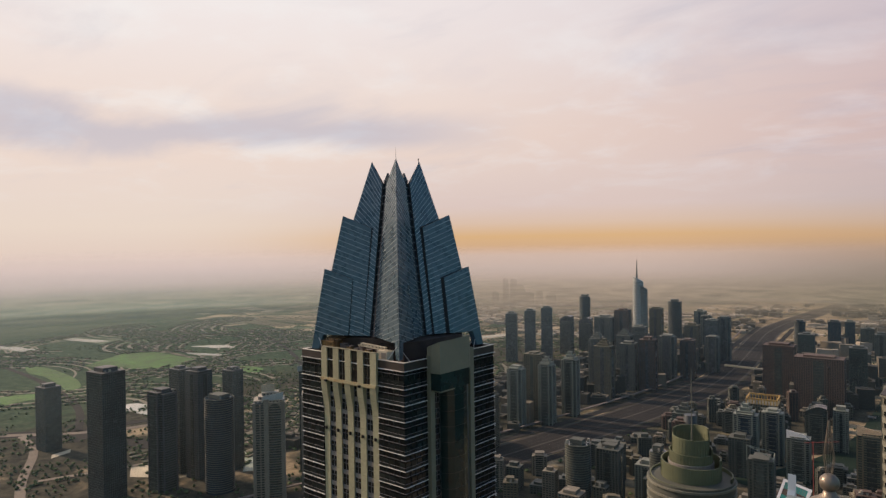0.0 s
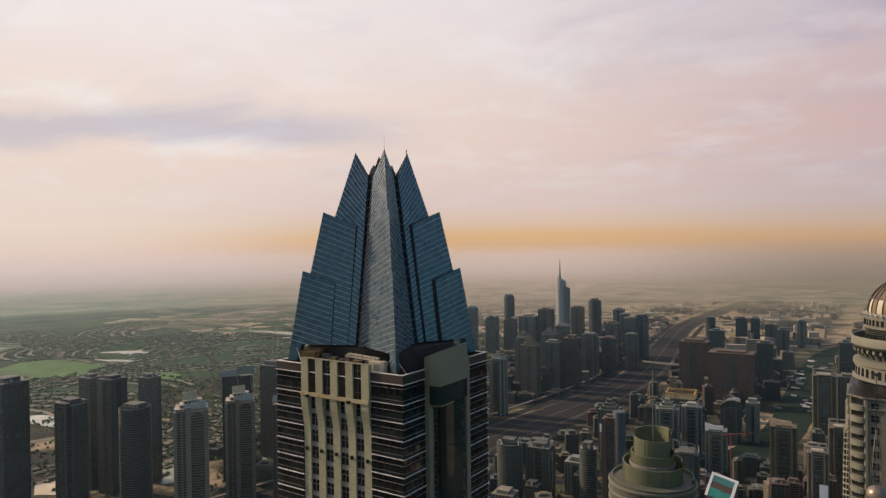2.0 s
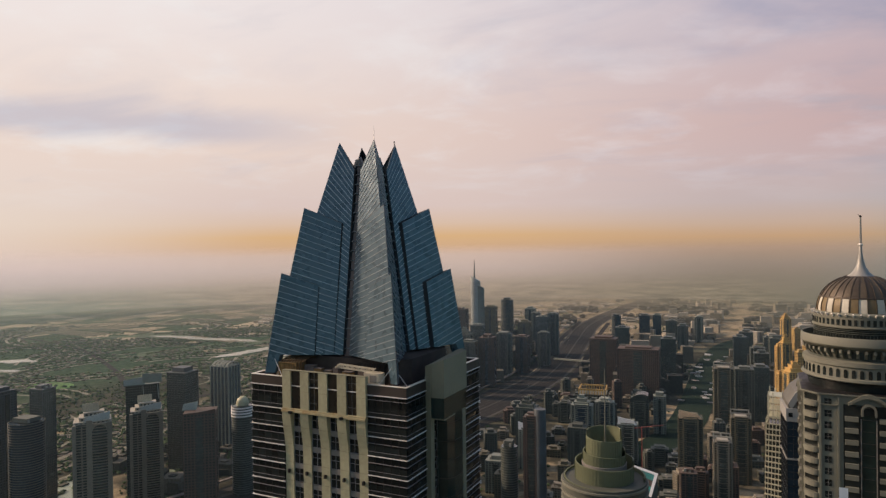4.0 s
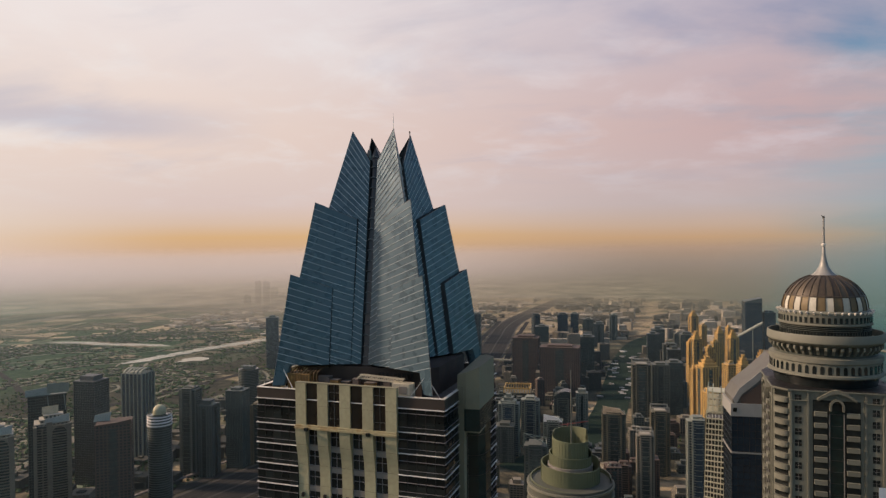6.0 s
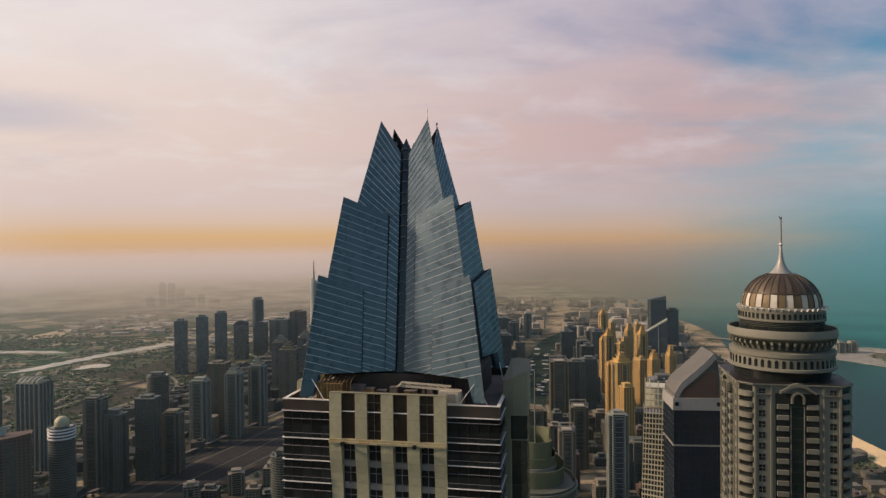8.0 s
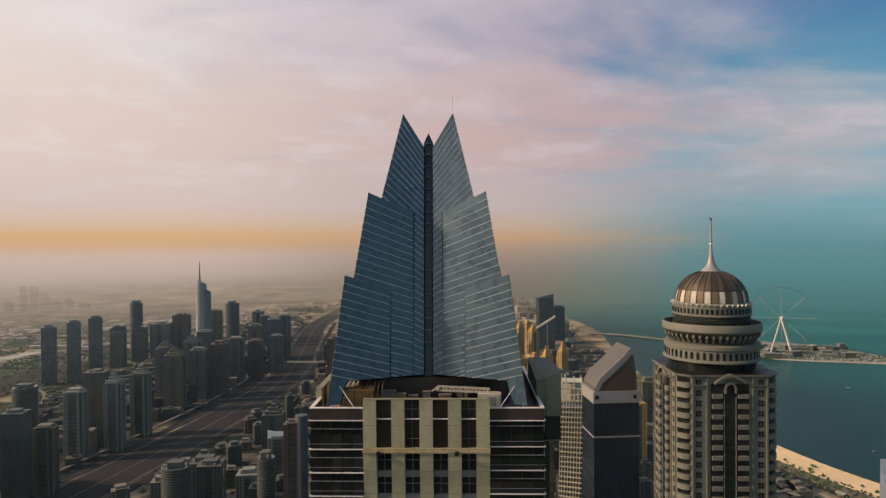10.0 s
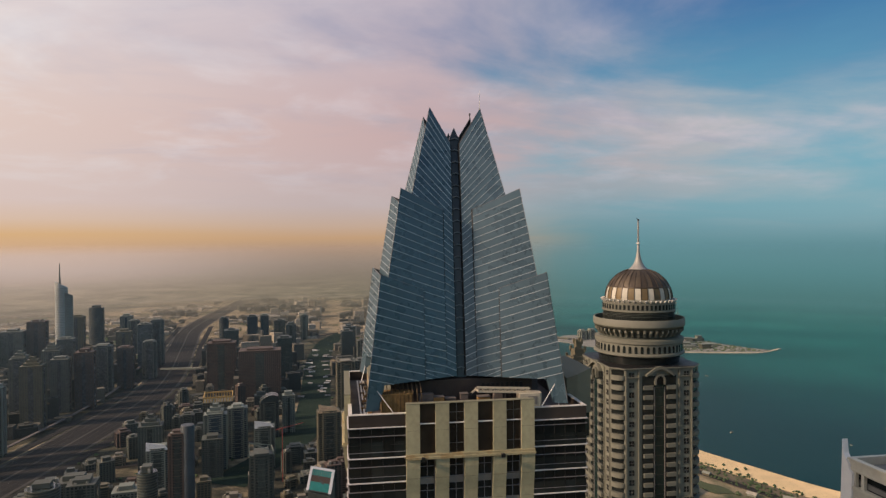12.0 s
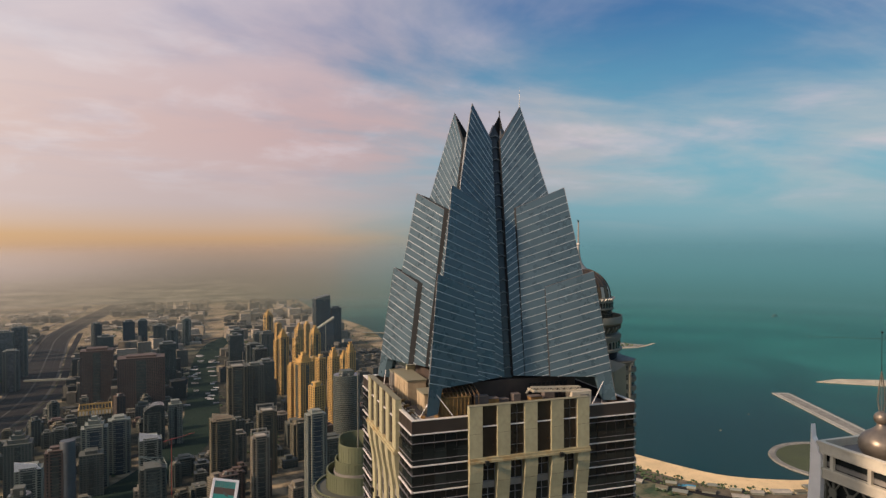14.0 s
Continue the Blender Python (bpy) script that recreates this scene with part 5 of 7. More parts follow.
for k in range(4):
    turn = pose(0, 0, 0, 0, 0, 90 * k) @ Matrix.Translation((0, -FD, 0))
    # flat dark panel on the wall, standing in for a recess
    bm = bmesh.new()
    box(bm, -6.9, 6.9, -0.12, 0.2, 0, 352.6)
    part("glass_recess", bm, dark_glass, domed, "flat dark glass panel in place of a recess").matrix_basis = turn
    # the arched window head under a low gable
    bm = bmesh.new()
    pts = [(2.15 * math.cos(a), 350.8 + 2.5 * math.sin(a)) for a in np.linspace(0, math.pi, 13)]
    inn = [(1.55 * math.cos(a), 350.8 + 1.8 * math.sin(a)) for a in np.linspace(0, math.pi, 13)]
    for (a, b), (c, d) in zip(zip(pts, pts[1:]), zip(inn, inn[1:])):
        solid(bm, [(a[0], -1.3, a[1]), (b[0], -1.3, b[1]), (d[0], -1.3, d[1]), (c[0], -1.3, c[1])], (0, 1.5, 0))
    for sgn in (-1, 1):
        box(bm, sgn * 1.85 - 0.3, sgn * 1.85 + 0.3, -1.25, 0.2, 349.3, 350.8)
    bmesh.ops.remove_doubles(bm, verts=bm.verts, dist=0.01)
    part("arch", bm, stone, domed, "stone arch over the glazed bay").matrix_basis = turn
    bm = bmesh.new()
    for sgn in (-1, 1):
        solid(bm, [(0, -1.4, 356.3), (sgn * 2.0, -1.4, 355.9), (sgn * 5.6, -1.4, 353.4), (sgn * 5.6, -1.4, 352.5), (sgn * 2.0, -1.4, 354.7), (0, -1.4, 355.1)], (0, 1.6, 0))
    part("gable", bm, stone, domed, "low stone gable").matrix_basis = turn
    for x in (-2.1, 2.1):
        bm = bmesh.new()
        box(bm, x - 0.13, x + 0.13, -0.5, 0.1, 0, 348.3)
        part("slim_pier", bm, stone_dark, domed).matrix_basis = turn
    bm = bmesh.new()
    box(bm, -1.95, 1.95, -0.3, 0.0, 0, 349.5)
    bay = part("glass_bay", bm, green_glass, domed, "dark green glazed centre bay")
    bay.matrix_basis = turn
    bm = bmesh.new()
    for z in lev:
        box(bm, -1.95, 1.95, -0.38, -0.28, z - 1.2, z - 1.05)
    part("bay_rail", bm, black_metal, bay, kind="stuff")
    for x in (-8.3, 8.3, -13.4, 13.4):
        bm = bmesh.new()
        box(bm, x - 0.3, x + 0.3, -0.45, 0.2, 0, 355.6)
        part("pilaster", bm, stone, domed).matrix_basis = turn
    deep = bmesh.new()
    slabs = bmesh.new()
    for i, z in enumerate(lev):
        for x in (-11.2, 11.2):
            if z > 262:
                piece("window", sq_pane, domed, turn @ Matrix.Translation((x, -0.05, z)))
                piece("window_frame", sq_bars, domed, turn @ Matrix.Translation((x, -0.05, z)))
            else:
                box(deep, x - 1.0, x + 1.0, -0.1, 0.2, z - 1.05, z + 1.05)
        for x in (-4.7, 4.7):
            if z > 350:
                continue
            if z > 262:
                piece("balcony", flat_bal, domed, turn @ Matrix.Translation((x, 0, z)))
            else:
                box(slabs, x - 1.85, x + 1.85, -1.0, 0.1, z - 1.85, z - 0.65)
    part("window", deep, dark_glass, domed, kind="stuff").matrix_basis = turn
    part("balcony", slabs, stone, domed, kind="stuff").matrix_basis = turn
    for z in (353.4, 350.0, 303, 265):
        for a, b in ((-13.8, -8.2), (8.2, 13.8)):
            bm = bmesh.new()
            box(bm, a, b, -0.6, 0.1, z + 2.0, z + 2.3)
            part("string_course", bm, stone, domed).matrix_basis = turn
    # chamfered corner with rounded balconies
    corner = pose(0, 0, 0, 0, 0, 90 * k + 45) @ Matrix.Translation((0, -(FH + FD) / math.sqrt(2), 0))
    for z in lev:
        if z > 256:
            piece("balcony_door", bal_pane, domed, corner @ Matrix.Translation((0, 0, z)))
            piece("balcony", bal, domed, corner @ Matrix.Translation((0, 0, z)))
    deep = bmesh.new()
    for z in lev:
        if z <= 256:
            prism(deep, arc[::-1], z - 1.85, z - 0.1)
    part("balcony", deep, stone, domed, kind="stuff").matrix_basis = corner


# ---- the tower with the ball and the white wings ----
EX, EY = -22.6, 121.8
balled = thing("ball_topped_skyscraper", "slim skyscraper with white roof frames, wings and a bronze ball", "skyscraper", pose(EX, EY, 0))
SOUTH = -15.0
bm = bmesh.new()
box(bm, -6.6, 6.6, SOUTH + 1.2, 8.0, 0, 357.4)
part("body", bm, dark_glass, balled, "dark glass body")
for z, h, out in ((357.4, 2.6, 0.0), (352.0, 2.4, 0.1), (345.2, 1.6, -0.5), (338.0, 1.6, -0.5)):
    bm = bmesh.new()
    box(bm, -8.0 - out, -7.1, SOUTH, 9.0, z, z + h), box(bm, 7.1, 8.0 + out, SOUTH, 9.0, z, z + h)
    box(bm, -7.1, 7.1, SOUTH, SOUTH + 0.9, z, z + h), box(bm, -7.1, 7.1, 8.1, 9.0, z, z + h)
    beam = part("roof_frame", bm, cream_frame, balled, "cream frame beam")
    bm = bmesh.new()
    box(bm, -8.25 - out, -7.9 - out, SOUTH - 0.2, 9.1, z + h - 0.45, z + h - 0.05)
    box(bm, -8.12 - out, -7.9 - out, SOUTH - 0.1, 9.05, z + 0.1, z + 0.4)
    part("moulding", bm, cream_frame, beam)
for y in (7.6, 5.4, -3.6, -9.0, SOUTH + 0.8):
    bm = bmesh.new()
    box(bm, -7.9, -7.2, y - 0.4, y + 0.4, 354.4, 357.4)
    part("post", bm, cream_frame, balled)
    bm = bmesh.new()
    box(bm, -7.3, -6.7, y - 0.3, y + 0.3, 339.6, 352.0)
    part("post", bm, stone, balled)
bm = bmesh.new()
box(bm, -7.05, -6.62, SOUTH + 0.9, 8.1, 354.6, 355.6)
part("balustrade", bm, stone_dark, balled)
for y in np.linspace(SOUTH + 2.8, 5.4, 5):
    for z in (346.9, 339.7):
        bm = bmesh.new()
        bar(bm, (-7.4, y - 1.9, z), (-7.4, y + 1.9, z + 5.0), 0.32), bar(bm, (-7.4, y + 1.9, z), (-7.4, y - 1.9, z + 5.0), 0.32)
        bmesh.ops.create_cone(bm, cap_ends=True, segments=18, radius1=1.0, radius2=1.0, depth=0.3, matrix=pose(-7.45, y, z + 2.5, 0, 90, 0))
        part("lattice", bm, stone, balled, "pale crossed lattice")
for y0, sy in ((9.0, 1), (SOUTH, -1)):
    bm = bmesh.new()
    solid(bm, [(-8.5, y0 - sy * 0.6, 357.8), (-8.5, y0 - sy * 0.5, 358.6), (-8.5, y0 + sy * 0.9, 360.6), (-8.5, y0 + sy * 1.25, 363.4), (-8.5, y0 + sy * 1.35, 359.0),
               (-8.5, y0 + sy * 1.6, 352.0), (-8.5, y0 + sy * 2.4, 343.0), (-8.5, y0 + sy * 3.2, 336.0), (-8.5, y0 - sy * 0.6, 336.0), (-8.5, y0 - sy * 1.3, 350.0), (-8.5, y0 - sy * 1.4, 357.0)], (1.3, 0, 0))
    part("wing", bm, white_paint, balled, "pointed white wing")
bm = bmesh.new()
box(bm, -7.1, 7.1, SOUTH + 0.9, 8.1, 357.45, 358.3)
part("roof", bm, stone_dark, balled, "brown-grey roof deck")
bm = bmesh.new()
lathe(bm, [(2.7, 357.9), (3.7, 358.8), (4.25, 359.8), (4.4, 360.8), (4.25, 361.7), (3.75, 362.6), (2.9, 363.4), (1.9, 364.0), (1.1, 364.6), (0.85, 365.3), (0.01, 365.6)], 40)
part("dome", bm, ball_metal, balled, "bronze metal dome", smooth=True)
bm = bmesh.new()
bmesh.ops.create_uvsphere(bm, u_segments=28, v_segments=16, radius=1.5, matrix=pose(0, 0, 366.5))
part("ball", bm, ball_metal, balled, "bronze metal ball", smooth=True)
for i in range(8):
    bm = bmesh.new()
    a = 2 * math.pi * i / 8
    pts = [Vector((r * math.cos(a), r * math.sin(a), z)) for r, z in ((0.5, 368.0), (0.85, 370.4), (0.6, 373.0), (0.08, 376.6))]
    for p, q in zip(pts, pts[1:]):
        bar(bm, p, q, 0.075)
    part("finial_stave", bm, ball_metal, balled, "bronze stave of the open finial")
bm = bmesh.new()
bmesh.ops.create_cone(bm, cap_ends=True, segments=8, radius1=0.08, radius2=0.05, depth=9.0, matrix=pose(0, 0, 380.5))
bmesh.ops.create_icosphere(bm, subdivisions=1, radius=0.3, matrix=pose(0, 0, 385.0))
part("mast", bm, black_metal, balled)

# ---- the round tower with spiralling walls ----
SX, SY = -105.2, 285.0
spiral = thing("spiral_roof_tower", "round tower with stepped pale green spiral walls and a mast", "skyscraper", pose(SX, SY, 0))
bm = bmesh.new()
lathe(bm, [(0.01, 305), (17.6, 305), (17.6, 0)], 48)
part("body", bm, wall_grey, spiral, smooth=True)
for r, ztop, z0, a0, a1, rise in ((7.2, 325.8, 308, 20, 190, 1.0), (7.5, 323.0, 308, 185, 380, 1.5), (8.8, 317.6, 304, 0, 360, 2.2), (12.2, 313.6, 298, 0, 360, 2.6), (16.8, 307.0, 288, 0, 360, 2.4)):
    bm = bmesh.new()
    n = 48
    rows = []
    for i in range(n + 1):
        a = radians(a0 + (a1 - a0) * i / n)
        zt = ztop - rise * i / n
        rows.append([bm.verts.new((rr * math.cos(a), rr * math.sin(a), z)) for rr, z in ((r, z0), (r, zt), (r - 0.4, zt), (r - 0.4, z0))])
    for a, b in zip(rows, rows[1:]):
        for i in range(3):
            bm.faces.new((a[i], a[i + 1], b[i + 1], b[i]))
    wall = part("spiral_wall", bm, green_wall, spiral, smooth=True)
    bm = bmesh.new()
    for i in range(int(r * 5)):
        a = 2 * math.pi * i / int(r * 5)
        box_at = Vector((r * math.cos(a), r * math.sin(a), 0))
        bar(bm, (box_at.x * 1.008, box_at.y * 1.008, z0), (box_at.x * 1.008, box_at.y * 1.008, ztop - rise * i / int(r * 5)), 0.12)
    part("seam", bm, green_wall, wall, kind="stuff")
bm = bmesh.new()
lathe(bm, [(0.01, 311.8), (9.4, 311.8), (9.4, 305)], 40)
part("inner_drum", bm, stone_dark, spiral)
bm = bmesh.new()
bmesh.ops.create_cone(bm, cap_ends=True, segments=8, radius1=0.34, radius2=0.2, depth=38, matrix=pose(0.6, 0, 332))
part("mast", bm, wall_pale, spiral, "thin pale mast")
bm = bmesh.new()
for z in np.arange(8, 304, 3.6):
    lathe(bm, [(17.6, z), (18.3, z), (18.3, z + 0.9), (17.6, z + 0.9)], 36)
part("floor_slab", bm, stone, spiral, kind="stuff")


# ---- towers of the town ----
def floors(bm, w, d, z0, z1, step, out, thick):
    z = z0
    while z < z1 - thick:
        box(bm, -w / 2 - out, w / 2 + out, -d / 2 - out, d / 2 + out, z, z + thick)
        z += step


def town_tower(x, y, w, h, style="grid", wall=wall_grey, glass=town_glass, d=None, yaw=8.0, name="apartment_tower", label="", top="plant", crown=None):
    """A tower of the town with its core, floor slabs, piers and roof works."""
    d = d or w * 0.9
    names = {wall_grey: "grey", wall_dark: "dark", wall_white: "white", wall_tan: "tan", wall_gold: "golden sandstone", wall_brown: "dark brown", green_wall: "pale green", white_paint: "white", wall_slate: "slate grey", wall_light: "pale grey", wall_sand: "sandy grey", wall_pale: "haze-paled grey"}
    looks = {"grid": "with a grid of piers and recessed windows", "slab": "with projecting floor slabs and balconies", "glass": "with a sheer glass front and fine mullions", "bay": "with solid corners and a recessed balcony bay", "ribs": "with tall vertical ribs", "round": "with rounded floors and ring balconies"}
    t = thing(name, label or f"{names.get(wall, 'grey')} high-rise {looks[style]}", "tower", pose(x, y, 0, 0, 0, yaw))
    step = 3.6 if h < 160 else 4.0
    if style == "round":
        bm = bmesh.new()
        lathe(bm, [(w / 2, 0), (w / 2, h), (0.01, h)], 28)
        part("body", bm, glass, t, smooth=True)
        bm = bmesh.new()
        z = step
        while z < h:
            lathe(bm, [(w / 2, z), (w / 2 + 0.9, z), (w / 2 + 0.9, z + 1.1), (w / 2, z + 1.1)], 24)
            z += step
        part("floor_slab", bm, wall, t, kind="stuff")
    else:
        bm = bmesh.new()
        if style == "slab":
            box(bm, -w / 2, w / 2, -d * 0.34, d * 0.34, 0, h), box(bm, -w * 0.31, w * 0.31, -d / 2, d / 2, 0, h + 3)
        else:
            box(bm, -w / 2, w / 2, -d / 2, d / 2, 0, h)
        part("body", bm, glass, t)
        bm = bmesh.new()
        if style == "slab":
            floors(bm, w, d * 0.68, step, h, step, 0.9, 1.2)
            floors(bm, w * 0.62, d, step, h + 3, step, 0.9, 1.2)
        elif style == "grid":
            floors(bm, w, d, step, h, step, 0.45, 1.5)
        else:
            floors(bm, w, d, step, h, step, 0.18, 0.5)
        part("floor_slab", bm, wall, t, kind="stuff")
        bm = bmesh.new()
        pw, out = {"slab": (2.4, 1.0), "grid": (1.6, 0.6), "glass": (0.35, 0.25), "bay": (w * 0.3, 1.0), "ribs": (2.0, 1.6)}[style]
        n = {"slab": 2, "grid": max(3, int(w / 4.6)), "glass": max(4, int(w / 3.2)), "bay": 1, "ribs": 5}[style]
        if style == "slab":
            for px, py in ((-w / 2, -d * 0.34), (w / 2, -d * 0.34), (w / 2, d * 0.34), (-w / 2, d * 0.34), (-w * 0.31, -d / 2), (w * 0.31, -d / 2), (w * 0.31, d / 2), (-w * 0.31, d / 2)):
                box(bm, px - 1.1, px + 1.1, py - 1.1, py + 1.1, 0, h + 1.5)
        for i in range(n + 1 if style != "slab" else 0):
            px = -w / 2 + w * i / n
            box(bm, px - pw / 2, px + pw / 2, -d / 2 - out, -d / 2 + 0.3, 0, h + 1), box(bm, px - pw / 2, px + pw / 2, d / 2 - 0.3, d / 2 + out, 0, h + 1)
        n2 = max(2, int(n * d / w))
        for i in range(n2 + 1 if style != "slab" else 0):
            py = -d / 2 + d * i / n2
            box(bm, -w / 2 - out, -w / 2 + 0.3, py - pw / 2, py + pw / 2, 0, h + 1), box(bm, w / 2 - 0.3, w / 2 + out, py - pw / 2, py + pw / 2, 0, h + 1)
        part("pier", bm, wall, t, kind="stuff")
        if style in ("slab", "grid") and w > 20 and h > 50:
            bm = bmesh.new()
            gw = w * (0.17 if style == "slab" else 0.11)
            gd = d / 2 + (1.1 if style == "slab" else 0.75)
            box(bm, -gw, gw, -gd, gd, 0, h - 4)
            if style == "grid":
                box(bm, -w / 2 - 0.75, w / 2 + 0.75, -d * 0.13, d * 0.13, 0, h - 4)
            strip_part = part("glass_strip", bm, glass, t)
            bm = bmesh.new()
            for z in np.arange(step * 2, h - 5, step * 2):
                box(bm, -gw, gw, -gd - 0.15, gd + 0.15, z, z + 0.5)
            part("strip_line", bm, wall, strip_part, kind="stuff")
        bm = bmesh.new()
        if style == "slab":
            box(bm, -w / 2 - 0.9, w / 2 + 0.9, -d * 0.34 - 0.9, d * 0.34 + 0.9, h, h + 1.4), box(bm, -w * 0.31 - 0.9, w * 0.31 + 0.9, -d / 2 - 0.9, d / 2 + 0.9, h + 3, h + 4.2)
        else:
            box(bm, -w / 2 - 0.6, w / 2 + 0.6, -d / 2 - 0.6, d / 2 + 0.6, h, h + 1.4)
        part("parapet", bm, wall, t)
    rnd = random.Random(int(x * 7 + y * 3))
    if top == "plant":
        bm = bmesh.new()
        a, b = rnd.uniform(0.45, 0.7) * w / 2, rnd.uniform(0.45, 0.7) * d / 2
        box(bm, -a, a, -b, b, h + 0.9, h + rnd.uniform(5, 9))
        plant = part("roof_plant", bm, wall, t)
        bm = bmesh.new()
        for i in range(4):
            ux, uy = rnd.uniform(-0.7, 0.7) * w / 2, rnd.uniform(-0.7, 0.7) * d / 2
            box(bm, ux - 1.6, ux + 1.6, uy - 1.6, uy + 1.6, h + 0.9, h + rnd.uniform(2.5, 6.5))
        part("roof_unit", bm, roof_pale, t, kind="stuff")
    elif top == "frame":
        bm = bmesh.new()
        box(bm, -w * 0.3, w * 0.3, -d * 0.3, d * 0.3, h + 1.3, h + 4.5)
        part("roof_plant", bm, roof_pale, t)
        for sy in (-1, 1):
            for sx in (-1, 1):
                bm = bmesh.new()
                box(bm, sx * w * 0.47 - 0.8, sx * w * 0.47 + 0.8, sy * d * 0.47 - 0.8, sy * d * 0.47 + 0.8, h + 1.3, h + 9.2)
                part("frame_post", bm, roof_pale, t)
            bm = bmesh.new()
            box(bm, -w * 0.47 - 0.8, w * 0.47 + 0.8, sy * d * 0.47 - 0.7, sy * d * 0.47 + 0.7, h + 9.2, h + 11)
            part("frame_beam", bm, roof_pale, t, "pale roof frame beam")
    elif top == "steps":
        for i, s in enumerate((0.74, 0.48, 0.26)):
            bm = bmesh.new()
            box(bm, -w / 2 * s, w / 2 * s, -d / 2 * s, d / 2 * s, h + 0.9 + i * 6, h + 7 + i * 6)
            part("roof_step", bm, wall, t)
            bm = bmesh.new()
            box(bm, -0.8, 0.8, -0.8, 0.8, h + 5 + i * 6, h + 9 + i * 6)
            spike = mesh_of("pinnacle", bm, wall)
            for sx in (-1, 1):
                for sy in (-1, 1):
                    piece("pinnacle", spike, t, Matrix.Translation((sx * w / 2 * s, sy * d / 2 * s, 0)))
    elif top == "slope":
        bm = bmesh.new()
        prism(bm, [(-w / 2, -d / 2), (w / 2, -d / 2), (w / 2, d / 2), (-w / 2, d / 2)], h + 0.9, [h + 4, h + 16, h + 16, h + 4])
        part("sloped_roof", bm, wall, t)
    elif top == "dome":
        bm = bmesh.new()
        r = w * 0.29
        lathe(bm, [(r * math.cos(a), h + 5 + r * math.sin(a)) for a in np.linspace(0, 1.55, 9)] [::-1] + [(r, h + 0.9)], 24)
        part("dome", bm, cream_panel, t, smooth=True)
    elif top == "arcs":
        for i in range(5):
            bm = bmesh.new()
            px = -w / 2 + w * (i + 0.5) / 5
            turn_a = np.linspace(0, math.pi, 10)
            outer = [(px - w / 18, d / 2 * math.cos(a), h + 1 + 9 * math.sin(a)) for a in turn_a]
            inner = [(px - w / 18, (d / 2 - 1.4) * math.cos(a), h + 1 + 7.6 * math.sin(a)) for a in turn_a]
            rows = [[bm.verts.new(p) for p in (o, q, (q[0] + w / 9, q[1], q[2]), (o[0] + w / 9, o[1], o[2]))] for o, q in zip(outer, inner)]
            for a, b in zip(rows, rows[1:]):
                for j in range(4):
                    bm.faces.new((a[j], a[(j + 1) % 4], b[(j + 1) % 4], b[j]))
            bm.faces.new(rows[0]), bm.faces.new(rows[-1][::-1])
            part("roof_arch", bm, wall, t)
    elif top == "curve":
        bm = bmesh.new()
        arc = [(-w / 2, h + 0.9)] + [(-w / 2 + w * u, h + 2 + 0.45 * w * math.sin(math.pi * (0.1 + 0.6 * u))) for u in np.linspace(0, 1, 9)] + [(w / 2, h + 0.9)]
        solid(bm, [(px, -d / 2, z) for px, z in arc], (0, d, 0))
        part("curved_roof", bm, glass, t)
    elif top == "fin":
        bm = bmesh.new()
        solid(bm, [(-w / 2, -d / 2, h + 0.9), (w / 2, -d / 2, h + 0.9), (w / 2 * 0.6, -d / 2, h + 9), (-w / 2, -d / 2, h + 15)], (0, 1.2, 0))
        part("roof_screen", bm, white_paint if crown is None else crown, t)
    return t


# far towers' glass, lightened so that its colour carries the haze
mist_glass = material("hazed_glass", (0.065, 0.072, 0.078), 0.25, 0.1, 0.3, 0.2, 0.03, 0.0, 0.3)
# inland towers beyond the park
town_tower(-1493, 504, 36, 127, "glass", wall_slate)
town_tower(-1126, 466, 44, 206, "glass", wall_slate, top="plant")
town_tower(-1090, 542, 40, 162, "slab", wall_slate)
town_tower(-1150, 606, 28, 186, "glass", wall_slate)
town_tower(-1096, 612, 33, 188, "grid", wall_slate)
town_tower(-1007, 598, 46, 155, "round", wall_grey, blue_glass, label="broad rounded dark high-rise with close floor lines")
town_tower(-1090, 676, 27, 180, "glass", wall_slate)
screen_teal = material("screen_teal", (0.25, 0.275, 0.24), 0.45, 0.0, 0.12, 0.3, 0.05)


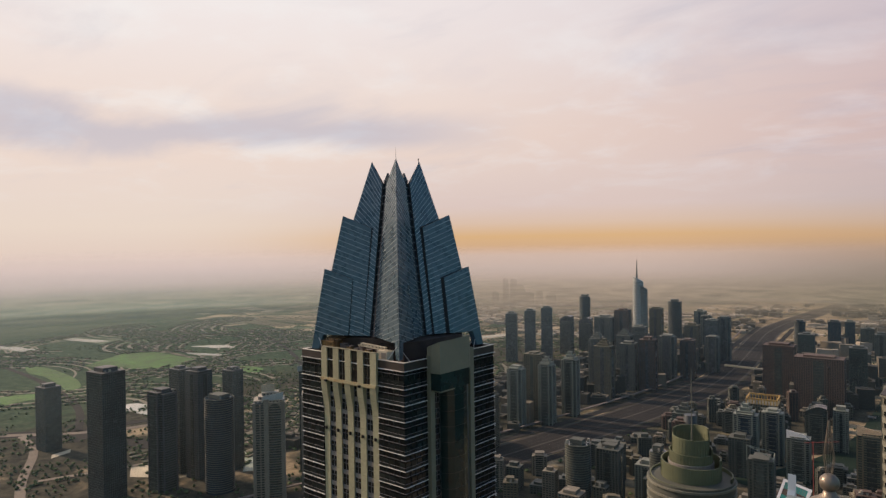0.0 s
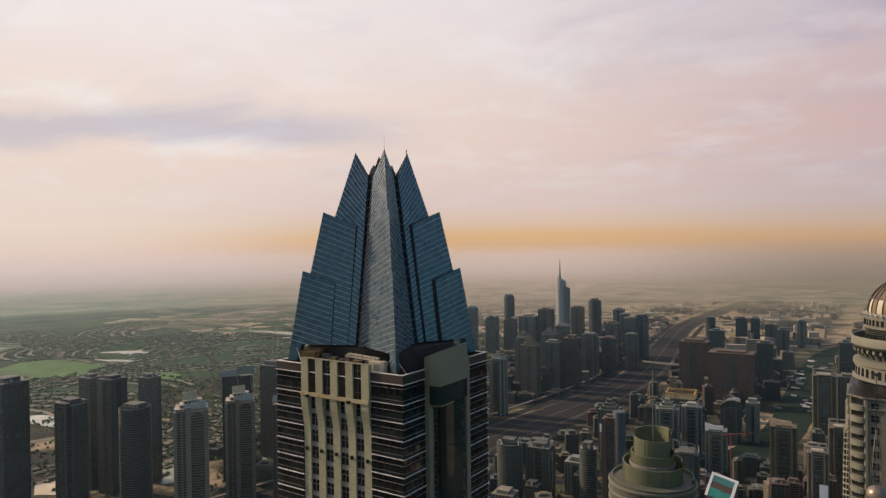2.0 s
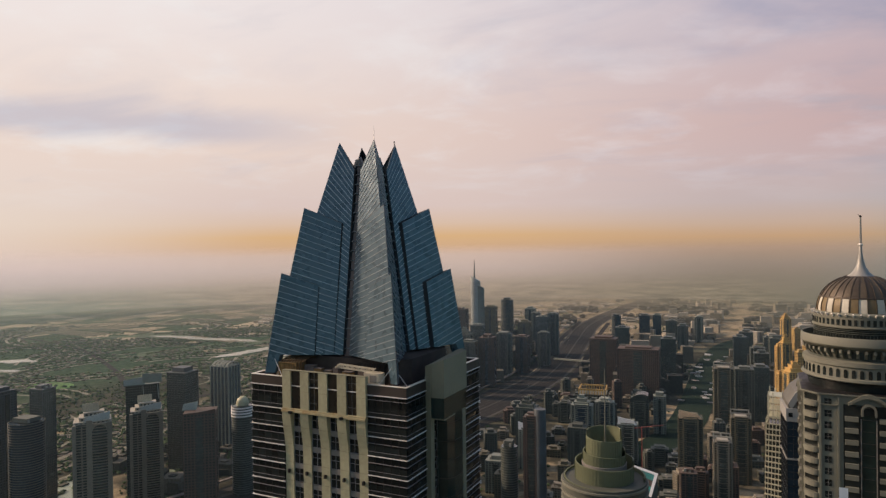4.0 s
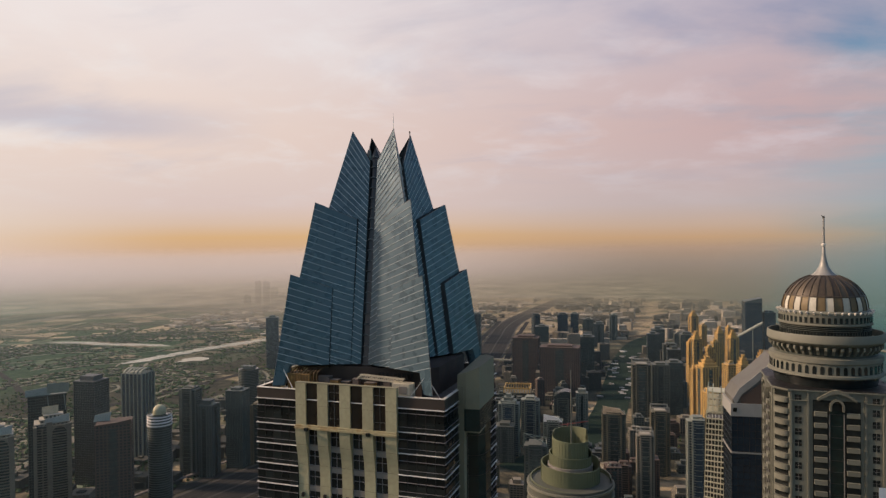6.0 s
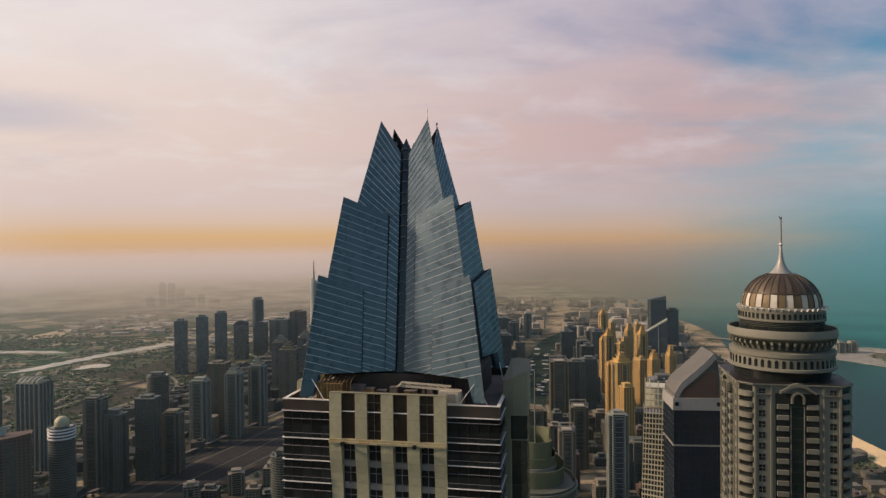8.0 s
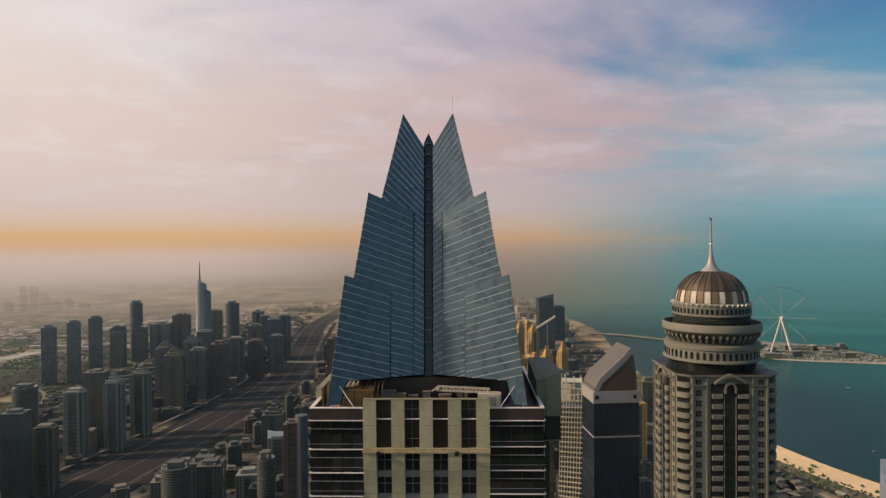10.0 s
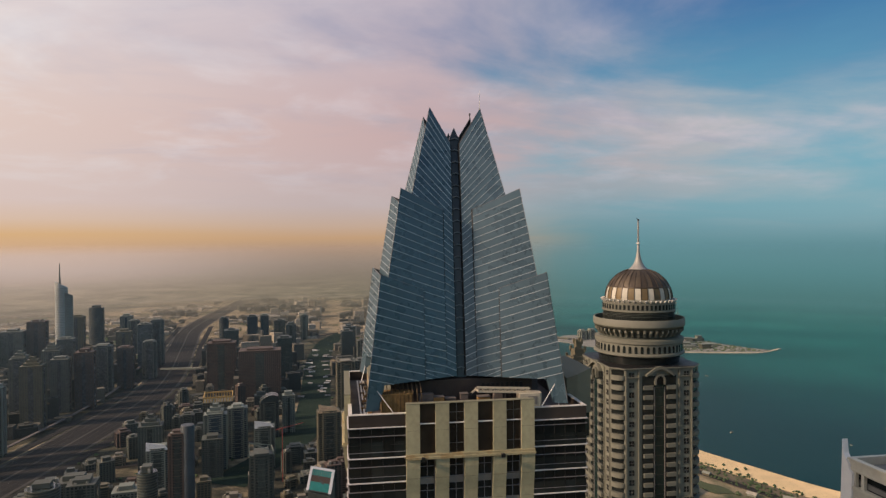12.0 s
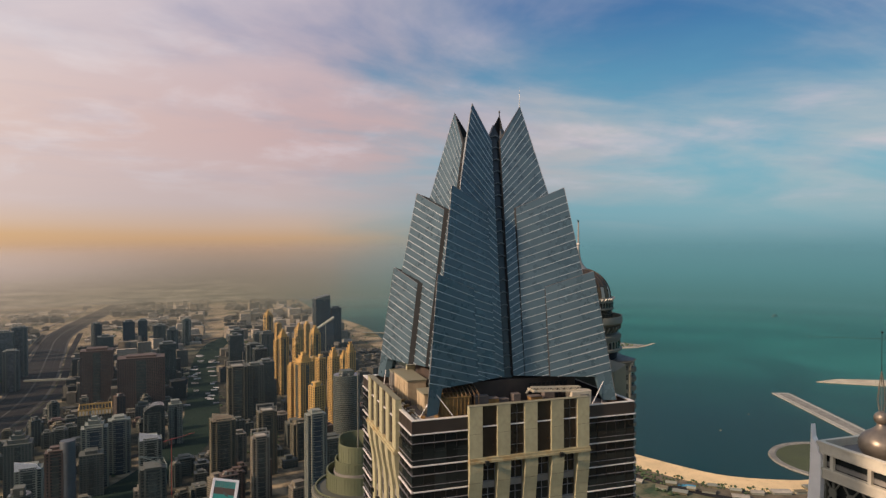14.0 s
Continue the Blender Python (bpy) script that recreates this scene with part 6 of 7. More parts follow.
def twin_bay_tower(x, y, h, yaw):
    """A residential tower with pale columns, two balcony bays, an arched bay head, a sandy penthouse and slanted roof screens."""
    t = thing("residential_tower", "sandy grey high-rise with two balcony bays and slanted roof screens", "tower", pose(x, y, 0, 0, 0, yaw))
    bm = bmesh.new()
    box(bm, -22, 22, -16, 18, 0, h)
    part("body", bm, town_glass, t)
    for cx, half, top in ((-20.5, 2.2, h + 1), (-3.5, 3.4, h + 6), (20.0, 2.8, h + 2), (-12, 0.8, h - 2)):
        bm = bmesh.new()
        box(bm, cx - half, cx + half, -19.2, -15.5, 0, top)
        part("column", bm, wall_sand, t)
    for x0, x1, out in ((-18, -7.2, 1.8), (0.2, 16.8, 3.0)):
        bm = bmesh.new()
        for z in np.arange(3.6, h - 9, 3.6):
            box(bm, x0, x1, -16 - out, -15.8, z, z + 1.1)
        part("balcony", bm, wall_sand, t, kind="stuff")
    bm = bmesh.new()
    arch = [(8.5 + 8.3 * math.cos(a), h - 9 + 8.3 * math.sin(a)) for a in np.linspace(0, math.pi, 13)]
    solid(bm, [(px, -19.0, z) for px, z in [(16.9, h + 1), (0.1, h + 1), (0.1, h - 9)] + arch[::-1][1:-1] + [(16.9, h - 9)]], (0, 2.6, 0))
    part("bay_head", bm, wall_sand, t, "pale arched head of the balcony bay")
    bm = bmesh.new()
    floors(bm, 44, 34, 3.6, h, 3.6, 0.3, 0.9)
    bmesh.ops.translate(bm, vec=(0, 1, 0), verts=bm.verts)
    part("floor_slab", bm, wall_sand, t, kind="stuff")
    house = None
    for x0, x1, y0, y1, z0, z1 in ((-21, 21, -12, 17, 0, 3.5), (-15, 17, -7, 15, 3.5, 8), (-10, 13, -3, 13, 8, 13)):
        bm = bmesh.new()
        box(bm, x0, x1, y0, y1, h + z0, h + z1 - 1), box(bm, x0 - 0.8, x1 + 0.8, y0 - 0.8, y1 + 0.8, h + z1 - 1, h + z1)
        house = part("penthouse", bm, roof_pale, t, "sandy set-back roof storey")
        bm = bmesh.new()
        for px in np.arange(x0 + 2, x1 - 2, 5.0):
            box(bm, px, px + 2.6, y0 - 0.12, y0 + 0.2, h + z0 + 0.8, h + z1 - 1.6)
        part("window", bm, town_glass, house, kind="stuff")
    bm = bmesh.new()
    solid(bm, [(-9, -17.5, h + 3), (20, -17.5, h + 5.5), (21, -14.5, h + 15), (-8, -14.5, h + 10)], (0, 0.7, 0))
    part("roof_screen", bm, screen_teal, t, "pale teal slanted roof screen")
    bm = bmesh.new()
    solid(bm, [(-12, 4, h + 13), (8, 4, h + 13), (8, 6, h + 24), (-12, 6, h + 23)], (0, 0.7, 0))
    part("roof_screen", bm, sun_warm_plaster, t, "cream roof screen")
    for px in (-6, 18):
        bm = bmesh.new()
        bar(bm, (px, -16, h + 1), (px, -15.2, h + 11), 0.7)
        part("post", bm, roof_pale, t)
    return t


twin_bay_tower(-836, 578, 178, 52)
twin_bay_tower(-886, 703, 158, 50)
screened = town_tower(-974, 770, 50, 180, "glass", wall_dark, town_glass, top="none", d=40, yaw=50, label="dark glass high-rise under two pale tilted roof screens")
for x0, x1, z0, z1, z2 in ((-28, 4, 0.5, 10, 13), (0, 29, 3, 18, 17)):
    bm = bmesh.new()
    solid(bm, [(x0, -19, 180 + z0), (x1, -19, 180 + z0), (x1, -17.5, 180 + z2), (x0, -17.5, 180 + z1)], (0, 0.8, 0))
    part("roof_screen", bm, screen_teal if x0 < -20 else wall_light, screened, "pale tilted roof screen")
for px in (2, 24):
    bm = bmesh.new()
    bar(bm, (px, -21.2, 180 - 24), (px - 2, -19.4, 180 + 4), 0.8)
    part("screen_leg", bm, screen_teal, screened)
town_tower(-1006, 883, 40, 176, "glass", wall_slate)
brown_block = town_tower(-776, 704, 42, 168, "grid", wall_brown, top="none", yaw=40, label="dark brown high-rise with a rising roof edge and a pale screen")
bm = bmesh.new()
solid(bm, [(-22, -20, 168 + 1.4), (22, -20, 168 + 1.4), (22, -20, 168 + 7), (8, -20, 168 + 4.5), (-22, -20, 168 + 2.4)], (0, 1.0, 0))
part("roof_edge", bm, wall_brown, brown_block)
bm = bmesh.new()
solid(bm, [(-26, 6, 168 + 1.4), (-6, 6, 168 + 1.4), (-4, 8, 168 + 13), (-24, 8, 168 + 10)], (0, 0.8, 0))
part("roof_screen", bm, screen_teal, brown_block, "pale teal roof screen")
town_tower(-1042, 1026, 42, 160, "ribs", wall_white, blue_glass, top="arcs", label="blue glass high-rise with white ribs and a row of roof arches")
ringed = town_tower(-817, 833, 34, 144, "round", wall_dark, top="dome", label="round dark high-rise with white rings and a domed roof")
for i in range(4):
    bm = bmesh.new()
    z = 128 + i * 4.4
    lathe(bm, [(17.0, z), (18.6, z), (18.6, z + 2.0), (17.0, z + 2.0)], 28)
    part("white_ring", bm, white_slab, ringed, smooth=True)
town_tower(-866, 962, 30, 152, "slab", wall_grey)
town_tower(-840, 975, 30, 124, "grid", wall_dark)
town_tower(-816, 1028, 32, 140, "glass", wall_dark)
town_tower(-973, 1284, 44, 124, "round", wall_dark)
town_tower(-791, 1063, 30, 106, "slab", wall_tan)
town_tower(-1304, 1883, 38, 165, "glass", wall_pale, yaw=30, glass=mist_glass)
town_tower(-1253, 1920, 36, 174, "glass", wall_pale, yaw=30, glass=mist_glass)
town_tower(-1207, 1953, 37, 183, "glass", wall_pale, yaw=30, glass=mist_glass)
town_tower(-834, 1220, 34, 128, "slab", wall_white)
town_tower(-845, 1312, 38, 148, "grid", wall_tan, label="tan high-rise with tall vertical window bands")
town_tower(-793, 1281, 32, 132, "slab", wall_white, top="steps")
town_tower(-788, 1377, 35, 130, "slab", wall_white, top="steps")
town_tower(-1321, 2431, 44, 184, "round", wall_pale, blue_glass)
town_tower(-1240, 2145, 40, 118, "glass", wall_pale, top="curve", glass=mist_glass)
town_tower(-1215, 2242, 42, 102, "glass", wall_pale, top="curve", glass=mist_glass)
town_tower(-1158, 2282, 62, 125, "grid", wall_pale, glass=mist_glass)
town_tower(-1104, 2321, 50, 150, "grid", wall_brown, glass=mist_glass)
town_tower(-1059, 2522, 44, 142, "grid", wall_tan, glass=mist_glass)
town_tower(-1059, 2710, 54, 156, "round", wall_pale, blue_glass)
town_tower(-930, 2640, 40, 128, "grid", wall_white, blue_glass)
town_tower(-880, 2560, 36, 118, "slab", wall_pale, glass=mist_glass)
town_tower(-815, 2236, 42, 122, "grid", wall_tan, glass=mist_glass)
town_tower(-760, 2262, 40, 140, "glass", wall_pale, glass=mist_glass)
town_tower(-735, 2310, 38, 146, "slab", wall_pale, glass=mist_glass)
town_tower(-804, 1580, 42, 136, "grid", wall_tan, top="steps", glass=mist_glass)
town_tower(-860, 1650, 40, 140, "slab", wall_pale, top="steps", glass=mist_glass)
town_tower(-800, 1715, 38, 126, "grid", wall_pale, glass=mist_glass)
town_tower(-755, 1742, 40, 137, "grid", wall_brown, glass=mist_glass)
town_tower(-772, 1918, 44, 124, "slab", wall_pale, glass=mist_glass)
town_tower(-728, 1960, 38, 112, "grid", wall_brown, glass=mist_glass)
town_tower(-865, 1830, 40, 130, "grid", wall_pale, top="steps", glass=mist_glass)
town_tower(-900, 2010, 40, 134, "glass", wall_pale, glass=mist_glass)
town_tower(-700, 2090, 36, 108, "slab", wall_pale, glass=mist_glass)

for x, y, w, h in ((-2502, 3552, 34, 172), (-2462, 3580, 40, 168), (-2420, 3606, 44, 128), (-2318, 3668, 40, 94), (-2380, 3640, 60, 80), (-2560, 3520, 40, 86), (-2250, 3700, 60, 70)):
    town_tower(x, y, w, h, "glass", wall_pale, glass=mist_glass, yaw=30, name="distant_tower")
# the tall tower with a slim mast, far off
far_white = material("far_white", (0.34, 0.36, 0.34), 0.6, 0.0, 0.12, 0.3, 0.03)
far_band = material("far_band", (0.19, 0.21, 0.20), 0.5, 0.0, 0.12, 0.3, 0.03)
far_shafts = thing("tall_far_tower", "tall pale blue-grey tower with twin curved shafts and a mast", "skyscraper", pose(-955, 2140, 0, 0, 0, 20))
for sx, hh, r in ((-6, 288, 17), (8, 262, 16)):
    bm = bmesh.new()
    pts = [(sx + r * math.cos(a), 0.75 * r * math.sin(a)) for a in np.linspace(0, 2 * math.pi, 25)[:-1]]
    prism(bm, pts, 0, [hh - 0.55 * (px - sx + r) for px, _ in pts])
    part("shaft", bm, far_white if sx < 0 else wall_pale, far_shafts, smooth=True)
    bm = bmesh.new()
    for z in np.arange(6, hh - 18, 5.0):
        lathe(bm, [(r, z), (r + 0.6, z), (r + 0.6, z + 2.0), (r, z + 2.0)], 20, cx=sx)
    bmesh.ops.scale(bm, vec=(1, 0.75, 1), verts=bm.verts)
    part("floor_band", bm, far_band, far_shafts, kind="stuff")
bm = bmesh.new()
bmesh.ops.create_cone(bm, cap_ends=True, segments=10, radius1=3.2, radius2=0.8, depth=62, matrix=pose(-10, 0, 312))
part("mast", bm, wall_pale, far_shafts)

# along the marina
town_tower(-451, 1845, 70, 136, "grid", wall_brown, yaw=4, d=46)
town_tower(-340, 1740, 100, 130, "grid", wall_brown, yaw=4, d=50, label="broad dark brown hotel block with close window bands")
town_tower(-300, 1986, 40, 124, "glass", wall_dark)
for x, y, w, h, st, wa, gl in ((-588, 2686, 36, 107, "round", wall_grey, blue_glass), (-490, 2756, 40, 103, "glass", wall_dark, blue_glass), (-446, 2787, 32, 103, "glass", wall_white, blue_glass),
                               (-380, 2700, 40, 92, "grid", wall_grey, town_glass), (-330, 2620, 36, 84, "grid", wall_dark, town_glass), (-290, 2800, 30, 98, "slab", wall_white, town_glass),
                               (-540, 2560, 50, 76, "glass", wall_dark, town_glass)):
    town_tower(x, y, w, h, st, wa, gl)
town_tower(-359, 1240, 38, 97, "slab", wall_white, blue_glass, top="steps")
town_tower(-330, 1300, 34, 92, "slab", wall_white, blue_glass)
town_tower(-274, 1235, 34, 72, "slab", wall_white, town_glass, top="fin")
town_tower(-285, 1423, 36, 70, "slab", wall_grey, town_glass, top="curve")
town_tower(-248, 1448, 24, 79, "grid", wall_white)
arcade_block = town_tower(-400, 1500, 60, 62, "grid", wall_tan, label="tan block with an arcaded roof storey coloured sunlit gold", top="none")
# arcade in gold: sun on the tan roof storey is put into the colour
bm = bmesh.new()
for sy in (-1, 1):
    box(bm, -30, 30, sy * 26 - 1, sy * 26 + 1, 72, 75)
for sx in (-1, 1):
    box(bm, sx * 29 - 1, sx * 29 + 1, -25, 25, 72, 75)
part("arcade_lintel", bm, wall_gold, arcade_block)
for i in range(11):
    for sy in (-1, 1):
        bm = bmesh.new()
        box(bm, -29 + i * 5.8 - 0.9, -29 + i * 5.8 + 0.9, sy * 26 - 0.8, sy * 26 + 0.8, 63, 72)
        part("arcade_pier", bm, wall_gold, arcade_block)
# roof screen in peach: its sunlit tone is put into the colour
town_tower(-158, 1150, 36, 116, "slab", wall_tan, top="fin", crown=material("sunlit_peach", (0.58, 0.42, 0.26), 0.8))
town_tower(-507, 905, 38, 98, "round", wall_grey)
town_tower(-478, 955, 34, 84, "grid", wall_grey)
town_tower(-357, 1200, 0.1 + 33, 66, "grid", wall_grey)
drum_dark = material("drum_dark", (0.03, 0.04, 0.046), 0.5, 0.0, 0.3, 0.3, 0.05)
drum_tower = town_tower(-343, 897, 21, 158, "slab", wall_brown, label="brown slab high-rise with a dark glass drum at its corner")
bm = bmesh.new()
lathe(bm, [(8.5, 0), (8.5, 170), (8.0, 171), (0.01, 171)], 32, cx=12, cy=-3)
part("glass_drum", bm, drum_dark, drum_tower, "dark blue glass drum", smooth=True)
lattice_tower = town_tower(-238, 884, 28, 132, "slab", wall_grey, top="none", label="grey high-rise under a sloping triangular roof frame")
for a, b, w in (((-15, -15, 152), (15, -13, 138), 0.9), ((15, -13, 138), (13, 15, 138), 0.9), ((13, 15, 138), (-15, -15, 152), 0.9), ((-15, -15, 133), (-15, -15, 152), 1.0), ((-5, -14.3, 147.3), (3.5, 4.8, 142.8), 0.5),
                ((5, -13.6, 142.6), (9, 8, 140), 0.5), ((15, -13, 133), (15, -13, 138), 0.9), ((13, 15, 133), (13, 15, 138), 0.9)):
    bm = bmesh.new()
    bar(bm, a, b, w)
    part("roof_frame", bm, wall_light, lattice_tower, "pale steel roof frame")
town_tower(-388, 925, 24, 104, "round", wall_grey, town_glass, top="plant", label="round grey high-rise with a flat roof and plant")
town_tower(-469, 1243, 38, 82, "grid", wall_grey, top="steps")
town_tower(-430, 1140, 34, 70, "slab", wall_white, top="fin")
town_tower(-520, 1040, 40, 60, "grid", wall_grey)
town_tower(-440, 1010, 34, 52, "grid", wall_white)
town_tower(-128, 1510, 38, 134, "slab", wall_tan, top="frame")
town_tower(-90, 1560, 36, 128, "grid", wall_grey)
town_tower(-60, 1640, 34, 120, "glass", wall_dark)
town_tower(-104, 1055, 24, 108, "slab", wall_sand, top="frame")
town_tower(-85, 1210, 30, 108, "slab", wall_tan, top="frame")
town_tower(-40, 2350, 34, 92, "grid", wall_grey)
town_tower(-110, 2420, 40, 96, "glass", wall_dark)
town_tower(-20, 2250, 40, 104, "grid", wall_grey)
town_tower(-120, 2180, 36, 112, "glass", wall_dark)
town_tower(-70, 2080, 38, 96, "slab", wall_grey)
town_tower(-60, 1900, 34, 110, "glass", wall_dark)
town_tower(-330, 2260, 40, 70, "grid", wall_grey)

# the golden beach residences
gold = "golden sandstone high-rise with stepped roof and window grid"
for x, y, w, h, top in ((-6, 1812, 22, 152, "steps"), (-20, 1818, 13, 142, "plant"), (13, 2690, 27, 116, "steps"), (43, 2599, 20, 92, "plant"), (67, 2096, 20, 132, "steps"), (96, 2143, 14, 142, "plant"),
                        (22, 1744, 14, 142, "plant"), (82, 1843, 22, 154, "steps"), (-7, 1147, 19, 160, "plant"), (0, 1394, 32, 158, "steps"), (-22, 1404, 13, 150, "plant"), (70, 1452, 18, 154, "steps"),
                        (96, 1392, 15, 174, "steps"), (51, 1515, 17, 142, "plant"), (36, 1858, 14, 112, "plant"), (50, 2010, 16, 118, "plant"), (60, 1700, 18, 110, "plant"), (146, 1760, 18, 96, "steps")):
    town_tower(x, y, w, h, "grid", wall_gold, town_glass, label=gold, top=top, yaw=26)
slope_tower = thing("slant_roof_tower", "dark glass tower with a pale slanting roof edge", "tower", pose(160, 2285, 0, 0, 0, -4))
bm = bmesh.new()
prism(bm, [(-42, -16), (42, -16), (42, 16), (-42, 16)], 0, [88, 140, 140, 88])
part("body", bm, blue_glass, slope_tower)
bm = bmesh.new()
solid(bm, [(-43, -17, 87), (43, -17, 141), (43, -17, 146), (-43, -17, 91)], (0, 34, 0))
part("roof_edge", bm, wall_light, slope_tower, "pale slanting roof slab")
bm = bmesh.new()
for z in np.arange(8, 86, 4.2):
    box(bm, -42.3, 42.3, -16.3, 16.3, z, z + 0.6)
part("floor_line", bm, wall_dark, slope_tower, kind="stuff")
bm = bmesh.new()
box(bm, 14, 16, -17.2, -16, 0, 122)
part("fin", bm, wall_light, slope_tower)
town_tower(206, 2598, 56, 180, "glass", wall_dark, blue_glass, top="slope")
town_tower(262, 2606, 36, 143, "glass", wall_dark, blue_glass)
town_tower(-32, 970, 26, 158, "slab", wall_white, blue_glass, label="white high-rise with close balcony slabs")
town_tower(8, 1090, 36, 86, "slab", wall_grey)
town_tower(62, 1248, 48, 156, "round", wall_grey)
town_tower(60, 920, 34, 104, "grid", wall_tan)
town_tower(96, 1000, 26, 96, "slab", wall_gold)
town_tower(110, 1130, 34, 118, "grid", wall_grey)
town_tower(54, 522, 18, 304, "slab", wall_tan, label="tall tan high-rise with close slab edges beside the domed tower", top="steps")
town_tower(300, 1500, 34, 88, "grid", wall_tan)
town_tower(195, 1180, 22, 118, "grid", wall_gold, top="plant")

# the sail-roofed tower and its twisted neighbour
sail = thing("sail_roof_tower", "blue glass tower with white bands and a curved sail roof", "skyscraper", pose(-21, 412, 0, 0, 0, 6))
bm = bmesh.new()
box(bm, -13.6, 13.6, -12, 12, 0, 311)
part("body", bm, blue_glass, sail)
sail_white = material("sail_white", (0.24, 0.245, 0.23), 0.6, 0.0, 0.12, 0.3, 0.05)
sail_skin = material("sail_skin", (0.088, 0.088, 0.078), 0.6, 0.1, 0.2, 0.3, 0.05)
bm = bmesh.new()
curve = [(-13, 311), (-13, 318), (-9.5, 324), (-2, 330.5), (5, 337), (8.5, 341), (10.5, 336), (12, 326), (13, 311)]
solid(bm, [(x, -11.8, z) for x, z in curve], (0, 23.6, 0))
part("sail_roof", bm, sail_skin, sail, "grey-brown sloping sail roof")
bm = bmesh.new()
edge = curve[1:6]
for (x0, z0), (x1, z1) in zip(edge, edge[1:]):
    solid(bm, [(x0, -12.3, z0), (x1, -12.3, z1), (x1 + 1.5, -12.3, z1 - 3.2), (x0 + 1.5, -12.3, z0 - 3.2)], (0, 0.6, 0))
part("sail_rim", bm, sail_white, sail, "pale rim of the sail roof")
bm = bmesh.new()
solid(bm, [(-9, -12.1, 315), (-9, -12.1, 319), (-1, -12.1, 325), (5, -12.1, 330), (9.5, -12.1, 330), (11, -12.1, 319), (11.4, -12.1, 315)], (0, 0.4, 0))
part("gable_panel", bm, wall_brown, sail, "brown panel under the sail")
for z, h, mat2 in ((308.5, 7.0, sail_white), (288.0, 0.8, sail_white)):
    bm = bmesh.new()
    box(bm, -14.1, 14.1, -12.6, 12.6, z, z + h)
    part("white_band", bm, mat2, sail)
for x in (-12.0, 11.0):
    bm = bmesh.new()
    box(bm, x - 1.0, x + 1.0, -12.8, -12.4, 311.0, 313.2)
    part("dark_window", bm, dark_glass, sail)
bm = bmesh.new()
for x in np.linspace(-13.6, 13.6, 10):
    box(bm, x - 0.08, x + 0.08, -12.2, -11.9, 0, 311)
for y in np.linspace(-12, 12, 9):
    box(bm, -13.8, -13.5, y - 0.08, y + 0.08, 0, 311)
for z in np.arange(4, 310, 3.8):
    box(bm, -13.75, 13.75, -12.15, 12.15, z, z + 0.18)
part("mullion", bm, black_metal, sail, kind="stuff")

twist = thing("twisted_tower", "slim twisted pale green-grey tower with a fine window grid", "skyscraper", pose(-35, 470, 0))
twist_wall = material("twist_wall", (0.48, 0.48, 0.36), 0.6, 0.0, 0.15, 0.4, 0.04)
SIDE, STEP = 8.0, 3.45
verts, faces = [], []
for i in range(85):
    for j in range(4):
        q = pose(0, 0, i * STEP, 0, 0, 20 + i * 0.76 + 90 * j)
        k = len(verts)
        for z in (0, 0.75):
            verts += [q @ Vector((-SIDE, -SIDE - 0.25, z)), q @ Vector((SIDE, -SIDE - 0.25, z)), q @ Vector((SIDE, -SIDE + 0.4, z)), q @ Vector((-SIDE, -SIDE + 0.4, z))]
        faces += [(k, k + 1, k + 5, k + 4), (k + 1, k + 2, k + 6, k + 5), (k + 3, k, k + 4, k + 7), (k + 4, k + 5, k + 6, k + 7), (k + 3, k + 2, k + 1, k)]
slab_part = new("floor_slab", raw_mesh("floor_slab", verts, faces, twist_wall))
slab_part.parent = twist
tagged(slab_part, kind="stuff")
bm = bmesh.new()
for i in range(85):
    q = pose(0, 0, i * STEP, 0, 0, 20 + i * 0.76)
    for j in range(9):
        u = -SIDE + 2 * SIDE * j / 8
        for p in ((u, -SIDE, 0), (u, SIDE, 0), (-SIDE, u, 0), (SIDE, u, 0)):
            bar(bm, q @ Vector(p), q @ Vector((p[0], p[1], STEP)), 0.42)
part("pier", bm, twist_wall, twist, kind="stuff")
bm = bmesh.new()
rows = []
for i in range(43):
    q = pose(0, 0, i * 2 * STEP, 0, 0, 20 + i * 1.52)
    rows.append([bm.verts.new(q @ Vector(p)) for p in ((-7.5, -7.5, 0), (7.5, -7.5, 0), (7.5, 7.5, 0), (-7.5, 7.5, 0))])
for a, b in zip(rows, rows[1:]):
    for i in range(4):
        bm.faces.new((a[i], a[(i + 1) % 4], b[(i + 1) % 4], b[i]))
bm.faces.new(rows[-1])
part("core", bm, town_glass, twist)
bare = random.Random(4)
q = pose(0, 0, 85 * STEP, 0, 0, 20 + 85 * 0.76)
for j in range(6):
    for k in range(4):
        bm = bmesh.new()
        u = -SIDE + 2 * SIDE * (j + 0.5) / 6
        a = q @ pose(0, 0, 0, 0, 0, 90 * k) @ Vector((u, -SIDE + 1.2, 0))
        bar(bm, a, a + Vector((0, 0, bare.uniform(6, 19))), 0.7)
        part("bare_column", bm, twist_wall, twist)
for i in range(4):
    bm = bmesh.new()
    w2 = SIDE - 1.0
    prism(bm, [tuple((q @ Vector((px, py, 0))).xy) for px, py in ((-w2, -w2), (w2, -w2), (w2, w2), (-w2, w2))], 85 * STEP + 1 + i * 4.2, 85 * STEP + 1.6 + i * 4.2)
    part("bare_slab", bm, twist_wall, twist)

# a low roof with a teal panel and a white frame
teal = thing("teal_roof_tower", "dark tower with a teal and white sloping roof", "tower", pose(-152, 688, 0))
bm = bmesh.new()
prism(bm, [(-17, -12), (5, -12), (9, 4), (-14, 3)], 0, [156, 151, 170, 175])
part("wall_shell", bm, wall_dark, teal)
slope = [Vector(p) for p in ((-14, 2, 19), (9, 4, 13), (5, -13, -5), (-18, -13, 1))]
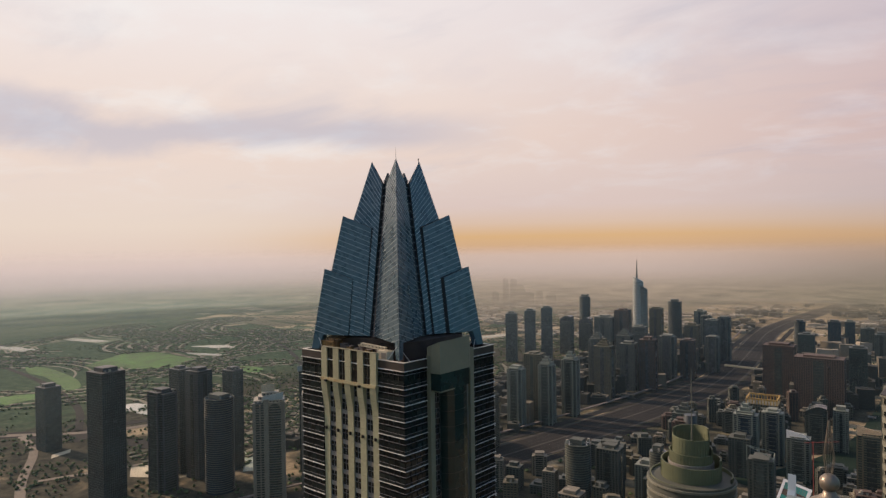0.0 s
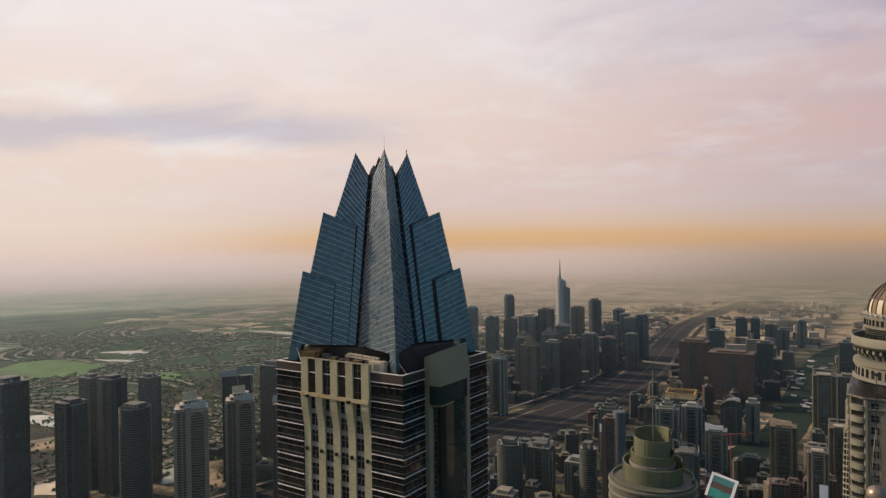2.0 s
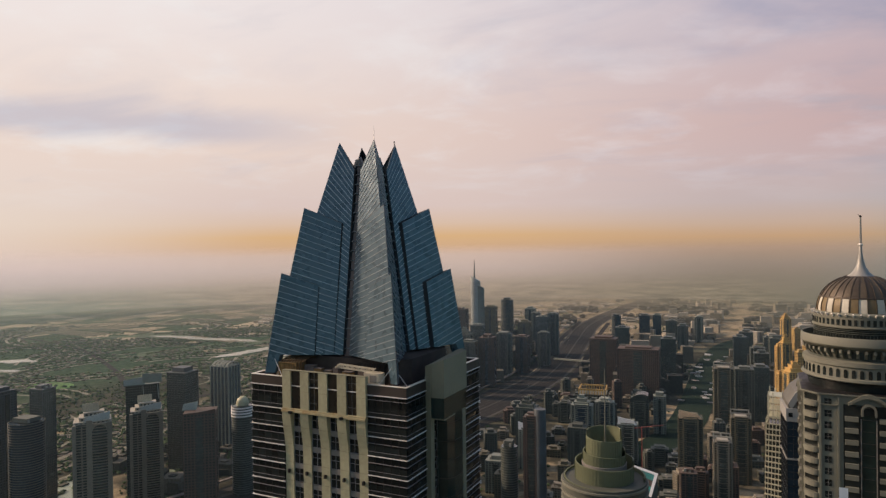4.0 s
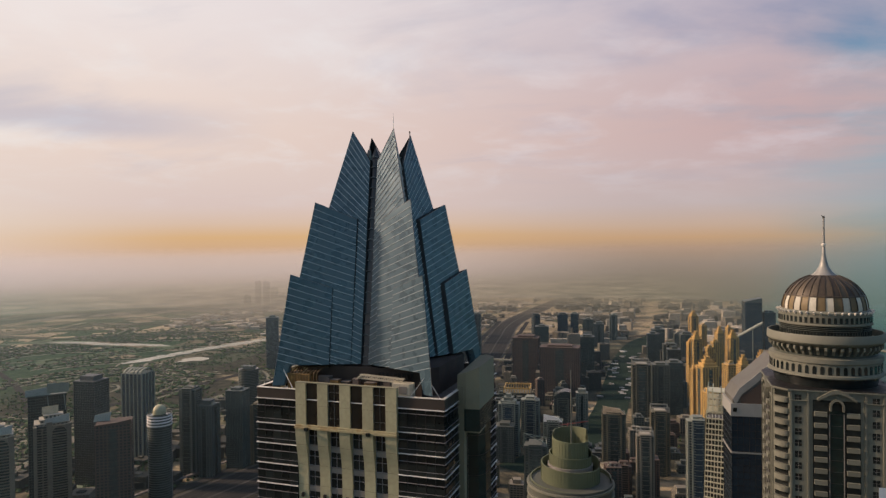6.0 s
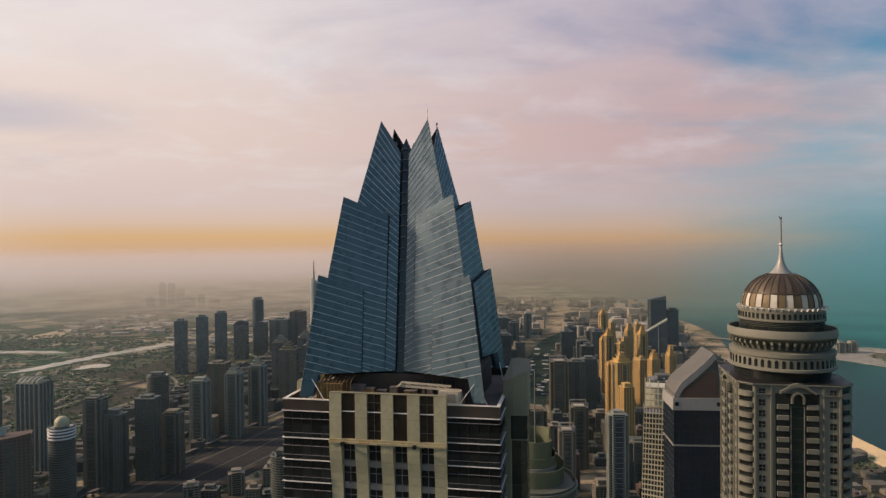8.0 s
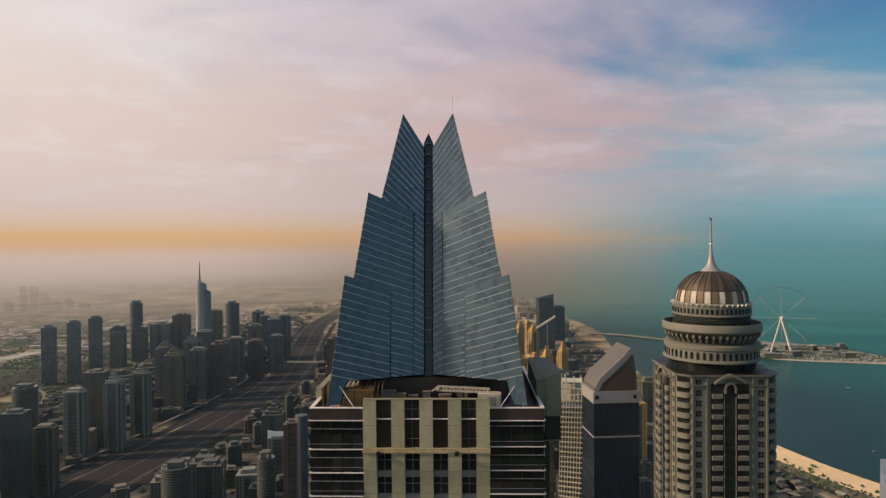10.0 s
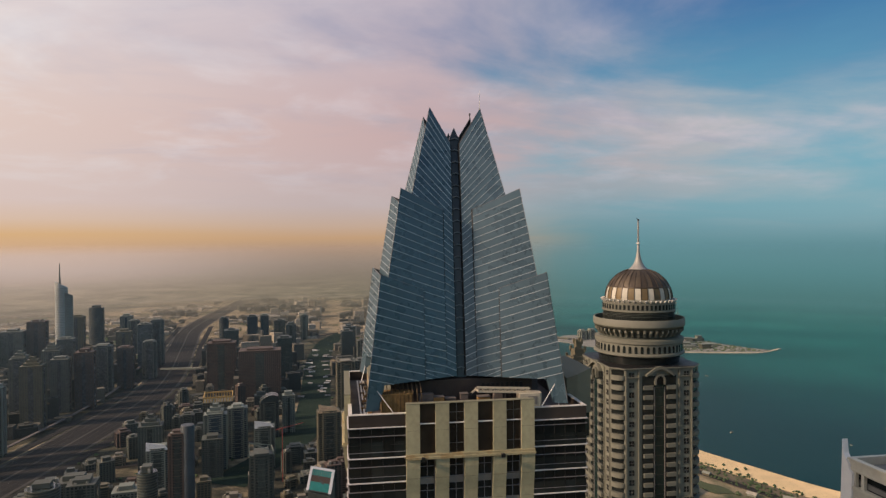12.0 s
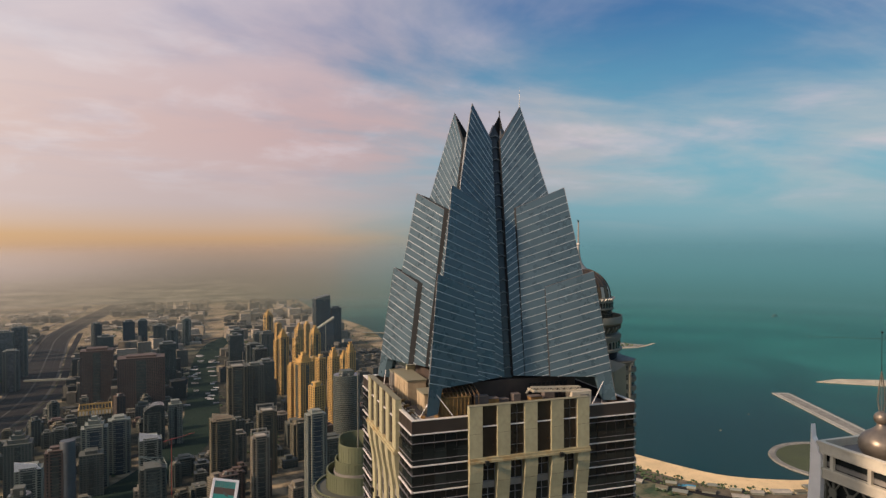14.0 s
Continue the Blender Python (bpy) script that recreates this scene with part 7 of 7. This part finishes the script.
tilt = (slope[1] - slope[0]).cross(slope[3] - slope[0]).normalized() * -1.2
plate = Vector((0, 0, 158))


def on_slope(u, v, lift=0.0):
    """A point of the sloping roof: u along its top edge, v down the slope."""
    return plate + slope[0].lerp(slope[1], u).lerp(slope[3].lerp(slope[2], u), v) + tilt * lift


def slope_patch(name, u0, u1, v0, v1, lift, mat, label):
    bm = bmesh.new()
    solid(bm, [on_slope(u0, v0, lift), on_slope(u1, v0, lift), on_slope(u1, v1, lift), on_slope(u0, v1, lift)], -tilt)
    part(name, bm, mat, teal, label)


slope_patch("roof_slope", 0, 1, 0, 1, 0.0, wall_dark, "dark sloping roof")
slope_patch("roof_panel", 0.08, 0.9, 0.08, 0.34, 0.25, teal_panel, "teal glazed roof panel")
slope_patch("roof_panel", 0.08, 0.9, 0.34, 0.6, 0.25, wall_brown, "brown roof panel")
slope_patch("roof_panel", 0.08, 0.9, 0.6, 0.96, 0.25, teal_panel, "teal glazed roof panel")
slope_patch("white_frame", -0.02, 1.02, -0.02, 0.08, 0.5, white_paint, "white roof frame bar")
slope_patch("white_frame", -0.02, 0.08, 0.08, 1.0, 0.5, white_paint, "white roof frame bar")
slope_patch("white_frame", 0.9, 1.02, 0.08, 1.0, 0.5, white_paint, "white roof frame bar")
for i in range(9):
    slope_patch("glazing_bar", 0.13 + i * 0.085, 0.145 + i * 0.085, 0.09, 0.34, 0.45, wall_light, "")

crane = thing("tower_crane", "red lattice tower crane among the marina blocks", "crane", pose(-235, 1150, 0))
bm = bmesh.new()
bar(bm, (0, 0, 0), (0, 0, 92), 1.1)
part("mast", bm, red_paint, crane)
bm = bmesh.new()
bar(bm, (-12, 0, 88), (34, 8, 96), 0.9)
part("jib", bm, red_paint, crane)

# ---- the observation wheel on the island ----
wheel = thing("observation_wheel", "giant white observation wheel with spokes on a low island", "ferris wheel", pose(986, 2330, 0, 0, 0, -27))
HUB, RAD = 130, 105
# grey rim: its fading in haze is put into the colour
bm = bmesh.new()
for i in range(64):
    a, b = 2 * math.pi * i / 64, 2 * math.pi * (i + 1) / 64
    bar(bm, (RAD * math.cos(a), 0, HUB + RAD * math.sin(a)), (RAD * math.cos(b), 0, HUB + RAD * math.sin(b)), 1.0, 1.2)
part("rim", bm, wall_grey, wheel)
for i in range(8):
    a = 2 * math.pi * (i + 0.03) / 8
    bm = bmesh.new()
    bar(bm, (4 * math.cos(a), 0, HUB + 4 * math.sin(a)), (RAD * math.cos(a), 0, HUB + RAD * math.sin(a)), 1.0, 1.6)
    part("spoke", bm, wall_light, wheel)
for i in range(16):
    a = 2 * math.pi * i / 16
    bm = bmesh.new()
    bmesh.ops.create_uvsphere(bm, u_segments=8, v_segments=6, radius=1.8, matrix=pose((RAD + 4) * math.cos(a), 0, HUB + (RAD + 4) * math.sin(a)))
    part("cabin", bm, wall_white, wheel)
for sx in (-1, 1):
    for sy in (-1, 1):
        bm = bmesh.new()
        bar(bm, (0, sy * 8, HUB), (sx * 34, sy * 30, 2), 4, 4)
        part("leg", bm, cream_frame, wheel)
bm = bmesh.new()
bmesh.ops.create_cone(bm, cap_ends=True, segments=20, radius1=5, radius2=5, depth=22, matrix=pose(0, 0, HUB, 90, 0, 0))
part("hub", bm, white_paint, wheel)

for i in range(28):
    rnd = random.Random(300 + i)
    x, y = rnd.uniform(900, 1300), rnd.uniform(2260, 2480)
    if x > 1250 and y > 2330:
        continue
    t = thing("island_pavilion", "low white building on the island", "building", pose(x, y, 2.4, 0, 0, rnd.uniform(-20, 40)), "island pavilions")
    w, d, h = rnd.uniform(18, 60), rnd.uniform(14, 28), rnd.uniform(8, 20)
    bm = bmesh.new()
    box(bm, -w / 2, w / 2, -d / 2, d / 2, 0, h)
    part("wall_shell", bm, wall_white if i % 3 else wall_tan, t)
    bm = bmesh.new()
    for z in np.arange(2.5, h - 1, 4):
        box(bm, -w / 2 - 0.2, w / 2 + 0.2, -d / 2 - 0.2, d / 2 + 0.2, z, z + 1.6)
    part("window_band", bm, town_glass, t, kind="stuff")
    bm = bmesh.new()
    box(bm, -w / 2 - 1, w / 2 + 1, -d / 2 - 1, d / 2 + 1, h, h + 1)
    part("roof", bm, wall_white if i % 4 else roof_pale, t)
for x, y, w, h in ((816, 2557, 30, 36), (856, 2563, 30, 36)):
    town_tower(x, y, w, h, "slab", wall_light, blue_glass)


# ---- crowds of small things ----
def crowd(name, boxes, mat, label, category):
    """Joins many small boxes: x, y, half w, half d, turn, z0, z1, roof rise."""
    verts, faces = [], []
    for x, y, a, b, t, z0, z1, rise in boxes:
        c, s = math.cos(t), math.sin(t)
        k = len(verts)
        for z in (z0, z1):
            for px, py in ((-a, -b), (a, -b), (a, b), (-a, b)):
                verts.append((x + px * c - py * s, y + px * s + py * c, z))
        faces += [(k, k + 1, k + 5, k + 4), (k + 1, k + 2, k + 6, k + 5), (k + 2, k + 3, k + 7, k + 6), (k + 3, k, k + 4, k + 7)]
        if rise:
            verts.append((x, y, z1 + rise))
            faces += [(k + 4, k + 5, k + 8), (k + 5, k + 6, k + 8), (k + 6, k + 7, k + 8), (k + 7, k + 4, k + 8)]
        else:
            faces.append((k + 4, k + 5, k + 6, k + 7))
    ob = new(name, raw_mesh(name, verts, faces, mat))
    return tagged(ob, label, category, kind="stuff")


def inland(x, y):
    return x < np.interp(y, [-1400, 520, 760, 1085, 1500, 2400, 3080, 3800, 4860], [4000, 1200, 900, 520, 380, 370, 400, 330, 280])


towers = [o.matrix_basis.translation for o in scene.objects if o.parent is None and o.get("category") in ("tower", "skyscraper", "building")]


def clear(x, y, r):
    if abs(x - np.interp(y, [500, 1000, 1500, 1850, 2200, 2700, 3300], [-850, -745, -668, -640, -668, -745, -820])) < 85 + r:
        return False
    if abs(x - np.interp(y, [1150, 1330, 1600, 2280, 2700], [-330, -250, -205, -215, -190])) < 42 + r and y > 1100:
        return False
    return True


rnd = random.Random(5)
villas, trees, lanes = [], [], []
wet = [(cx, cy, max(rx, ry) * 0.8) for cx, cy, rx, ry, turn in PONDS] + [(p.x, p.y, wide * 0.6) for line, wide in RIVERS for p in smooth_line(line, 4)]


def dry(x, y):
    """Clear of ponds and lagoons and of the open bank in front of them."""
    d = Vector((x + 80, y - 60)).normalized() * 45
    return all(math.hypot(x - p, y - q) > r + 22 and math.hypot(x + d.x - p, y + d.y - q) > r for p, q, r in wet)


GREENS = ((-2400, 1120, 190), (-2480, 810, 90), (-2300, 815, 95), (-2140, 790, 90), (-2060, 610, 70))


def on_plot(x, y):
    return all(math.hypot(x - p, y - q) > r for p, q, r in GREENS)


estates = []
for c in range(900):
    cx, cy, reach = rnd.uniform(-3300, -1250), rnd.uniform(380, 2900), rnd.uniform(150, 330)
    if math.hypot(cx + 80, cy - 60) > 3500 or (cx > -1600 and cy < 760) or any(math.hypot(cx - p, cy - q) < 0.6 * (reach + r) for p, q, r in estates):
        continue
    estates.append((cx, cy, reach))
    a0, span_a = rnd.uniform(0, 6.28), rnd.uniform(2.6, 5.2)
    off = rnd.uniform(0, 300)
    for ring_i in range(int(reach / 46)):
        r = reach - ring_i * 46 + off
        span_r = span_a * reach / (reach + off) * rnd.uniform(0.75, 1.0)
        ox, oy = cx - off * math.cos(a0 + span_a / 2), cy - off * math.sin(a0 + span_a / 2)
        start = a0 + span_a / 2 - span_r / 2
        lanes.append((ox, oy, r, start, span_r, rnd.uniform(3.5, 7)))
        for side in (-13, 13):
            n = int((r + side) * span_r / 23)
            for i in range(n):
                a = start + span_r * i / max(n, 1)
                x, y = ox + (r + side) * math.cos(a), oy + (r + side) * math.sin(a)
                if rnd.random() < 0.42 and dry(x, y) and on_plot(x, y):
                    villas.append((x, y, rnd.uniform(5.5, 8), rnd.uniform(5, 8), a + rnd.uniform(-0.1, 0.1), 0, rnd.uniform(2.4, 3.4), rnd.choice((0, 1.0, 1.3))))
        for i in range(int(r * span_r / 11)):
            a = start + span_r * rnd.random()
            x, y = ox + (r + 23 + rnd.uniform(-5, 5)) * math.cos(a), oy + (r + 23 + rnd.uniform(-5, 5)) * math.sin(a)
            if dry(x, y) and on_plot(x, y):
                trees.append((x, y, rnd.uniform(4.5, 8.5)))
verts, faces = [], []
for cx, cy, r, a0, span_a, half in lanes:
    n = max(6, int(r * span_a / 18))
    for i in range(n + 1):
        a = a0 + span_a * i / n
        verts += [(cx + (r - half) * math.cos(a), cy + (r - half) * math.sin(a), 0.35), (cx + (r + half) * math.cos(a), cy + (r + half) * math.sin(a), 0.35)]
        if i:
            k = len(verts) - 4
            faces.append((k, k + 1, k + 3, k + 2))
lane_mat = material("villa_lane", (0.145, 0.142, 0.10), 0.95, 0.0, 0.2, 0.03, 0.006)
tagged(new("villa_lanes", raw_mesh("villa_lanes", verts, faces, lane_mat)), "pale curved lanes between the villas", "lanes", kind="stuff")
crowd("villa_quarter", villas, villa_mix, "pale sandy villas in curved rows among trees", "houses")
low = []
near_blocks = []
for c in range(5200):
    x, y = rnd.uniform(-1150, 420), rnd.uniform(780, 4700)
    if not inland(x, y) or not clear(x, y, 14) or math.hypot(x + 80, y - 60) > 4700:
        continue
    if any(abs(p.x - x) < 34 and abs(p.y - y) < 34 for p in towers):
        continue
    if y > 2400 and noise.noise((x * 0.004, y * 0.004, 3)) < 0.05:
        continue
    hgt = rnd.uniform(6, 26) if (y > 2350 or x < -880) else rnd.choice((8, 12, 16, 20, 24, 30, 42, 55)) * rnd.uniform(0.8, 1.2)
    if x > 250:
        hgt = min(hgt, 12)
    s = rnd.uniform(9, 20)
    if y < 1760 and -720 < x < 330 and len(near_blocks) < 300:
        if all(math.hypot(x - q[0], y - q[1]) > 30 for q in near_blocks):
            near_blocks.append((x, y))
            town_tower(x, y, s * 1.5, hgt, rnd.choice(("grid", "slab", "grid")), rnd.choice((wall_grey, wall_tan, wall_brown, wall_dark, wall_grey, wall_sand)), yaw=rnd.choice((8, 14, 30)), name="mid_rise_block")
        continue
    low.append((x, y, s, s * rnd.uniform(0.6, 1.1), radians(rnd.choice((8, 8, 14, 30))) + rnd.uniform(-0.05, 0.05), 0, hgt, 0))
    if rnd.random() < 0.7:
        low.append((x + rnd.uniform(-4, 4), y + rnd.uniform(-4, 4), s * 0.35, s * 0.3, radians(8), hgt, hgt + rnd.uniform(2, 4), 0))
far_low = []
for c in range(2600):
    x, y = rnd.uniform(-2600, 330), rnd.uniform(2500, 4300)
    if inland(x + 60, y) and clear(x, y, 20) and math.hypot(x + 80, y - 60) < 4400 and noise.noise((x * 0.003, y * 0.003, 12)) > 0.0:
        far_low.append((x, y, rnd.uniform(10, 34), rnd.uniform(8, 20), radians(rnd.choice((8, 14, 30, -20))), 0, rnd.uniform(5, 14) if x < -500 else rnd.choice((8, 12, 18, 30, 46)) * rnd.uniform(0.8, 1.2), 0))
plots = []
for c in range(420):
    x, y = rnd.uniform(-3900, 330), rnd.uniform(1900, 4500)
    if not inland(x + 160, y) or math.hypot(x + 80, y - 60) > 4500 or (y < 2500 and x > -1350) or not clear(x, y, 60):
        continue
    plots.append((x, y, rnd.uniform(30, 190), rnd.uniform(12, 60), radians(rnd.choice((8, 30, -20, 98))) + rnd.uniform(-0.2, 0.2), 0, 0.2 + 0.0004 * c, 0))
plot_mix = island_material("open_plots", (0.06, 0.072, 0.045), (0.17, 0.145, 0.095), (0.42, 0.35, 0.23), 0.95)
crowd("open_plots", plots, plot_mix, "pale and dark open plots on the desert plain", "plots")
far_mix = island_material("far_walls", (0.12, 0.11, 0.085), (0.28, 0.25, 0.19), (0.5, 0.46, 0.38))
crowd("outlying_blocks", far_low, far_mix, "low pale sheds and houses on the outlying desert", "buildings")
crowd("low_town_blocks", low, block_mix, "low and mid-rise city blocks with flat roofs", "buildings")

for c in range(13000):
    x, y = rnd.uniform(-4300, 560), rnd.uniform(300, 4200)
    if math.hypot(x + 80, y - 60) > 4700 or not inland(x - 30, y) or not clear(x, y, 4):
        continue
    if x < -1300 and (noise.noise((x * 0.0016, y * 0.0016, 5)) < 0.08 or x < -3400):
        continue
    if noise.noise((x * 0.003, y * 0.003, 9)) < (-0.05 if x < -1300 or y < 2300 else 0.1) and x < 350:
        continue
    if x < -1300 and not (dry(x, y) and on_plot(x, y)):
        continue
    trees.append((x, y, rnd.uniform(3, 6.5)))
for c in range(2600):
    x, y = rnd.uniform(-1700, -780), rnd.uniform(380, 1150)
    if clear(x, y, 2) and noise.noise((x * 0.008, y * 0.008, 2)) > -0.1:
        trees.append((x, y, rnd.uniform(2.5, 5.5)))
for c in range(3600):
    x, y = rnd.uniform(-1750, -930), rnd.uniform(780, 2350)
    if clear(x, y, 4) and dry(x, y) and noise.noise((x * 0.005, y * 0.005, 31)) > -0.15:
        trees.append((x, y, rnd.uniform(2.6, 5.4)))
for c in range(1300):
    x, y = rnd.uniform(880, 1350), rnd.uniform(2180, 2520)
    if y > 2215 - (x - 1100) * 0.2 and x + 0.35 * (y - 2200) < 1350:
        trees.append((x, y, rnd.uniform(2.5, 5.5)))
for c in range(900):
    t = rnd.random()
    y = 850 + 750 * t
    x = float(np.interp(y, [850, 935, 1075, 1240, 1500], [690, 580, 512, 445, 385])) + rnd.uniform(-46, 14)
    trees.append((x, y, rnd.uniform(1.4, 3.6)))
verts, faces = [], []
for x, y, r in trees:
    k = len(verts)
    tall = min(r, 4.2)
    zc = tall * 0.8
    verts += [(x + r * rnd.uniform(0.6, 1.1) * math.cos(a), y + r * rnd.uniform(0.6, 1.1) * math.sin(a), zc * rnd.uniform(0.5, 1.2)) for a in (0.2, 1.4, 2.7, 3.9, 5.2)]
    verts += [(x + rnd.uniform(-1, 1), y + rnd.uniform(-1, 1), zc + tall * rnd.uniform(0.4, 0.8)), (x, y, 0)]
    for i in range(5):
        faces.append((k + i, k + (i + 1) % 5, k + 5))
        faces.append((k + (i + 1) % 5, k + i, k + 6))
tagged(new("far_trees", raw_mesh("far_trees", verts, faces, leaf_mix)), "dark green far trees between houses and roads", "trees", kind="stuff")

scrub_mat = material("dry_scrub", (0.10, 0.082, 0.05), 0.95, 0.0, 0.45, 0.08, 0.02)
strip("scrub_belt", [(385, 1500), (445, 1235), (508, 1050), (585, 920), (690, 830), (820, 775)], 62, 0.75, scrub_mat, "dry brown scrub ground behind the beach", "ground")
flat("club_lawn", blob(452, 1012, 42, 18, -60, 71), 1.0, olive_lawn, "dark green lawn behind the beach", "lawn")
flat("pool", blob(566, 924, 14, 6, -40, 72), 1.05, material("pool_blue", (0.06, 0.25, 0.38), 0.2), "small blue swimming pool of the beach club", "pool")
hut_roofs = (roof_pale, wall_white, wall_tan, wall_light)
for i, (x, y, a, b, turn) in enumerate(((685, 848, 14, 8, -20), (752, 846, 16, 9, -12), (520, 926, 9, 6, -50), (545, 936, 8, 5, -40), (648, 858, 9, 6, -30), (601, 905, 7, 5, -40), (580, 888, 10, 6, -42),
                                        (622, 876, 8, 5, -35), (500, 962, 7, 5, -55), (480, 1060, 6, 4, -60), (715, 838, 8, 5, -15), (560, 905, 6, 4, -40), (610, 852, 12, 7, -36), (535, 900, 11, 7, -46))):
    hut = thing("beach_pavilion", "low beach pavilion with a shallow pitched roof among scrub", "pavilion", pose(x, y, 0.9, 0, 0, turn), "beach pavilions")
    bm = bmesh.new()
    box(bm, -a, a, -b, b, 0, 3.6)
    part("wall_shell", bm, wall_tan if i % 2 else wall_white, hut)
    bm = bmesh.new()
    solid(bm, [(-a - 1, -b - 1, 3.6), (-a - 1, b + 1, 3.6), (-a - 1, 0, 6.2)], (2 * a + 2, 0, 0))
    part("roof", bm, hut_roofs[i % 4], hut)
boats = []
for c in range(34):
    y = rnd.uniform(1750, 2500)
    x = float(np.interp(y, [1600, 2280, 2700], [-205, -215, -190])) + rnd.choice((-1, 1)) * rnd.uniform(14, 36)
    boats.append((x, y, rnd.uniform(2, 3.2), rnd.uniform(6, 11), rnd.uniform(1.2, 1.9), 0.9, rnd.uniform(2.6, 4.5), 0))
crowd("moored_boats", boats, boat_mix, "white boats moored along the marina canal", "boats")
for x, y, s, t in ((665, 1281, 0.6, 30), (843, 1164, 0.45, 80), (998, 1251, 0.45, 60), (2600, 2780, 2.6, 10), (642, 1426, 0.4, 20), (923, 1820, 0.5, -60)):
    ship = thing("motor_boat", "small white motor boat on the teal sea", "boat", pose(x, y, 0.6, 0, 0, t))
    bm = bmesh.new()
    prism(bm, [(-9 * s, -2.6 * s), (5 * s, -2.6 * s), (10 * s, 0), (5 * s, 2.6 * s), (-9 * s, 2.6 * s)], -0.2, 2.4 * s)
    part("hull", bm, wall_light if s < 2 else wall_dark, ship)
    bm = bmesh.new()
    box(bm, -4 * s, 2.5 * s, -1.8 * s, 1.8 * s, 2.4 * s, 4.6 * s)
    part("cabin", bm, wall_grey, ship)
